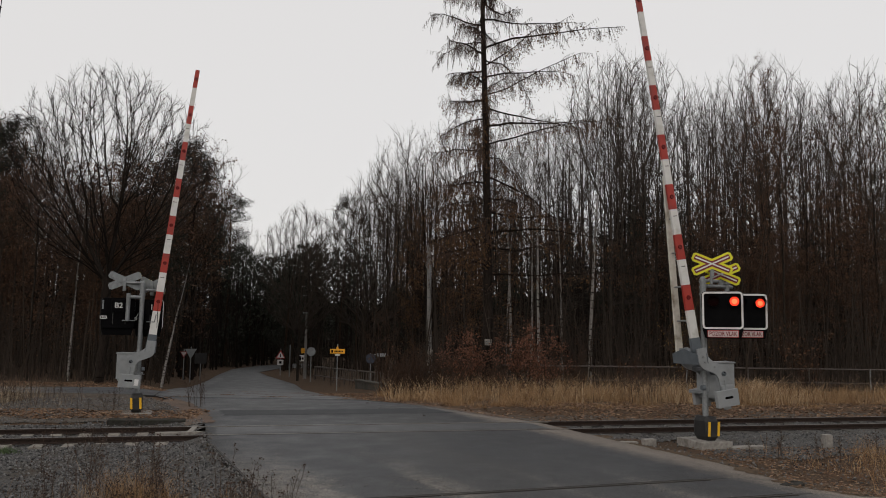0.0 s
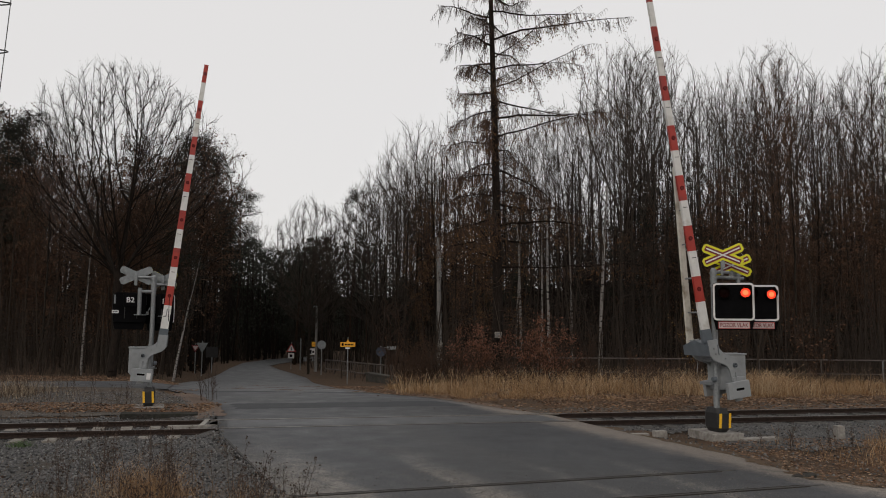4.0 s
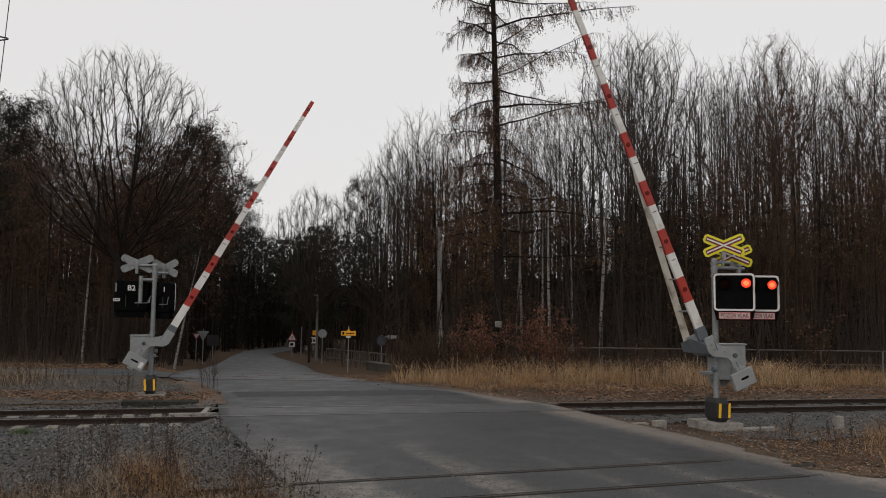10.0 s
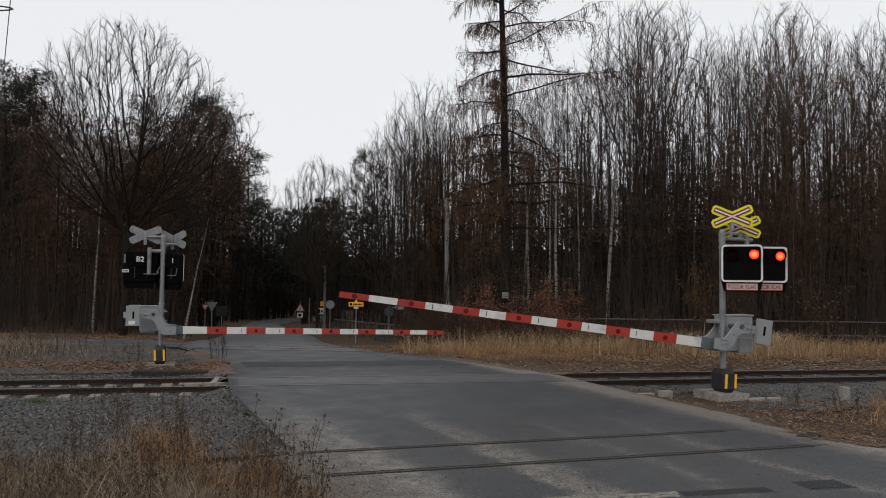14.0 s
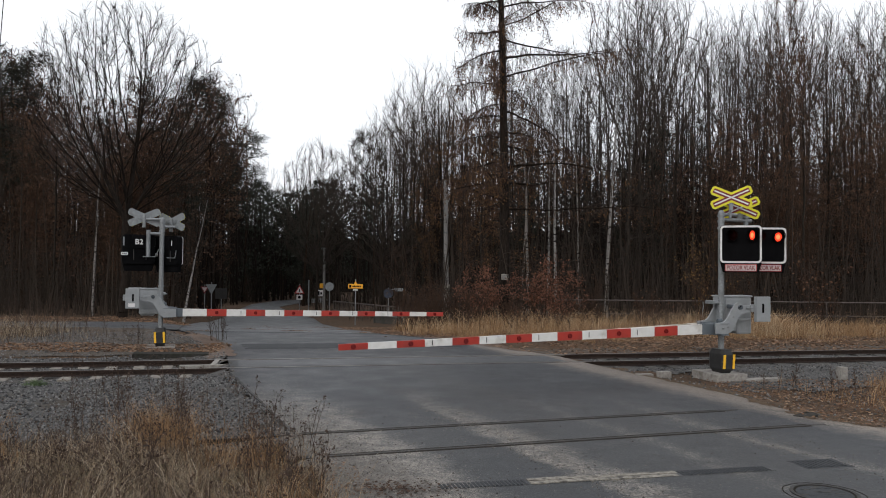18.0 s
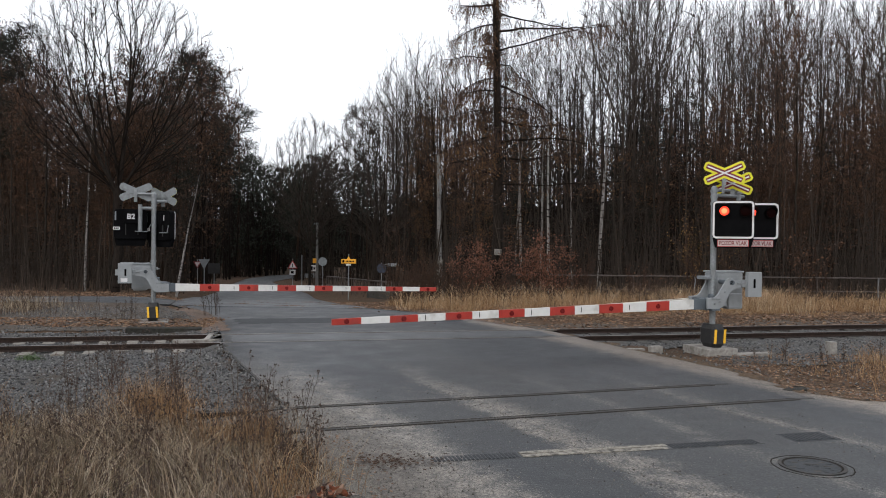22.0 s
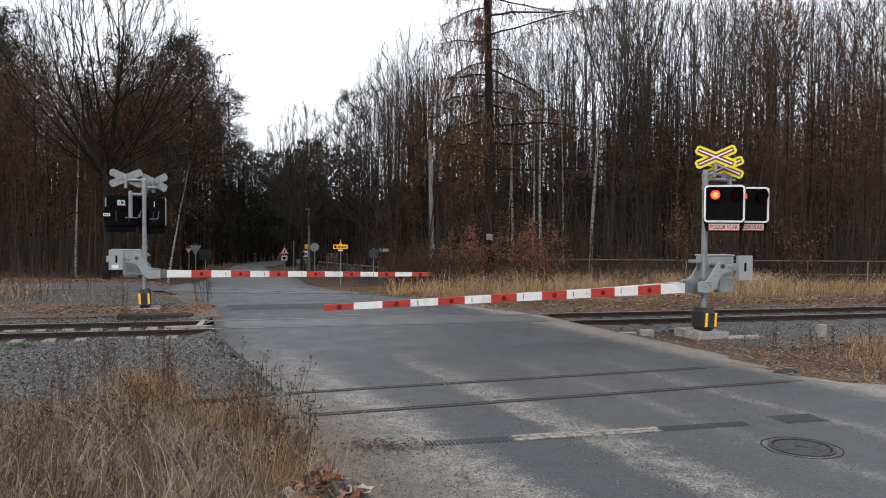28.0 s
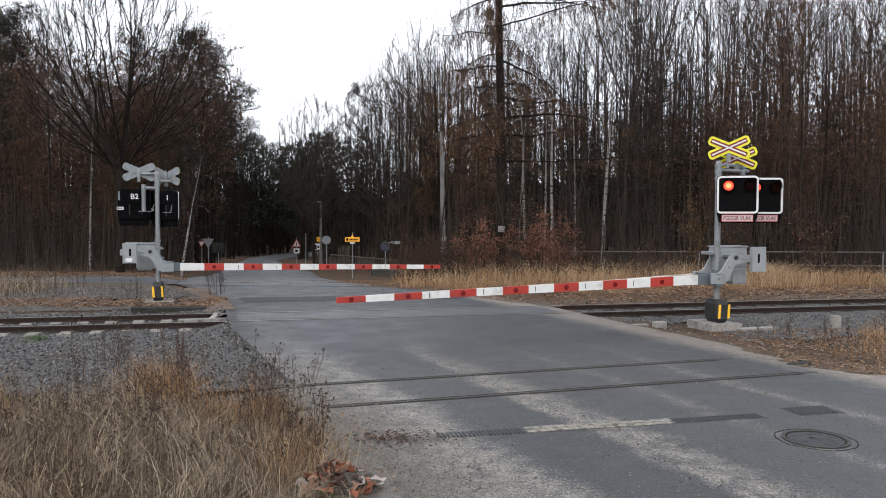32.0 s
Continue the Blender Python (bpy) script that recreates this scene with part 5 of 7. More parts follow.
def woods():
    rng = np.random.default_rng(5)
    kinds = {}
    kinds["bare"] = [plant("bare_tree", "tall slender bare deciduous tree at the wood's edge", "tree", "bare trees", bare_tree(100 + i, z0=z, stem=st, wide=w)[0])
                     for i, (z, st, w) in enumerate(((0.44, 0.5, 2.2), (0.4, 0.62, 2.0), (0.5, 0.48, 2.6), (0.42, 0.42, 2.8), (0.36, 0.55, 2.4), (0.5, 0.7, 1.8)))]
    kinds["round"] = [plant("bare_tree", "bare tree with a rounded crown beyond the bend", "tree", "bare trees", round_tree(150))]
    kinds["brown"] = [plant("oak_tree", "young oak still holding brown withered leaves", "tree", "brown-leaved oaks", leafy_tree(140 + i, LEAF_BROWN, 3400, 0.062, twig=TWIG_RED, z0=0.2, stem=0.7, wide=2.8, n=600, up=0.2))
                      for i in range(2)]
    kinds["rusty"] = [plant("larch_tree", "young larch with rusty orange-brown needles", "tree", "young larches", leafy_tree(146, LARCH_RUST, 5600, 0.05, twig=TWIG_RED, z0=0.15, stem=0.85, wide=2.4, n=500, up=0.0))]
    kinds["birch"] = [plant("birch_tree", "slender birch with white bark and bare twigs", "tree", "birches", birch_tree(160 + i)) for i in range(2)]
    kinds["pine"] = [plant("pine_tree", "dark green pine with a bare lower trunk", "tree", "pines", pine_tree(170 + i)) for i in range(2)]
    kinds["spruce"] = [plant("spruce_tree", "dark spruce with boughs to the ground", "tree", "spruces", pine_tree(180, bare=0.12, wide=3.0, cone=0.88, clumps=11))]
    used = set()

    def put(kind, x, y, h, width=1.0):
        proto = kinds[kind][rng.integers(len(kinds[kind]))]
        s = h / 16.0
        m = pose(x, y, height_at(x, y), 0, 0, rng.uniform(0, 360)) @ Matrix.Diagonal((s * width, s * width, s, 1))
        if proto.name not in used:
            used.add(proto.name)
            proto.matrix_basis = m
        else:
            copy_thing(proto, Matrix.Identity(4)).matrix_basis = m

    def by_bearing(kind, a, d, f=1.0, width=1.0):
        if -0.024 < a < 0.012 and d < 57:
            d += 18
        if -0.325 < a < -0.285 and d < 60:
            d += 25
        if far_left(d) - 1.5 < a * d < far_right(d) + 1.2:
            a = (far_right(d) + 1.5 + rng.uniform(0, 3)) / d if a * d > (far_left(d) + far_right(d)) / 2 else (far_left(d) - 1.5 - rng.uniform(0, 3)) / d
        y = d
        x = a * d
        h = 2.3 + float(np.interp(a, SKY_A, SKY_S)) * d * f - height_at(x, y)
        put(kind, x, y, max(h, 3.0), width)

    # named trees that stand out
    for kind, a, d, f, w in (("birch", 0.2025, 39, 0.95, 1.0), ("birch", 0.138, 39, 0.92, 0.9), ("birch", 0.127, 42, 0.85, 0.8), ("birch", 0.166, 44, 0.85, 0.7), ("birch", -0.464, 36, 0.72, 0.9),
                             ("brown", 0.438, 37, 1.0, 0.45), ("pine", -0.12, 76, 1.06, 0.5), ("pine", -0.098, 84, 0.8, 0.6), ("spruce", -0.146, 96, 0.75, 0.6),
                             ("spruce", -0.262, 60, 0.85, 0.5), ("spruce", -0.245, 70, 0.95, 0.5), ("round", -0.172, 64, 1.15, 0.9), ("bare", 0.41, 44, 1.0, 0.8), ("bare", -0.03, 62, 0.95, 1.1), ("bare", -0.022, 66, 0.9, 1.1), ("spruce", -0.045, 78, 0.6, 0.8), ("bare", -0.05, 58, 0.98, 1.0), ("bare", -0.075, 55, 0.95, 1.1),
                             ("bare", -0.06, 50, 0.93, 1.0), ("pine", -0.315, 44, 0.98, 0.95), ("pine", -0.338, 47, 0.92, 1.0), ("pine", -0.293, 50, 0.98, 0.9), ("pine", -0.555, 44, 0.9, 1.1), ("pine", -0.6, 42, 0.92, 1.2),
                             ("brown", -0.31, 40.5, 0.82, 0.9), ("brown", -0.28, 45, 0.86, 0.7), ("brown", -0.34, 39, 0.62, 1.0), ("brown", -0.46, 38.5, 0.66, 1.0), ("brown", -0.5, 37.5, 0.7, 1.1),
                             ("rusty", -0.028, 60, 0.62, 0.75), ("rusty", 0.014, 58, 0.7, 0.7), ("rusty", 0.045, 42, 0.55, 0.6), ("brown", 0.025, 44, 0.5, 0.7), ("birch", -0.66, 26, 1.6, 1.1), ("brown", -0.54, 40, 0.6, 1.1), ("brown", -0.43, 38, 0.5, 1.1)):
        by_bearing(kind, a, d, f, w)
    # the wood on both sides of the road
    for i in range(50):
        a = 0.0 + 0.62 * ((i * 0.618 + 0.13) % 1.0) + rng.uniform(-0.01, 0.01)
        d = 37 + 32 * (i / 74) ** 1.1 + rng.uniform(-1, 1)
        leafy = rng.uniform() < (0.3 if a > 0.4 else 0.12)
        k = "brown" if leafy else ("birch" if rng.uniform() < 0.08 and a < 0.3 else "bare")
        by_bearing(k, a, d, rng.uniform(0.8, 1.06) if not leafy else rng.uniform(0.35, 0.8), rng.uniform(0.8, 1.15))
    for i in range(12):
        by_bearing("bare", rng.uniform(0.2, 0.63), rng.uniform(38, 66), rng.uniform(0.85, 1.05), rng.uniform(0.9, 1.2))
    for i in range(4):
        by_bearing("brown", 0.4 + 0.055 * i, rng.uniform(46, 54), rng.uniform(0.7, 0.95), rng.uniform(0.6, 0.9))
    for i in range(10):
        by_bearing("brown", rng.uniform(0.3, 0.62), rng.uniform(37, 44), rng.uniform(0.25, 0.6), rng.uniform(0.8, 1.2))
    for i in range(24):
        by_bearing("spruce", rng.uniform(0.03, 0.6), rng.uniform(54, 74), rng.uniform(0.36, 0.62), rng.uniform(0.6, 0.85))
    for i in range(20):
        a = rng.uniform(-0.285, -0.15)
        by_bearing(rng.choice(["spruce", "pine", "pine", "bare"]), a, rng.uniform(88, 122) + (12 if a < -0.2 else 0), rng.uniform(0.6, 1.0), rng.uniform(0.8, 1.2))
    for i in range(13):
        a = rng.uniform(-0.2, 0.0)
        d = 60 + 45 * rng.uniform() + 30 * max(0, -a - 0.08)
        if -0.27 < a < -0.19:
            d += 40
        by_bearing(rng.choice(["bare", "bare", "bare", "round"]), a, d, rng.uniform(0.65, 1.0), rng.uniform(0.8, 1.2))
    for i in range(62):
        a = rng.uniform(-0.74, -0.265)
        d = 36 + 30 * (i / 62) + rng.uniform(-1, 1) + (8 if a > -0.31 else 0)
        low = 0.72 if -0.46 < a < -0.345 else 1.0
        by_bearing(rng.choice(["pine", "brown", "brown", "brown", "bare", "bare"]), a, d, rng.uniform(0.6, 1.0) * low, rng.uniform(0.9, 1.3))
    leaning = copy_thing(kinds["birch"][0], Matrix.Identity(4))
    leaning.matrix_basis = pose(-12.75, 37, height_at(-12.75, 37), 0, 9.5, 40) @ Matrix.Diagonal((0.6, 0.6, 0.4, 1))
    plant("larch_tree", "very tall bare larch with long level boughs", "tree", "", larch_tree(31), pose(2.42, 34, height_at(2.42, 34), 0, 0, 0))
    plant("oak_tree", "broad bare oak with rising dark limbs", "tree", "", oak_tree(22), pose(-14.6, 34.6, height_at(-14.6, 34.6), 0, 0, 0))
    # shrubs along the edge
    for x, y, h, n, leaf, cnt, sz, wd in ((1.35, 32.5, 2.6, 12, LEAF_RUST, 2600, 0.042, 0.45), (3.9, 32.0, 3.0, 12, LEAF_RUST, 2800, 0.042, 0.45), (4.6, 31.0, 1.9, 9, LEAF_RUST, 1000, 0.032, 0.5),
                                          (9.9, 30.6, 3.6, 8, LEAF_YELLOW, 420, 0.03, 0.25), (-0.6, 30.8, 1.9, 22, None, 0, 0, 0.6), (-1.5, 30.2, 1.5, 18, None, 0, 0, 0.6), (2.6, 30.2, 1.4, 16, LEAF_BROWN, 300, 0.03, 0.6), (5.6, 30.4, 1.3, 14, None, 0, 0, 0.6), (-1.0, 32.0, 2.4, 16, LEAF_BROWN, 200, 0.03, 0.5), (0.6, 30.4, 1.9, 16, None, 0, 0, 0.5), (7.6, 29.6, 1.7, 12, LEAF_BROWN, 120, 0.04, 0.45),
                                          (12.5, 33, 2.6, 10, None, 0, 0, 0.4), (-2.2, 33, 5.6, 4, None, 0, 0, 0.28), (16.0, 33, 3.2, 10, LEAF_BROWN, 300, 0.06, 0.4), (6.0, 33.5, 2.4, 10, None, 0, 0, 0.4)):
        plant("shrub", "bare twiggy shrub in dry grass" if not leaf else "shrub with clinging withered leaves", "shrub", "shrubs", shrub(int(x * 10 + 400), h, n, leaf, cnt or 1, sz, wd), pose(x, y, height_at(x, y)))


def far_woods():
    rng = np.random.default_rng(8)
    # trunks and twigs deep in the wood, too many to count
    n = 1600
    a = np.concatenate([rng.uniform(-0.8, -0.29, n // 3), rng.uniform(-0.03, 0.8, n // 2), rng.uniform(-0.29, 0.0, n - n // 3 - n // 2)])
    d = rng.uniform(58, 105, n)
    d[n // 3 + n // 2:] += 30
    x, y = a * d, d
    x = np.where((x > np.interp(y, [p[1] for p in FAR_LEFT], [p[0] for p in FAR_LEFT]) - 1) & (x < np.interp(y, [p[1] for p in FAR_RIGHT], [p[0] for p in FAR_RIGHT]) + 1), x - 10, x)
    z = land(x, y)
    h = 2.3 + np.interp(a, SKY_A, SKY_S) * d * (0.25 + 0.55 * rng.uniform(0, 1, n) ** 1.6) - z
    p0 = np.stack([x, y, z - 0.3], -1)
    p1 = np.stack([x + rng.normal(size=n) * 0.6, y + rng.normal(size=n) * 0.6, z + h], -1)
    r = rng.uniform(0.07, 0.17, n)
    pairs = [tubes(p0, p1, r, r * 0.25, 4)]
    k = 16
    f = rng.uniform(0.25, 1.0, (n, k))
    q0 = p0[:, None] * (1 - f[..., None]) + p1[:, None] * f[..., None]
    way = rng.normal(size=(n, k, 3)) * (1, 1, 0.5) + (0, 0, 0.9)
    way /= np.linalg.norm(way, axis=-1, keepdims=True)
    q1 = q0 + way * rng.uniform(0.8, 2.6, (n, k, 1))
    pairs.append(tubes(q0.reshape(-1, 3), q1.reshape(-1, 3), np.full(n * k, 0.03), np.full(n * k, 0.008), 3))
    j = 2
    g = rng.uniform(0.3, 1, (n, k, j))
    s0 = q0[:, :, None] * (1 - g[..., None]) + q1[:, :, None] * g[..., None]
    w2 = rng.normal(size=(n, k, j, 3)) + (0, 0, 0.5)
    w2 /= np.linalg.norm(w2, axis=-1, keepdims=True)
    s1 = s0 + w2 * rng.uniform(0.5, 1.3, (n, k, j, 1))
    pairs.append(tubes(s0.reshape(-1, 3), s1.reshape(-1, 3), np.full(n * k * j, 0.014), np.full(n * k * j, 0.006), 3))
    v, f = merged(pairs)
    tagged(new("woodland", array_mesh("woodland", v, f, BARK_DARK)), "deep bare woodland of countless thin trunks", "woods", "", "stuff")
    # withered foliage and needles between the deep trunks, and dark flakes for their shade
    for name, label, k, a0, a1, d0, d1, slope, size, mat_ in (("thicket", "dense brown withered foliage in the depth of the wood", 32000, -0.78, -0.335, 43, 62, 0.215, 0.09, LEAF_BROWN),
                                                             ("thicket", "brown withered foliage in the depth of the wood", 6500, 0.33, 0.68, 40, 60, 0.2, 0.075, LEAF_BROWN),
                                                             ("thicket", "dark evergreen thicket beyond the road's bend", 22000, -0.3, -0.06, 96, 128, 0.1, 0.2, NEEDLES),
                                                             ("thicket", "sparse brown foliage under bare trees", 6000, -0.05, 0.4, 46, 66, 0.12, 0.075, LEAF_BROWN),
                                                             ("thicket", "dark evergreens in the depth of the wood", 30000, 0.0, 0.72, 86, 122, 0.13, 0.2, NEEDLES),
                                                             ("thicket", "loose dark flakes standing in for shade deep in the wood", 40000, -0.03, 0.72, 84, 120, 0.18, 0.14, TWIG)):
        clumps = k // 45
        ca, cd = rng.uniform(a0, a1, clumps), rng.uniform(d0, d1, clumps)
        ch = rng.uniform(0.0, 1.0, clumps) ** (1.9 if mat_ is TWIG else 0.8)
        i = rng.integers(0, clumps, k)
        spread = 0.02 * cd[i]
        px = ca[i] * cd[i] + rng.normal(size=k) * spread
        py = cd[i] + rng.normal(size=k) * spread
        gz = land(px, py)
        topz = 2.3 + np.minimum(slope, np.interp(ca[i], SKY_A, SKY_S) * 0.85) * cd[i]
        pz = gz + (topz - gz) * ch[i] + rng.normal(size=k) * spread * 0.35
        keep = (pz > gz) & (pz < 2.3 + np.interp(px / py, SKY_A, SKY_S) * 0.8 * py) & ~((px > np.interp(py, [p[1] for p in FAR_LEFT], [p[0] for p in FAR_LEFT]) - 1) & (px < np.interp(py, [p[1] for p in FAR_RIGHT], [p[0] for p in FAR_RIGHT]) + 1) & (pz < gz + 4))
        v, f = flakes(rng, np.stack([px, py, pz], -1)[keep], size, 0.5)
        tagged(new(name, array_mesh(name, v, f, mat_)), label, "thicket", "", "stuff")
    # a sheet closes the view, the far wood's shade in its near-black colour
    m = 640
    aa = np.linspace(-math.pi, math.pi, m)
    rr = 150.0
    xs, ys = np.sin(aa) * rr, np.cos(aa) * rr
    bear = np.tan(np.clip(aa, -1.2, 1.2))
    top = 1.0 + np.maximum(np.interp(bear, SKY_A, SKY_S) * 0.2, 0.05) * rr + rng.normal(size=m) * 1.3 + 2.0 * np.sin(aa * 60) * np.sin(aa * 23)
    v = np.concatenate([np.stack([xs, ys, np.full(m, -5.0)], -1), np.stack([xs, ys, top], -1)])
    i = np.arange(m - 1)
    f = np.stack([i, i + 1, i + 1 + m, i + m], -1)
    tagged(new("backdrop", array_mesh("backdrop", v, f, WOODS_FAR_SHADE)), "distant woodland sheet with its shade in the colour", "backdrop", "", "structure")


def undergrowth():
    rng = np.random.default_rng(12)
    n = 3000
    a = np.concatenate([rng.uniform(-0.02, 0.72, n // 2), rng.uniform(-0.72, -0.335, n // 3), rng.uniform(-0.3, 0.0, n - n // 2 - n // 3)])
    d = np.concatenate([rng.uniform(33, 50, n // 2), rng.uniform(35, 52, n // 3), rng.uniform(50, 100, n - n // 2 - n // 3)])
    far_road = (a > -0.31) & (a < -0.13)
    d = np.where(far_road, np.maximum(d, 60 + 40 * np.clip((-0.13 - a) / 0.08, 0, 1)), d)
    x, y = a * d, d
    x = np.where((x > np.interp(y, [p[1] for p in FAR_LEFT], [p[0] for p in FAR_LEFT]) - 1) & (x < np.interp(y, [p[1] for p in FAR_RIGHT], [p[0] for p in FAR_RIGHT]) + 1), x - 9, x)
    z = land(x, y)
    h = rng.gamma(2.2, 1.0, n) + 0.5
    p0 = np.stack([x, y, z - 0.1], -1)
    p1 = p0 + np.stack([rng.normal(size=n) * 0.12 * h, rng.normal(size=n) * 0.12 * h, h], -1)
    r = 0.006 + 0.006 * h
    pairs = [tubes(p0, p1, r, r * 0.3, 3)]
    k = 5
    f = rng.uniform(0.2, 1.0, (n, k))
    q0 = p0[:, None] * (1 - f[..., None]) + p1[:, None] * f[..., None]
    way = rng.normal(size=(n, k, 3)) * (1, 1, 0.4) + (0, 0, 0.8)
    q1 = q0 + way * (0.16 * h)[:, None, None]
    pairs.append(tubes(q0.reshape(-1, 3), q1.reshape(-1, 3), np.full(n * k, 0.008), np.full(n * k, 0.004), 3))
    v, f = merged(pairs)
    tagged(new("undergrowth", array_mesh("undergrowth", v, f, TWIG)), "thin bare saplings and brushwood under the trees", "undergrowth", "", "stuff")


def blades(rng, x, y, height, width, bend=0.35, out=None):
    """Bent grass blades, two quads each."""
    n = len(x)
    z = land(x, y) - 0.02
    th = rng.uniform(0, math.tau, n) if out is None else out + rng.normal(size=n) * 0.7
    lean = np.stack([np.cos(th), np.sin(th)], -1) * (height * bend * rng.uniform(0.2, 1.5, n))[:, None]
    side_a = rng.uniform(0, math.tau, n)
    s = np.stack([np.cos(side_a), np.sin(side_a)], -1) * (width / 2)[:, None]
    base = np.stack([x, y], -1)
    mid, top = base + lean * 0.3, base + lean
    zz = (z, z + height * 0.55, z + height * rng.uniform(0.75, 1.0, n))
    v = np.stack([np.column_stack([base - s, zz[0]]), np.column_stack([base + s, zz[0]]), np.column_stack([mid + s * 0.8, zz[1]]), np.column_stack([mid - s * 0.8, zz[1]]),
                  np.column_stack([top + s * 0.25, zz[2]]), np.column_stack([top - s * 0.25, zz[2]])], 1).reshape(-1, 3)
    k = np.arange(n)[:, None] * 6
    f = np.concatenate([k + (0, 1, 2, 3), k + (3, 2, 4, 5)], 0)
    return v, f


def clustered(rng, n, x0, x1, y0, y1, clumps, spread, keep):
    cx, cy = rng.uniform(x0, x1, clumps), rng.uniform(y0, y1, clumps)
    i = rng.integers(0, clumps, n)
    x, y = cx[i] + rng.normal(size=n) * spread, cy[i] + rng.normal(size=n) * spread
    ok = keep(x, y)
    return x[ok], y[ok]


def grasses():
    rng = np.random.default_rng(3)
    edge_l = lambda x, y: x < np.interp(y, (4, 5.6, 7.4, 9.2, 10.57, 13), (-0.45, -0.6, -0.95, -1.75, -2.4, -4.2))
    # long grass by the standpoint: thin tangled blades that lean every way
    for name, label, mat_, n, h0, h1, bend in (("long_grass", "tangled pale dry grass by the roadside", GRASS_BROWN, 46000, 0.16, 0.5, 0.75),
                                              ("matted_grass", "grey-brown dead grass by the roadside", GRASS_DARK, 36000, 0.1, 0.42, 0.95),
                                              ("olive_grass", "half-green grass among dry blades", GRASS_GREEN, 20000, 0.08, 0.34, 0.8)):
        k = 330 if mat_ is GRASS_BROWN else 600
        cx, cy = rng.uniform(-7.5, -0.4, k), rng.uniform(3.4, 9.9, k)
        tall = rng.uniform(0.4, 1.25, k) * (0.85 + 0.25 * np.sin(cx * 1.9 + cy))
        i = rng.integers(0, k, n)
        x, y = cx[i] + rng.normal(size=n) * 0.14, cy[i] + rng.normal(size=n) * 0.14
        ok = edge_l(x + 0.12 * ragged(x, y), y) & (y < 9.75 + 0.35 * np.sin(x * 3) + 0.2 * ragged(x, y))
        x, y, i = x[ok], y[ok], i[ok]
        hgt = rng.uniform(h0, h1, len(x)) * tall[i] * (0.7 + 0.3 * smooth(0.0, 0.7, -off_left(x, y)))
        lean = 1.9 * np.sin(cx[i] * 2.3) + 1.7 * np.cos(cy[i] * 1.9) + rng.normal(size=len(x)) * 0.9
        pair = blades(rng, x, y, hgt, rng.uniform(0.0022, 0.0075, len(x)), bend, lean)
        tagged(new(name, array_mesh(name, *pair, mat_)), label, "grass", "", "stuff")
    # shorter grass round the standpoint
    cx, cy = rng.uniform(-7, 1.2, 420), rng.uniform(-5, 3.6, 420)
    i = rng.integers(0, 420, 420 * 36)
    r, th = np.abs(rng.normal(size=len(i))) * 0.1, rng.uniform(0, math.tau, len(i))
    x, y = cx[i] + r * np.cos(th), cy[i] + r * np.sin(th)
    ok = (off_left(x, y) < -0.2) & (np.hypot(x, y) > 0.5)
    x, y, th = x[ok], y[ok], th[ok]
    pair = blades(rng, x, y, rng.uniform(0.08, 0.3, len(x)), rng.uniform(0.003, 0.006, len(x)), 0.5, th)
    tagged(new("short_grass", array_mesh("short_grass", *pair, GRASS_GREEN)), "short trampled dry grass by the road", "grass", "", "stuff")
    # tall straw tufts
    tx, ty = [], []
    for cx, cy, n, s in ((-3.75, 9.9, 1300, 0.22), (-3.4, 9.3, 500, 0.25), (-5.6, 8.6, 500, 0.4), (-2.2, 8.4, 500, 0.3), (-6.4, 9.6, 400, 0.4), (-1.3, 6.6, 250, 0.25)):
        tx.append(cx + rng.normal(size=n) * s)
        ty.append(cy + rng.normal(size=n) * s * 0.7)
    tx, ty = np.concatenate(tx), np.concatenate(ty)
    v2 = blades(rng, tx, ty, rng.uniform(0.25, 0.8, len(tx)), rng.uniform(0.002, 0.0048, len(tx)), 0.5)
    tagged(new("straw_tufts", array_mesh("straw_tufts", *v2, GRASS_DRY)), "tall golden straw tufts", "grass", "", "stuff")
    # the strip of straw beyond the rails

    def beyond(x, y):
        s, u = in_track(x, y)
        return (s > 4.5 + 0.7 * np.sin(x * 0.9) + 0.4 * np.sin(x * 2.3 + 1)) & (x > np.interp(y, (22, 25.2, 28, 32), (1.9, 0.2, -1.6, -2.6)))
    cx, cy = rng.uniform(-2, 34, 1700), rng.uniform(22, 33, 1700)
    ok = beyond(cx, cy)
    cx, cy = cx[ok], cy[ok]
    i = rng.integers(0, len(cx), 78000)
    tall = rng.uniform(0.3, 1.25, len(cx)) * (0.65 + 0.4 * np.sin(cx * 0.8) * np.sin(cy * 1.3))
    r, th = np.abs(rng.normal(size=len(i))) * 0.24, rng.uniform(0, math.tau, len(i))
    x, y = cx[i] + r * np.cos(th), cy[i] + r * np.sin(th)
    s, u = in_track(x, y)
    hgt = rng.uniform(0.15, 0.6, len(x)) * (0.45 + 0.85 * smooth(4.5, 8, s)) * tall[i]
    v3 = blades(rng, x, y, hgt, rng.uniform(0.004, 0.011, len(x)), 0.95, th)
    tagged(new("straw_verge", array_mesh("straw_verge", *v3, GRASS_DRY)), "pale straw-coloured grass along the line", "grass", "", "stuff")
    # reeds and plumes at the fence
    x = np.concatenate([rng.normal(11.6, 0.6, 1500), rng.normal(8.6, 0.8, 700), rng.uniform(4, 30, 1500), rng.uniform(-1.6, 9, 1500)])
    y = 27.2 + 0.18 * (x - 4) * 0.3 + rng.normal(size=len(x)) * 0.8
    y[-1500:] = rng.uniform(26.6, 30.8, 1500)
    v4 = blades(rng, x, y, rng.uniform(0.3, 1.05, len(x)), rng.uniform(0.005, 0.013, len(x)), 0.7)
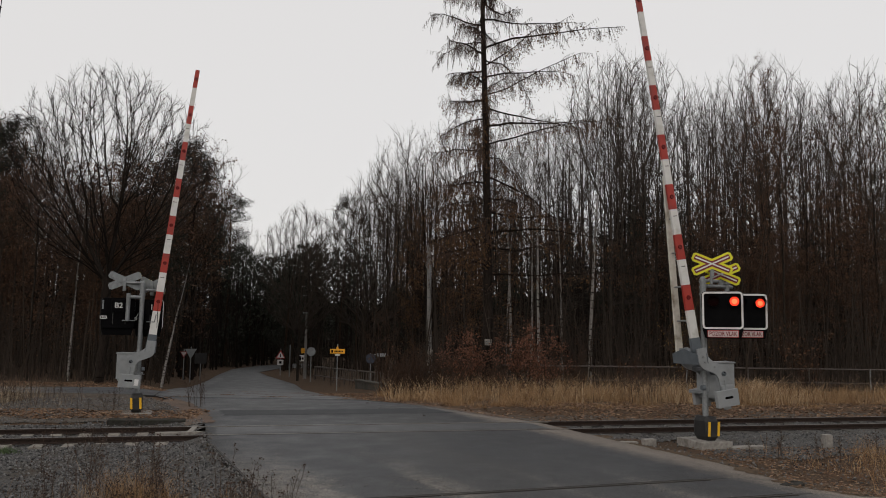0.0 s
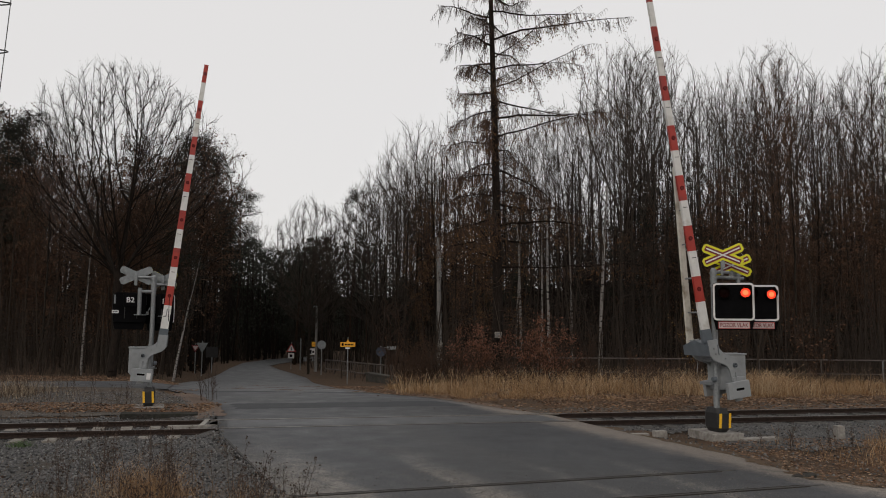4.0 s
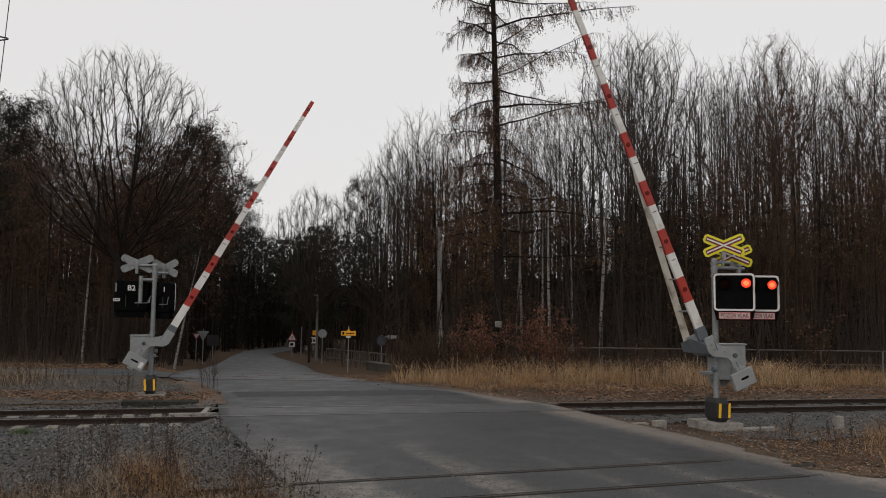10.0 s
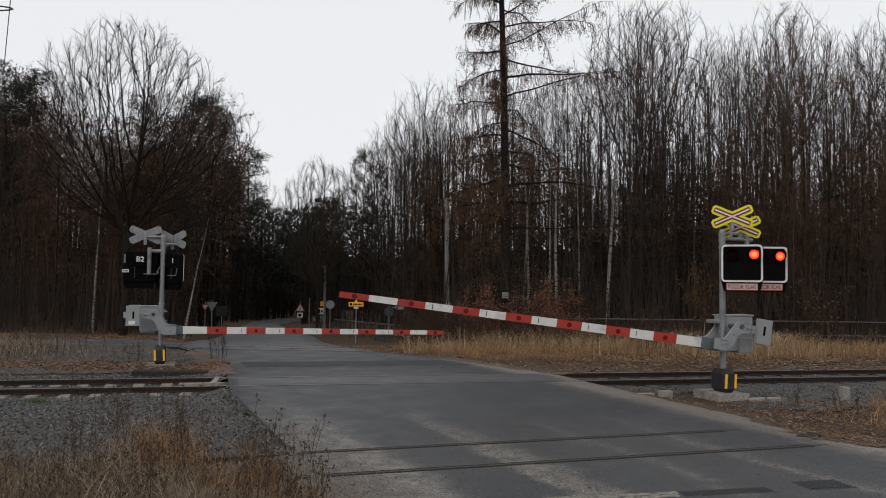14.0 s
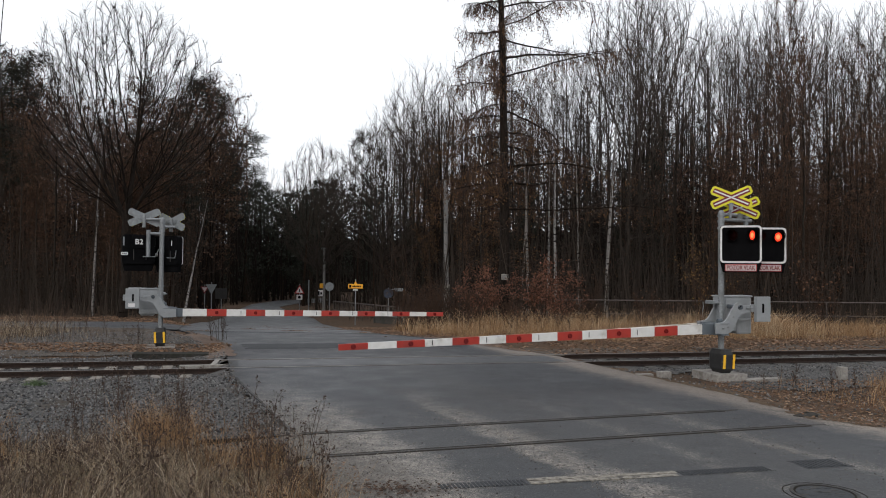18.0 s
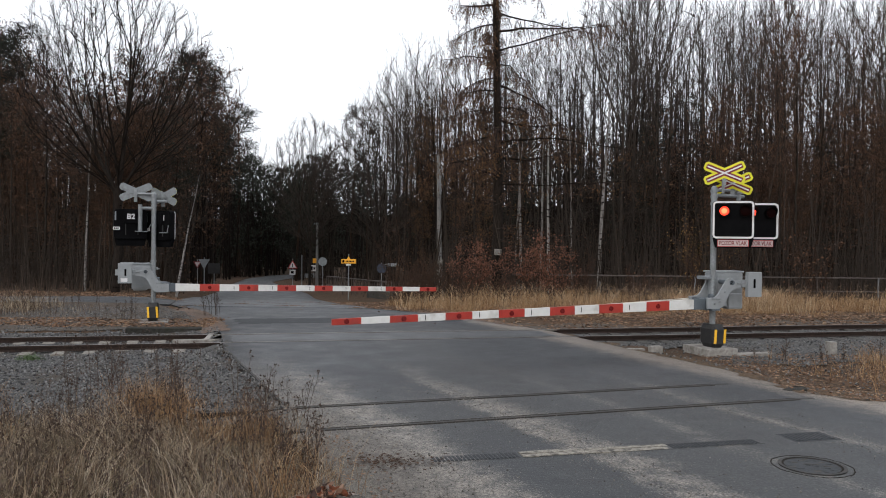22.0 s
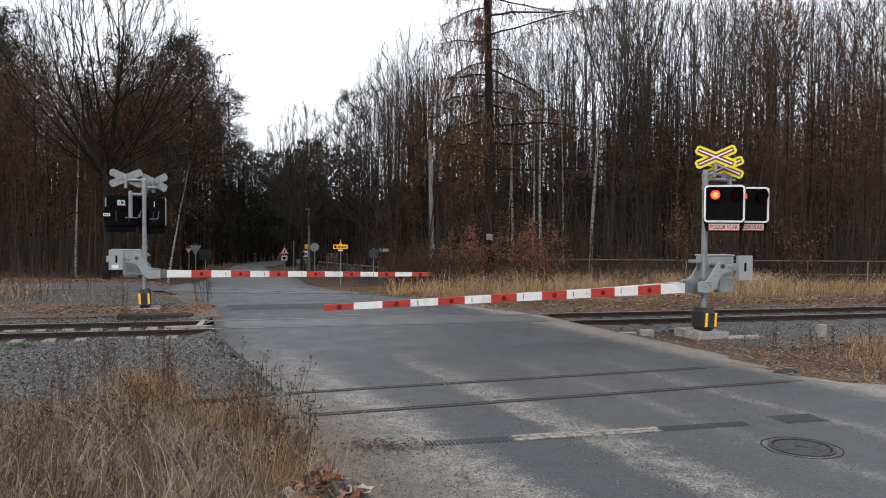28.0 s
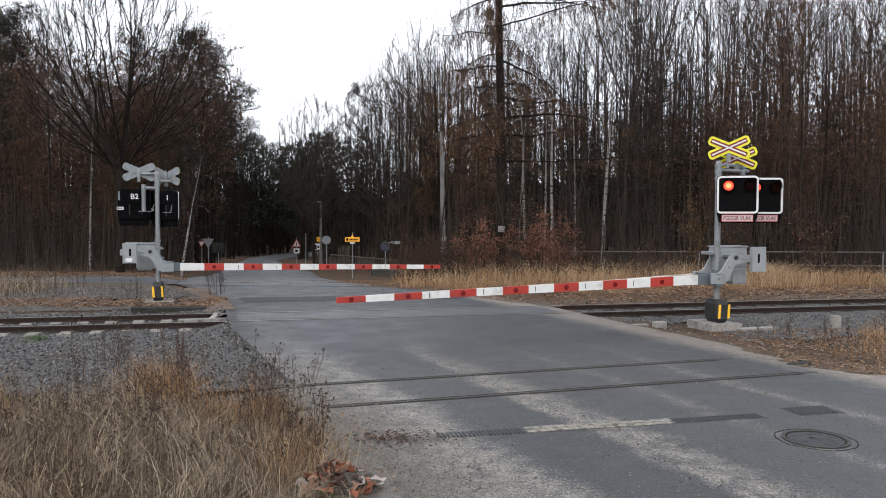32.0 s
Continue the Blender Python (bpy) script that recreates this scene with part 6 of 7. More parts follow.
    tagged(new("tall_reeds", array_mesh("tall_reeds", *v4, REEDS)), "tall pale reed grass before the fence", "grass", "", "stuff")
    # verge left of the road beyond the rails
    x, y = clustered(rng, 8000, -18, -9.5, 22.0, 26.0, 120, 0.3, lambda x, y: (x < -10.6 + 0.5 * np.sin(3 * y)) & (y < 26.6) & ((x < -12.6) | (rng.uniform(size=len(x)) < 0.12)))
    v5 = blades(rng, x, y, rng.uniform(0.12, 0.6, len(x)) * (0.4 + 0.9 * smooth(11, 13.5, -x)), rng.uniform(0.005, 0.011, len(x)), 0.8)
    tagged(new("rough_grass", array_mesh("rough_grass", *v5, GRASS_BROWN)), "rough dry grass beyond the rails", "grass", "", "stuff")
    # scattered tufts on the shoulder
    x, y = clustered(rng, 5200, 6.6, 13, 11.8, 16.2, 60, 0.2, lambda x, y: (in_track(x, y)[0] < -2.6) & (x > 6.9) & ((x > 7.7) | (rng.uniform(size=len(x)) < 0.25)))
    v6 = blades(rng, x, y, rng.uniform(0.1, 0.55, len(x)), rng.uniform(0.003, 0.007, len(x)), 0.7)
    tagged(new("shoulder_grass", array_mesh("shoulder_grass", *v6, GRASS_DRY)), "thin dry grass on the dirt shoulder", "grass", "", "stuff")


def weeds():
    rng = np.random.default_rng(21)
    w = Wood(77)
    w.least = 0.0015
    for cx, cy, n, s, h in ((-4.4, 9.9, 20, 0.3, 1.2), (-3.4, 9.6, 22, 0.3, 1.1), (-2.6, 9.4, 14, 0.4, 0.9), (-4.9, 8.2, 14, 0.5, 0.9), (-2.1, 9.2, 12, 0.25, 0.7), (-5.6, 8.4, 8, 0.5, 0.8), (-3.0, 7.6, 26, 0.5, 0.7), (-1.9, 8.2, 22, 0.3, 0.7), (-4.2, 6.6, 30, 0.7, 0.5), (-2.6, 6.2, 30, 0.6, 0.45), (-3.6, 8.6, 30, 0.7, 0.65), (-5.4, 7.4, 26, 0.6, 0.6), (-1.6, 7.0, 20, 0.3, 0.45),
                            (-1.35, 7.6, 10, 0.15, 0.5), (-6.8, 22.8, 12, 0.2, 1.0), (-9.0, 22.0, 10, 0.2, 0.7), (-11.5, 22.6, 18, 0.8, 1.2), (-13, 23, 22, 1.0, 1.3), (6.9, 15.6, 6, 0.3, 0.5), (8.7, 14.5, 10, 0.5, 0.7),
                (7.3, 15.0, 6, 0.3, 0.45), (7.4, 26.8, 26, 0.6, 1.2), (6.2, 27.2, 20, 0.7, 1.1), (9.6, 27.6, 18, 0.8, 1.0), (13.5, 28.2, 22, 1.2, 1.1), (3.6, 28.0, 20, 0.9, 1.0), (17.0, 29.0, 20, 1.5, 1.2),
                            (1.2, 27.6, 16, 0.6, 0.9), (-14.6, 24.4, 20, 0.9, 1.2), (-16.5, 24.0, 20, 0.9, 1.3)):
        for i in range(n):
            x, y = cx + rng.normal() * s, cy + rng.normal() * s
            st = w.limb((x, y, height_at(x, y)), (rng.normal() * 0.12, rng.normal() * 0.12, 1), h * rng.uniform(0.5, 1.15), 0.0042 if y < 12 else 0.007, 1, 4, 0.06, 0.02, 0.5)
            for c in w.sprout(st, 6, 0.35, 0.6, h * 0.22, 2, 2, 0.1, 0.08, 0.7):
                w.sprout(c, 3, 0.4, 0.6, h * 0.07, 3, 1, 0.1, 0.05, 0.9)
    ends = np.array([s[1] for s in w.segs[3]])
    v, f = merged([tubes(np.array([s[0] for o in (1, 2, 3) for s in w.segs[o]]), np.array([s[1] for o in (1, 2, 3) for s in w.segs[o]]),
                         np.array([s[2] for o in (1, 2, 3) for s in w.segs[o]]), np.array([s[3] for o in (1, 2, 3) for s in w.segs[o]]), 3), flakes(w.rng, ends, 0.012, 0.8)])
    tagged(new("dry_weeds", array_mesh("dry_weeds", v, f, STALK)), "dark dry weed stalks with seed heads", "weeds", "", "stuff")


woods()
far_woods()
undergrowth()
grasses()
weeds()


# ---- loose matter on the ground ----
def loose_ground():
    def beds(x, y):
        s, u = in_track(x, y)
        r = ragged(x, y)
        line = (np.abs(s) < np.where((u > 0) & (s > 0), 1.35, 2.3) + 0.2 * r) & ((u < -5.2 + 0.15 * r) | (u > 3.6 + 0.15 * r)) & (off_left(x, y) * (x < 0) < 0.001) & ((x < 0) | (off_right(x, y) < -0.2))
        heap = (x > 5.75 + 0.2 * r) & (s > -4.75 + 0.35 * r - 0.05 * (x - 6)) & (s < -1.0) & (x < 30)
        yard = (x < -1.2) & (off_left(x, y) < 0.03 + 0.04 * ragged(x, y, 2.0)) & (y > 9.6 + 0.4 * r) & (s < 0)
        return line | yard | heap
    patch("gravel_bed", "grey crushed-stone ballast under the rails", "gravel", -32, -2, 9, 22, 0.16, beds, GRAVEL)
    patch("gravel_bed", "grey crushed-stone ballast under the rails", "gravel", 2, 34, 13.5, 29, 0.12, beds, GRAVEL)

    def bank(x, y):
        s, u = in_track(x, y)
        return (s > 2.5) & (off_left(x, y) < -0.45 + 0.1 * ragged(x, y)) & (y < 27.35) & (x < -6.2 - 0.5 * (y - 21.0) + 0.3 * ragged(x, y))
    patch("gravel_apron", "grey-brown gritty apron round the barrier", "gravel", -20, -5, 19, 27.6, 0.12, bank, GRIT, lambda x, y: 0.006 + 0.04 * smooth(25.6, 26.9, y))
    def beyond_rails(x, y):
        s, u = in_track(x, y)
        r = ragged(x, y)
        return (s > 1.25 + 0.1 * r) & (s < 2.7 + 0.5 * r + 0.3 * np.sin(0.7 * x)) & (off_right(x, y) < -0.5) & (x > 2)
    patch("grit_verge", "grey-brown grit along the rails", "gravel", 2, 34, 18.5, 30, 0.14, beyond_rails, GRIT, 0.006)
    patch("sandy_shoulder", "sandy gravel shoulder at the road's edge", "dirt", -5.5, 2.4, 4.6, 18, 0.06,
          lambda x, y: (off_left(x, y) > np.interp(y, (9, 10.5, 11), (-0.55, -0.3, 0.02)) + 0.1 * ragged(x, y)) & (off_left(x, y) < 0.07 + 0.05 * ragged(x, y, 1.7)), DUST, 0.002)
    patch("dirt_shoulder", "brown dirt shoulder beside the asphalt", "dirt", 1.8, 14, 9.5, 20, 0.06,
          lambda x, y: (off_right(x, y) < 0.1 + 0.25 * ragged(x, y)) & (off_right(x, y) > np.interp(y, (9, 11, 14, 18), (-3.5, -2.4, -1.0, -0.8)) + 0.35 * ragged(x, y, 1.3)) & (in_track(x, y)[0] < -1.0), DIRT, 0.002)
    patch("rusty_dirt", "reddish sandy dirt at the road's corner", "dirt", -9, -4.5, 18.6, 25.5, 0.06,
          lambda x, y: (np.abs(off_left(x, y) + 0.15) < 0.4 + 0.12 * ragged(x, y, 1.5)) & (in_track(x, y)[0] > 1.4), DUST_RED, 0.008)
    patch("rusty_dirt", "reddish sandy dirt along the verge", "dirt", -6, 3.4, 19.4, 34, 0.1,
          lambda x, y: (np.abs(off_right(x, y) + 0.1) < 0.45 + 0.25 * ragged(x, y)) & (in_track(x, y)[0] > 1.5) & (y < 27), DUST_RED, 0.004)
    patch("crossing_panel", "worn dark asphalt panel between the rails", "road", -6, 4, 16.6, 20.6, 0.08,
          lambda x, y: (np.abs(in_track(x, y)[0]) < 0.66) & (off_left(x, y) > 0.15) & (off_right(x, y) > 0.3), ASPHALT_FAR, -0.002)

    patch("asphalt_repair", "dark newer asphalt strip across the road", "road", -9, 1, 20.6, 26, 0.1,
          lambda x, y: (np.abs(in_track(x, y)[0] - 3.7 - 0.06 * ragged(x, y, 0.7)) < 0.75) & (off_left(x, y) > 0.5) & (off_right(x, y) > 0.6), ASPHALT_NEW, -0.001)

    # broken stones
    rng = np.random.default_rng(41)
    n = 60000
    x = np.concatenate([rng.uniform(-16, -2, n // 2), rng.uniform(3, 16, n // 4), rng.uniform(-14, -6, n - n // 2 - n // 4)])
    y = np.concatenate([rng.uniform(9.5, 20, n // 2), rng.uniform(11.5, 24, n // 4), rng.uniform(20.5, 26.5, n - n // 2 - n // 4)])
    s, u = in_track(x, y)
    ok = beds(x, y) | (bank(x, y) & (rng.uniform(size=len(x)) < 0.35)) | ((x > 4.6) & (off_right(x, y) < -0.15) & (s < -1.6) & (rng.uniform(size=len(x)) < np.where(s > -3.0, 0.9, 0.35)))
    ok &= ~((np.abs(np.abs(s) - 0.7535) < 0.09))
    ok &= ~((np.abs((u - 0.1 + 0.3) % 0.6 - 0.3) < 0.15) & (np.abs(s) < 1.3))
    x, y = x[ok], y[ok]
    n = len(x)
    size = rng.uniform(0.01, 0.03, n)
    shape = np.array([(1, 0, 0), (-1, 0, 0), (0, 1, 0), (0, -1, 0), (0, 0, 1), (0, 0, -1)], float)
    tri = np.array([(0, 2, 4), (2, 1, 4), (1, 3, 4), (3, 0, 4), (2, 0, 5), (1, 2, 5), (3, 1, 5), (0, 3, 5)])
    th = rng.uniform(0, math.tau, n)
    v = shape[None] * size[:, None, None] * rng.uniform(0.6, 1.5, (n, 6, 3))
    c, q = np.cos(th)[:, None], np.sin(th)[:, None]
    v = np.stack([v[..., 0] * c - v[..., 1] * q, v[..., 0] * q + v[..., 1] * c, v[..., 2] * 0.8], -1)
    v += np.stack([x, y, top(x, y) + size * 0.3], -1)[:, None]
    f = (np.arange(n)[:, None, None] * 6 + tri[None]).reshape(-1, 3)
    tagged(new("ballast_stones", array_mesh("ballast_stones", v.reshape(-1, 3), f, STONES)), "loose broken grey stones", "stones", "", "stuff")

    # loose grit on the asphalt, thickest between the wheel tracks
    n = 16000
    y = rng.uniform(4.6, 12.5, n) ** 1.0
    lane = rng.choice([0, 1, 2, 3], n, p=[0.5, 0.22, 0.13, 0.15])
    across = np.choose(lane, [2.3 + np.abs(rng.normal(size=n)) * 0.7, 5.05 + rng.normal(size=n) * 0.3, 8.15 + rng.normal(size=n) * 0.3, rng.uniform(2.5, 11, n)])
    x = (across - 0.42 * y) / 0.91
    ok = (off_left(x, y) > -0.5) & (off_right(x, y) > 0)
    x, y = x[ok], y[ok]
    size = rng.uniform(0.0025, 0.0065, len(x)) * rng.choice([1, 1, 1, 1.8], len(x))
    v = shape[None] * size[:, None, None] * rng.uniform(0.6, 1.4, (len(x), 6, 3))
    v += np.stack([x, y, np.where(off_left(x, y) > 0, 0.0, top(x, y)) + size * 0.4], -1)[:, None]
    f = (np.arange(len(x))[:, None, None] * 6 + tri[None]).reshape(-1, 3)
    tagged(new("road_grit", array_mesh("road_grit", v.reshape(-1, 3), f, GRITS)), "loose pale grit scattered on the asphalt", "grit", "", "stuff")

    # fallen leaves
    n = 36000
    x = np.concatenate([rng.uniform(5.5, 12.5, n // 4), rng.uniform(-15, -6, n // 8), rng.uniform(-3.5, 26, n // 4), rng.uniform(-6, -0.4, n // 8), rng.uniform(-9, -1, n // 6), rng.uniform(-20, -10, n // 8), rng.uniform(3, 22, n // 4)])
    y = np.concatenate([rng.uniform(10.5, 17, n // 4), rng.uniform(20, 22, n // 8), rng.uniform(21, 31, n // 4), rng.uniform(4.6, 9, n // 8), rng.uniform(25, 38, n // 6), rng.uniform(31, 35, n // 8), rng.uniform(21, 26, n // 4)])
    s, u = in_track(x, y)
    ok = (np.abs(s) > 1.5) & ((y > 27) | (off_left(x, y) < 0.25) | (off_right(x, y) < 0.2) | (rng.uniform(size=len(x)) < 0.01))
    x, y = x[ok], y[ok]
    size = np.where(y < 10, 0.018, np.where(y < 18, 0.03, 0.05))
    c = np.stack([x, y, top(x, y) + 0.02], -1)
    v, f = flakes(rng, c, 1.0, 0.7)
    v = (v.reshape(-1, 4, 3) - c[:, None]) * size[:, None, None] * (1, 1, 0.3) + c[:, None]
    tagged(new("fallen_leaves", array_mesh("fallen_leaves", v.reshape(-1, 3), f, LEAVES_DEAD)), "scattered brown fallen leaves", "leaves", "", "stuff")


def old_rails():
    """The disused siding that lies buried in the road."""
    old = thing("buried_rails", "worn steel rails of a disused siding sunk in asphalt", "railway track", OLD_TRACK)
    for s in (-0.65, 0.65):
        x1 = 5.2 if s > 0 else 5.7
        x0 = -3.2 if s > 0 else -2.2
        rail = part("rail", box(bmesh.new(), x0, x1, s - 0.032, s + 0.032, -0.1, 0.005, 0.003), IRON, old, "dull rail head level with the asphalt")
        for k, (d, w) in enumerate(((-0.06, 0.022), (0.052, 0.014))):
            part("groove", box(bmesh.new(), x0, x1 - 0.3, s + d - w, s + d + w, -0.04, 0.004), GROOVE, rail, "dark gap along the rail")


def road_fittings():
    c = thing("manhole_cover", "round cast-iron manhole cover in a cracked ring", "manhole cover", pose(3.86, 7.98, 0))

    def ring_part(name, r0, r1, z0, z1, material, label, uneven=0.0):
        rnd = random.Random(9)
        k = 48
        wob = [1 + uneven * rnd.uniform(-1, 1) for i in range(k)]
        out = [(r0 * wob[i] * math.cos(math.tau * i / k), r0 * wob[i] * math.sin(math.tau * i / k)) for i in range(k)]
        inn = [(r1 * wob[i] * math.cos(math.tau * i / k), r1 * wob[i] * math.sin(math.tau * i / k)) for i in range(k)]
        bm = ring_slab(bmesh.new(), out, inn, -z1, -z0)
        bmesh.ops.rotate(bm, verts=bm.verts, cent=(0, 0, 0), matrix=Matrix.Rotation(radians(-90), 3, "X"))
        return part(name, bm, material, c, label)
    ring_part("crack", 0.4, 0.388, -0.03, 0.003, GROOVE, "dark crack round the frame", 0.02)
    ring_part("rim", 0.33, 0.295, -0.05, 0.012, IRON, "worn iron frame")
    ring_part("gap", 0.295, 0.272, -0.05, 0.003, GROOVE, "dark gap round the lid")
    part("lid", rod(bmesh.new(), (0, 0, -0.05), (0, 0, 0.005), 0.272, sides=48), ASPHALT_NEW, c, "asphalt-grey worn lid")
    rnd = random.Random(3)
    for k in range(26):
        a, r = rnd.uniform(0, math.tau), 0.235 * math.sqrt(rnd.uniform(0, 1))
        x, y, w, h = r * math.cos(a), r * math.sin(a), rnd.uniform(0.012, 0.04), rnd.uniform(0.008, 0.016)
        part("stud", box(bmesh.new(), x - w, x + w, y - h, y + h, 0.005, 0.008), rnd.choice((IRON, CONCRETE_DARK, ASPHALT_NEW)), c)
    g = thing("gully_grate", "square iron gully grate in the road", "grate", pose(4.4, 9.2, 0, 0, 0, 14))
    bm = bmesh.new()
    box(bm, -0.31, 0.31, -0.19, 0.19, -0.06, 0.002)
    part("frame", bm, ASPHALT_NEW, g)
    for k in range(9):
        part("bar", box(bmesh.new(), -0.27 + k * 0.06, -0.236 + k * 0.06, -0.15, 0.15, 0.002, 0.009), ASPHALT_NEW, g)
    d = thing("channel_drain", "narrow drainage channel across the road, part broken", "drain", pose(1.72, 8.48, 0, 0, 0, 13.5))
    part("concrete_bed", box(bmesh.new(), -1.9, 2.05, -0.1, 0.1, -0.12, 0.003), ASPHALT, d, "dark worn channel bed")
    rng = random.Random(4)
    for side in (-1, 1):
        x = -0.88
        while x < 0.84:
            w = min(rng.uniform(0.18, 0.55), 0.88 - x)
            bm = bmesh.new()
            a0, a1 = rng.uniform(0.006, 0.02), rng.uniform(0.006, 0.02)
            b0, b1 = rng.uniform(0.085, 0.108), rng.uniform(0.085, 0.108)
            ends = [(x, side * a0), (x + w * 0.5, side * (a0 + a1) * rng.uniform(0.3, 0.7)), (x + w - 0.008, side * a1), (x + w - 0.008, side * b1), (x + w * 0.4, side * rng.uniform(0.085, 0.11)), (x, side * b0)]
            up = 0.006 + rng.uniform(0, 0.007)
            lo, hi = [bm.verts.new((q[0], q[1], -0.05)) for q in ends], [bm.verts.new((q[0], q[1], up)) for q in ends]
            bm.faces.new(hi)
            for k in range(6):
                bm.faces.new((lo[k], lo[(k + 1) % 6], hi[(k + 1) % 6], hi[k]))
            bmesh.ops.recalc_face_normals(bm, faces=bm.faces)
            part("edge_block", bm, CHIPPED, d, "" if x > -0.8 else "pale chipped concrete edging")
            x += w
    x = -1.85
    while x < 2.0:
        if not -0.92 < x < 0.88:
            part("grate_bar", box(bmesh.new(), x, x + 0.026, -0.085, 0.085, 0.003, 0.009), ASPHALT_NEW, d)
        x += 0.045


def road_edging():
    """A worn steel strip along the road's edge before the crossing."""
    e = thing("road_edging", "worn dark steel strip along the road's edge", "edging", pose(0, 0, 0))
    pts = [(-4.25, 15.45), (-3.66, 14.06), (-3.08, 12.74), (-2.62, 11.65), (-2.14, 10.6)]
    for (x0, y0), (x1, y1) in zip(pts, pts[1:]):
        ln = math.dist((x0, y0), (x1, y1))
        part("strip", box(bmesh.new(), 0, ln - 0.02, -0.02, 0.02, -0.1, 0.022, 0.004), IRON, e, "", pose(x0, y0, 0, 0, 0, math.degrees(math.atan2(y1 - y0, x1 - x0))))


def trackside():
    t = thing("concrete_slab", "dark flat concrete slab beside the rails", "slab", pose(-7.0, 19.45, -0.02, 0, 1.5, 17))
    part("slab_top", box(bmesh.new(), -0.9, 0.9, -0.22, 0.22, -0.2, 0.05, 0.02), BASALT, t)
    for x, y, rz, w in ((-5.55, 17.4, 12, 0.5), (-5.45, 18.05, 100, 0.55)):
        e = thing("crossing_kerb", "pale concrete end block of the crossing panel", "kerb", pose(x, y, -0.04, 0, 0, rz), "crossing kerbs")
        part("block", box(bmesh.new(), -w, w, -0.06, 0.06, -0.12, 0.045, 0.012), CONCRETE, e)
    for x, y, h, w in ((4.72, 17.0, 0.16, 0.14), (8.55, 16.9, 0.3, 0.09), (4.3, 17.1, 0.04, 0.2)):
        p = thing("concrete_stub", "short grey concrete stub beside the rails", "marker", pose(x, y, float(land(x, y)), 0, 0, 12), "concrete stubs")
        part("post", box(bmesh.new(), -w, w, -0.08, 0.08, -0.2, h, 0.012), CONCRETE, p)
    s = thing("cable_cover", "flat pale concrete cable cover by the barrier", "slab", pose(6.75, 16.75, -0.1, 0, 0, 14))
    part("cover", box(bmesh.new(), -0.45, 0.5, -0.14, 0.14, -0.15, 0.03, 0.012), CONCRETE, s)


def small_things():
    """A broken flat stone, a green weed between the sleepers and leaves swept against the road's edge."""
    rng = np.random.default_rng(71)
    st = thing("broken_slab", "flat dark broken piece of asphalt on the shoulder", "stone", pose(5.62, 12.2, float(land(5.62, 12.2)) + 0.05, 4, -3, 20))
    bm = bmesh.new()
    k = 11
    ring = [(0.26 * rng.uniform(0.7, 1.1) * math.cos(math.tau * i / k), 0.15 * rng.uniform(0.7, 1.1) * math.sin(math.tau * i / k)) for i in range(k)]
    lo, hi = [bm.verts.new((x, y, -0.06)) for x, y in ring], [bm.verts.new((x * 0.92, y * 0.92, 0.035 + 0.012 * rng.uniform(-1, 1))) for x, y in ring]
    bm.faces.new(lo[::-1])
    bm.faces.new(hi)
    for i in range(k):
        bm.faces.new((lo[i], lo[(i + 1) % k], hi[(i + 1) % k], hi[i]))
    part("piece", bm, BASALT, st)
    n = 160
    x, y = -7.9 + rng.normal(size=n) * 0.13, 14.8 + rng.normal(size=n) * 0.09
    pair = blades(rng, x, y, rng.uniform(0.06, 0.2, n), rng.uniform(0.008, 0.02, n), 0.9)
    tagged(new("green_weed", array_mesh("green_weed", *pair, WEED_GREEN)), "small green weed growing by the rails", "weeds", "", "stuff")
    n = 330
    c = np.stack([-0.5 + rng.normal(size=n) * 0.26, 7.95 + rng.normal(size=n) * 0.13, np.full(n, 0.012)], -1)
    v, f = flakes(rng, c, 0.022, 0.7)
    v[:, 2] = 0.004 + (v[:, 2] - 0.012) * 0.3 + 0.012
    tagged(new("leaf_litter", array_mesh("leaf_litter", v, f, LEAVES_DARK)), "dark brown crumbled leaves on the asphalt's edge", "leaves", "", "stuff")


def sign_post(name, label, x, y, z0, z1, r=0.03):
    t = thing(name, label, "road sign", pose(x, y, z0))
    part("post", rod(bmesh.new(), (0, 0, -0.3), (0, 0, z1 - z0), r, sides=10), GALVANISED, t)
    return t


def triangle(size, flip=False):
    h = size * 0.866
    pts = [(-size / 2, -h / 3), (size / 2, -h / 3), (0, h * 2 / 3)]
    return [(x, -z) for x, z in pts][::-1] if flip else pts


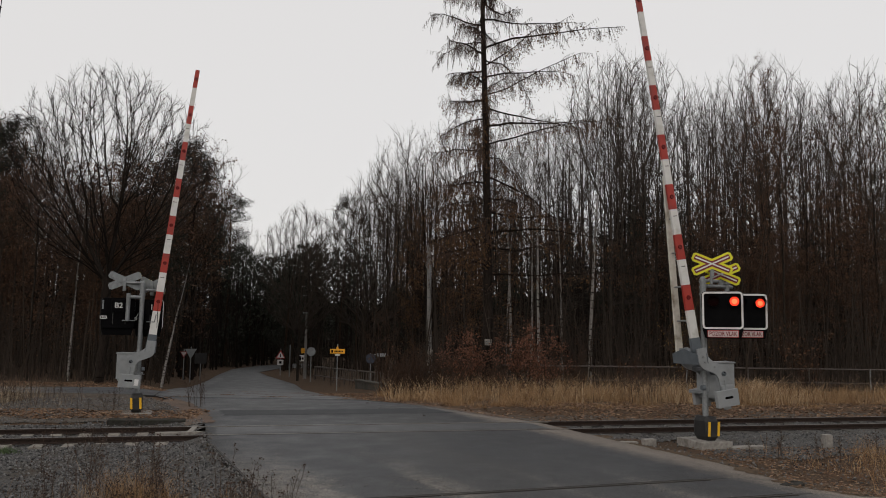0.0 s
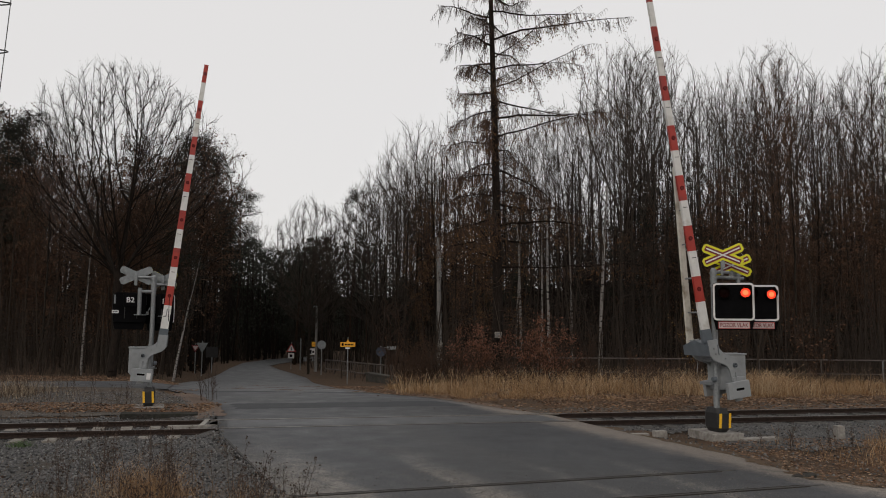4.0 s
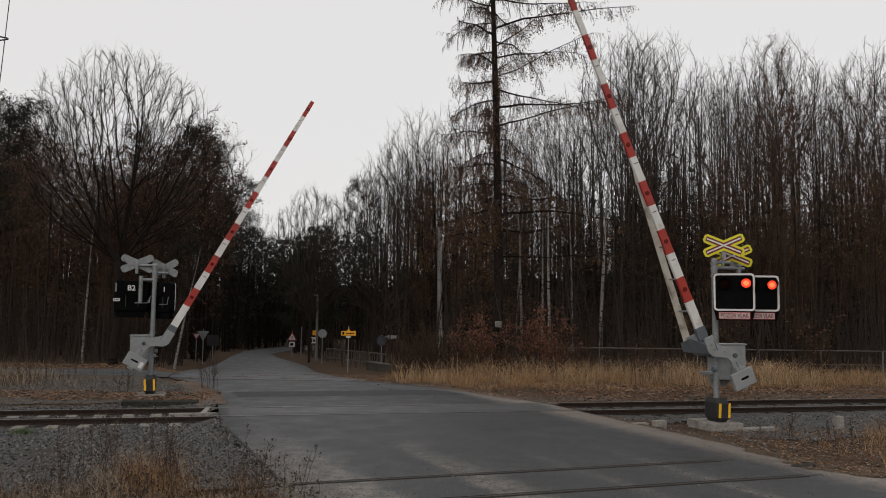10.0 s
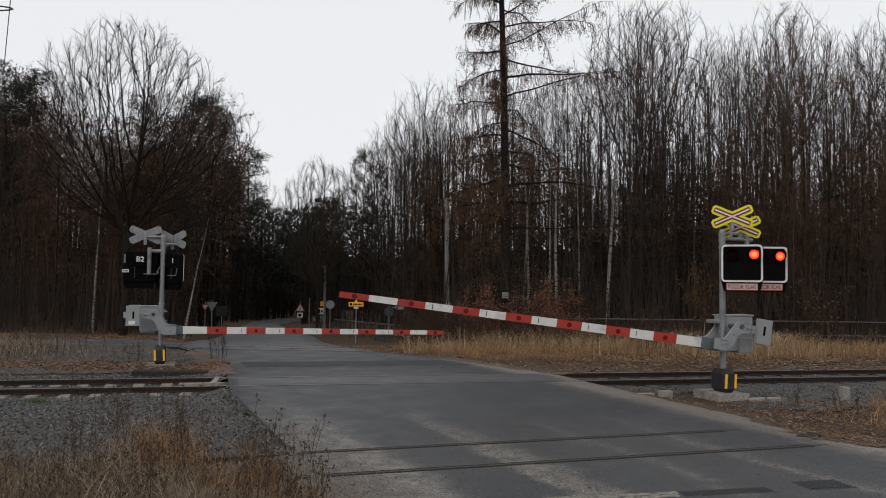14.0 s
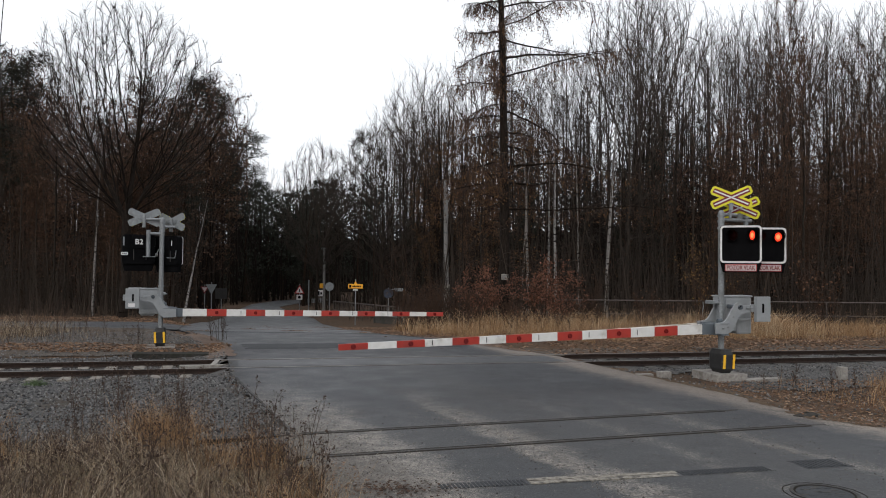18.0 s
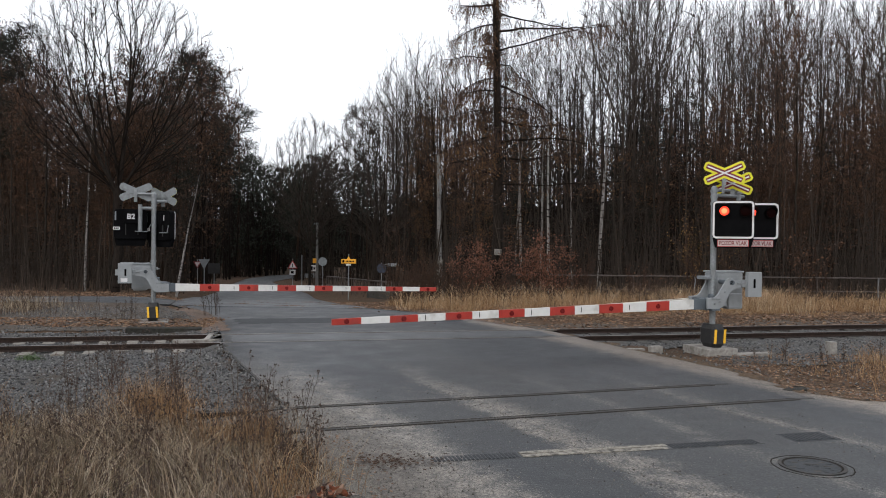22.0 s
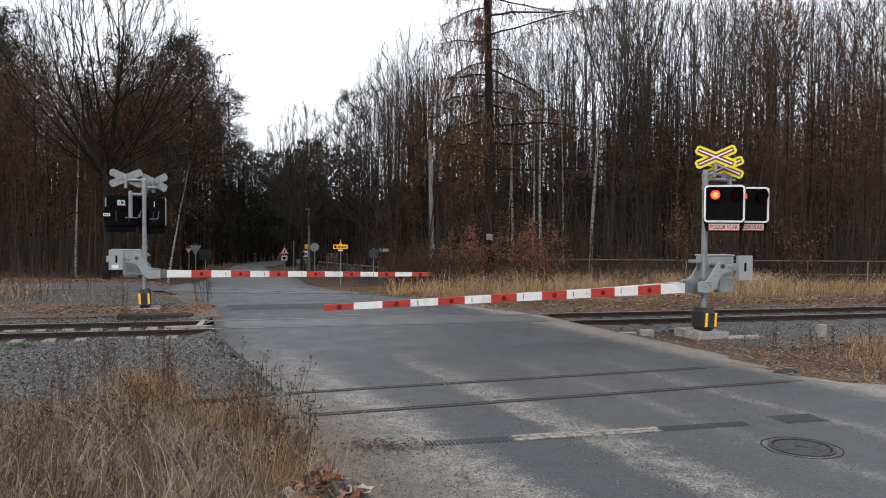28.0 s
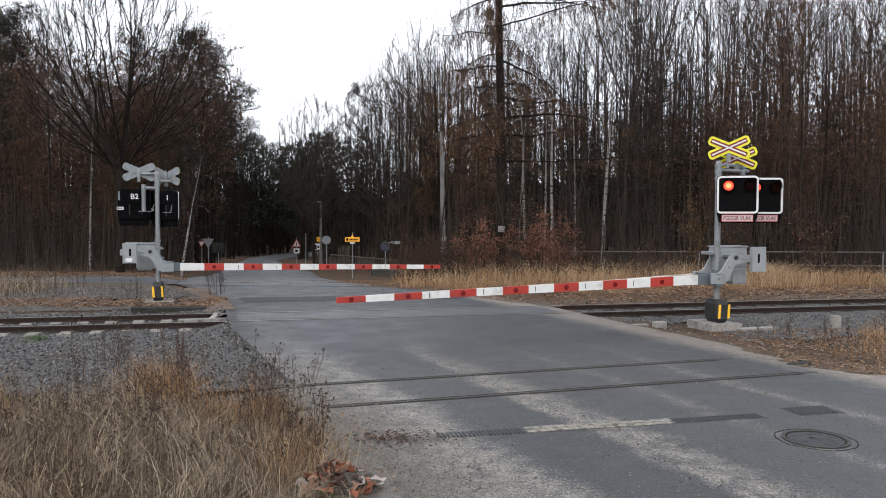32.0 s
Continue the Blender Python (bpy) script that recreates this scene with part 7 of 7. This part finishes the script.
def signs():
    t = sign_post("direction_sign", "orange-yellow direction sign on a slender grey post", -5.48, 45, -1.3, 1.45)
    z = 2.33
    f = part("sign_face", box(bmesh.new(), -0.43, 0.43, -0.06, -0.03, z - 0.13, z + 0.13, 0.008), ORANGE_SIGN, t, "orange-yellow face")
    part("symbol", box(bmesh.new(), -0.36, -0.24, -0.065, -0.06, z - 0.08, z + 0.08), BLACK_PAINT, f)
    for k in range(6):
        part("text_bar", box(bmesh.new(), -0.17 + 0.085 * k, -0.105 + 0.085 * k, -0.065, -0.06, z - 0.05, z + 0.04), BLACK_PAINT, f)
    part("gable", slab(bmesh.new(), triangle(0.2), -0.055, -0.035), ORANGE_SIGN, t, "", pose(0, 0, z + 0.19))
    part("small_plate", box(bmesh.new(), -0.14, 0.14, -0.06, -0.035, z - 0.25, z - 0.16), WHITE_SIGN, t)

    t = sign_post("warning_sign", "red-rimmed triangular warning sign with a plate below", -15.16, 78, -2.6, 0.3, 0.04)
    part("rim", slab(bmesh.new(), triangle(0.98), -0.06, -0.04), RED_SIGN, t, "", pose(0, 0, 2.2))
    part("face", slab(bmesh.new(), triangle(0.7), -0.075, -0.061), WHITE_SIGN, t, "", pose(0, 0, 2.2))
    part("mark", box(bmesh.new(), -0.04, 0.04, -0.085, -0.076, 2.06, 2.4), BLACK_PAINT, t)
    part("plate", box(bmesh.new(), -0.3, 0.3, -0.06, -0.04, 1.28, 1.78), WHITE_SIGN, t)
    part("plate_symbol", box(bmesh.new(), -0.15, 0.12, -0.068, -0.061, 1.4, 1.66), BLACK_PAINT, t)
    t = sign_post("marker_post", "thin grey upright post by the road", -13.87, 76, -2.3, 0.66, 0.055)
    part("cap", rod(bmesh.new(), (0, 0, 2.96), (0, 0, 3.02), 0.07, 0.05), GALVANISED, t)

    t = thing("street_lamp", "grey concrete street lamp pole with small signs", "street lamp", pose(-11.4, 70, -1.9))
    part("pole", rod(bmesh.new(), (0, 0, -0.3), (0, 0, 5.6), 0.15, 0.08, sides=10), POLE_WOOD, t)
    part("lamp_head", box(bmesh.new(), -0.3, 0.12, -0.12, 0.12, 5.55, 5.68, 0.03), SIGN_BACK, t)
    part("orange_box", box(bmesh.new(), -0.34, -0.02, -0.3, -0.18, 2.02, 2.45, 0.02), ORANGE_SIGN, t, "orange box")
    p = part("notice", box(bmesh.new(), -0.6, -0.05, -0.3, -0.22, 1.3, 1.85, 0.01), WHITE_SIGN, t, "pale notice board")
    part("panel", box(bmesh.new(), -0.55, -0.33, -0.308, -0.301, 1.36, 1.76), BLACK_PAINT, p)
    part("panel", box(bmesh.new(), -0.27, -0.1, -0.308, -0.301, 1.45, 1.65), BLACK_PAINT, p)

    t = sign_post("round_sign", "grey back of a round road sign", -9.64, 62, -1.6, 0.85, 0.035)
    bm = rod(bmesh.new(), (0, -0.05, 2.1), (0, -0.03, 2.1), 0.35, sides=28)
    part("disc", bm, SIGN_BACK, t)
    t = sign_post("mandatory_sign", "small round blue sign at the footpath", -4.27, 54, -1.7, 0.7, 0.03)
    part("disc", rod(bmesh.new(), (0, -0.05, 2.0), (0, -0.03, 2.0), 0.34, sides=28), BLUE_SIGN, t)
    part("arm_plate", box(bmesh.new(), 0.4, 1.2, -0.05, -0.03, 2.15, 2.38), SIGN_BACK, t)
    part("arm", rod(bmesh.new(), (0, 0, 2.27), (0.5, -0.03, 2.27), 0.02), GALVANISED, t)

    t = sign_post("give_way_sign", "grey back of a give-way sign", -14.83, 48, -0.75, 1.1, 0.03)
    part("plate", slab(bmesh.new(), triangle(0.72, True), -0.05, -0.03), SIGN_BACK, t, "", pose(0, 0, 1.52))
    t = sign_post("give_way_sign", "small white and red give-way sign", -16.52, 52, -0.85, 0.85, 0.03)
    part("rim", slab(bmesh.new(), triangle(0.55, True), -0.05, -0.03), RED_DARK, t, "", pose(0, 0, 1.4))
    part("face", slab(bmesh.new(), triangle(0.36, True), -0.06, -0.051), PINK_SIGN, t, "", pose(0, 0, 1.4))
    t = sign_post("notice_board", "dark notice board under the trees", -15.4, 52, -0.85, 0.5, 0.03)
    part("board", box(bmesh.new(), -0.4, 0.4, -0.06, -0.03, 0.75, 1.45, 0.02), BLACK_RUBBER, t)

    t = thing("utility_pole", "weathered grey utility pole on a concrete foot", "utility pole", pose(-0.2, 55, -1.2, 0, -0.9, 0))
    part("pole", rod(bmesh.new(), (0, 0, -0.3), (0, 0, 9.6), 0.2, 0.13, sides=12), POLE_WOOD, t)
    part("foot", box(bmesh.new(), -0.28, 0.28, -0.25, 0.25, -0.3, 2.15, 0.05), CONCRETE, t, "rough pale concrete foot")
    for k in range(4):
        part("band", rod(bmesh.new(), (0, 0, 2.4 + k * 1.7), (0, 0, 2.44 + k * 1.7), 0.205 - 0.012 * k, sides=12), PAINT_SLATE, t)
    t = thing("tree_tag", "small white tag nailed to the larch trunk", "sign", pose(2.41, 33.66, 1.82))
    part("tag", box(bmesh.new(), -0.15, 0.15, -0.03, 0.05, -0.13, 0.13, 0.006), CONCRETE, t)
    for k in range(2):
        part("text_bar", box(bmesh.new(), -0.12, 0.1, -0.034, -0.03, -0.06 + 0.09 * k, -0.03 + 0.09 * k), PAINT_SLATE, t)


def fences():
    f = thing("railing", "rusted steel pipe railing along the wood", "railing", pose(3.0, 33, 0.0))
    for z in (0.88, 0.3):
        part("rail", rod(bmesh.new(), (0, 0, z), (31, 0, z), 0.028 if z > 0.5 else 0.02, sides=8), FENCE_STEEL, f)
    for k in range(13):
        x = 0.0 + k * 2.62 - 0.05
        if x > 0:
            part("post", rod(bmesh.new(), (x, 0, -1.0), (x, 0, 0.9), 0.03, sides=8), FENCE_STEEL if k % 3 else SIGN_BACK, f)
    b = thing("bridge_railing", "dark bar railing on a concrete parapet", "railing", pose(-9.9, 66, 0))
    a, c = Vector((0, 0, -0.87)), Vector((6.6, -16, -0.45))
    for dz in (0.0, -0.72):
        part("rail", rod(bmesh.new(), a + Vector((0, 0, dz)), c + Vector((0, 0, dz)), 0.05, sides=8), FENCE_STEEL, b)
    for k in range(30):
        p = a.lerp(c, k / 29)
        part("bar", rod(bmesh.new(), p - Vector((0, 0, 0.72 + (0.4 if k % 5 == 0 else 0))), p, 0.03 if k % 5 else 0.05, sides=6), FENCE_STEEL, b)
    w = thing("parapet", "low dark concrete parapet wall", "wall", pose(-3.0, 46.5, -1.55, 0, 0, -62))
    part("wall_body", box(bmesh.new(), -3.6, 0.4, -0.2, 0.2, -0.4, 0.6, 0.03), CONCRETE_DARK, w)
    part("coping", box(bmesh.new(), -3.65, 0.45, -0.26, 0.26, 0.6, 0.7, 0.02), CONCRETE_DARK, w)


def curve_tube(name, points, r, material, parent, label=""):
    bm = bmesh.new()
    for a, b in zip(points, points[1:]):
        rod(bm, a, b, r, sides=8)
    return part(name, bm, material, parent, label)


def hanging_cable():
    t = thing("hanging_cable", "thin black cable with curved steel hooks", "cable", pose(-8.21, 14.0, 0))
    part("cable", rod(bmesh.new(), (-0.12, 0, 5.55), (0.1, 0, 9.4), 0.008, sides=6), WIRE, t)
    for z, w in ((7.28, 0.85), (8.21, 0.9)):
        pts = [Vector((-0.05 - w * (1 - math.cos(a)) * 1.2, 0.1 * math.sin(a), z + 0.1 * math.sin(a) + 0.03 * (1 - math.cos(a)))) for a in [math.pi * (i / 10 - 0.5) for i in range(11)]]
        curve_tube("hook", [p + Vector((0.09, 0, 0)) for p in pts], 0.014, WIRE, t)
    part("weight", box(bmesh.new(), -0.9, -0.05, -0.05, 0.05, 5.48, 5.6, 0.02), WIRE, t, "black end weight")
    m = thing("cable_mast", "tall grey steel mast carrying the cable hooks", "mast", pose(-10.3, 14.0, height_at(-10.3, 14.0)))
    part("shaft", rod(bmesh.new(), (0, 0, -0.4), (0, 0, 10.5), 0.12, 0.08, sides=14), GALVANISED, m)
    for z in (5.56, 7.38, 8.31):
        part("arm", rod(bmesh.new(), (0, 0, z), (1.3, 0, z), 0.015, sides=8), WIRE, m)


def leaf_heap():
    h = thing("leaf_heap", "small heap of withered leaves on a grey rotten stump", "leaf heap", pose(-0.93, 6.45, 0.0))
    rng = np.random.default_rng(6)
    bm = bmesh.new()
    bmesh.ops.create_icosphere(bm, subdivisions=3, radius=0.16)
    for v in bm.verts:
        v.co = Vector((v.co.x * 1.5, v.co.y * 1.0, v.co.z * 0.75)) * (1 + 0.3 * noise.noise(v.co * 14) + 0.2 * noise.noise(v.co * 45))
    part("stump", bm, ROTTEN, h, "grey rotten stump", pose(0.12, -0.05, 0.04))
    for i in range(110):
        a, r = rng.uniform(0, math.tau), rng.uniform(0, 0.34)
        bm = bmesh.new()
        s = rng.uniform(0.04, 0.095)
        pts = [(0, -1, 0), (0.55, -0.5, 0.18), (0.75, 0.2, 0.25), (0.3, 0.55, 0.1), (0, 1.1, 0.25), (-0.3, 0.55, 0.1), (-0.75, 0.2, 0.25), (-0.55, -0.5, 0.18)]
        vs = [bm.verts.new(Vector(q) * s) for q in pts]
        mid = bm.verts.new((0, 0, -0.1 * s))
        for k in range(8):
            bm.faces.new((vs[k], vs[(k + 1) % 8], mid))
        part("leaf", bm, LEAF_HEAP[i % 4], h, "", pose(0.0 + r * 1.05 * math.cos(a), -0.06 + r * 0.8 * math.sin(a), 0.05 + 0.14 * max(0, 1 - r / 0.3) + rng.uniform(0, 0.04), rng.uniform(-50, 50), rng.uniform(-50, 50), rng.uniform(0, 360)))


loose_ground()
old_rails()
road_fittings()
road_edging()
trackside()
small_things()
signs()
fences()
hanging_cable()
leaf_heap()


# ---- what moves ----
LEFT_SWING = [(0, 84.6), (4, 84.6), (8.8, 84.5), (9.0, 83.2), (9.2, 80.2), (9.4, 76.3), (9.6, 71.4), (9.8, 66.7), (10.0, 62.3), (10.5, 53.1), (11.0, 43.8), (11.5, 34.8), (12.0, 25.9), (12.5, 17.5),
              (13.0, 9.7), (13.4, 4.0), (13.7, 1.0), (14.0, 0.0), (20, 0.0), (32.0, 0.0)]
RIGHT_SWING = [(0, 82.1), (4, 82.1), (9.0, 82.0), (9.25, 80.6), (9.5, 77.2), (9.75, 72.6), (10.0, 68.1), (10.5, 59.8), (11.0, 52.0), (11.5, 44.4), (12.0, 36.8), (12.5, 29.2), (13.0, 22.1), (13.5, 15.2),
               (14.0, 8.8), (14.5, 3.6), (14.9, 1.0), (15.3, 0.0), (24, 0.0), (32.0, 0.0)]
FLASH, FIRST = 1.0235, 0.08


def motions():
    for boom, pivot, rows in ((left_boom, LEFT_PIVOT, LEFT_SWING), (right_boom, RIGHT_PIVOT, RIGHT_SWING)):
        walk(boom, [(t, pose(pivot[0], 0, pivot[1], 0, -a, 0)) for t, a in rows])
    # the discs of a pair flip to the front by turns, as if switched
    for lamp, x, first in LAMP_DISCS:
        angle = 180.0 if first else 0.0
        rows = [(0.0, pose(x, -0.07, 0.19, 0, 0, angle))]
        t = FIRST
        while t < 31.9:
            for dt, part_turn in ((-0.055, 0), (-0.018, 60), (0.018, 120), (0.055, 180)):
                rows.append((t + dt, pose(x, -0.07, 0.19, 0, 0, angle + part_turn)))
            angle += 180.0
            t += FLASH / 2
        rows.append((32.0, pose(x, -0.07, 0.19, 0, 0, angle)))
        walk(lamp, rows)


motions()
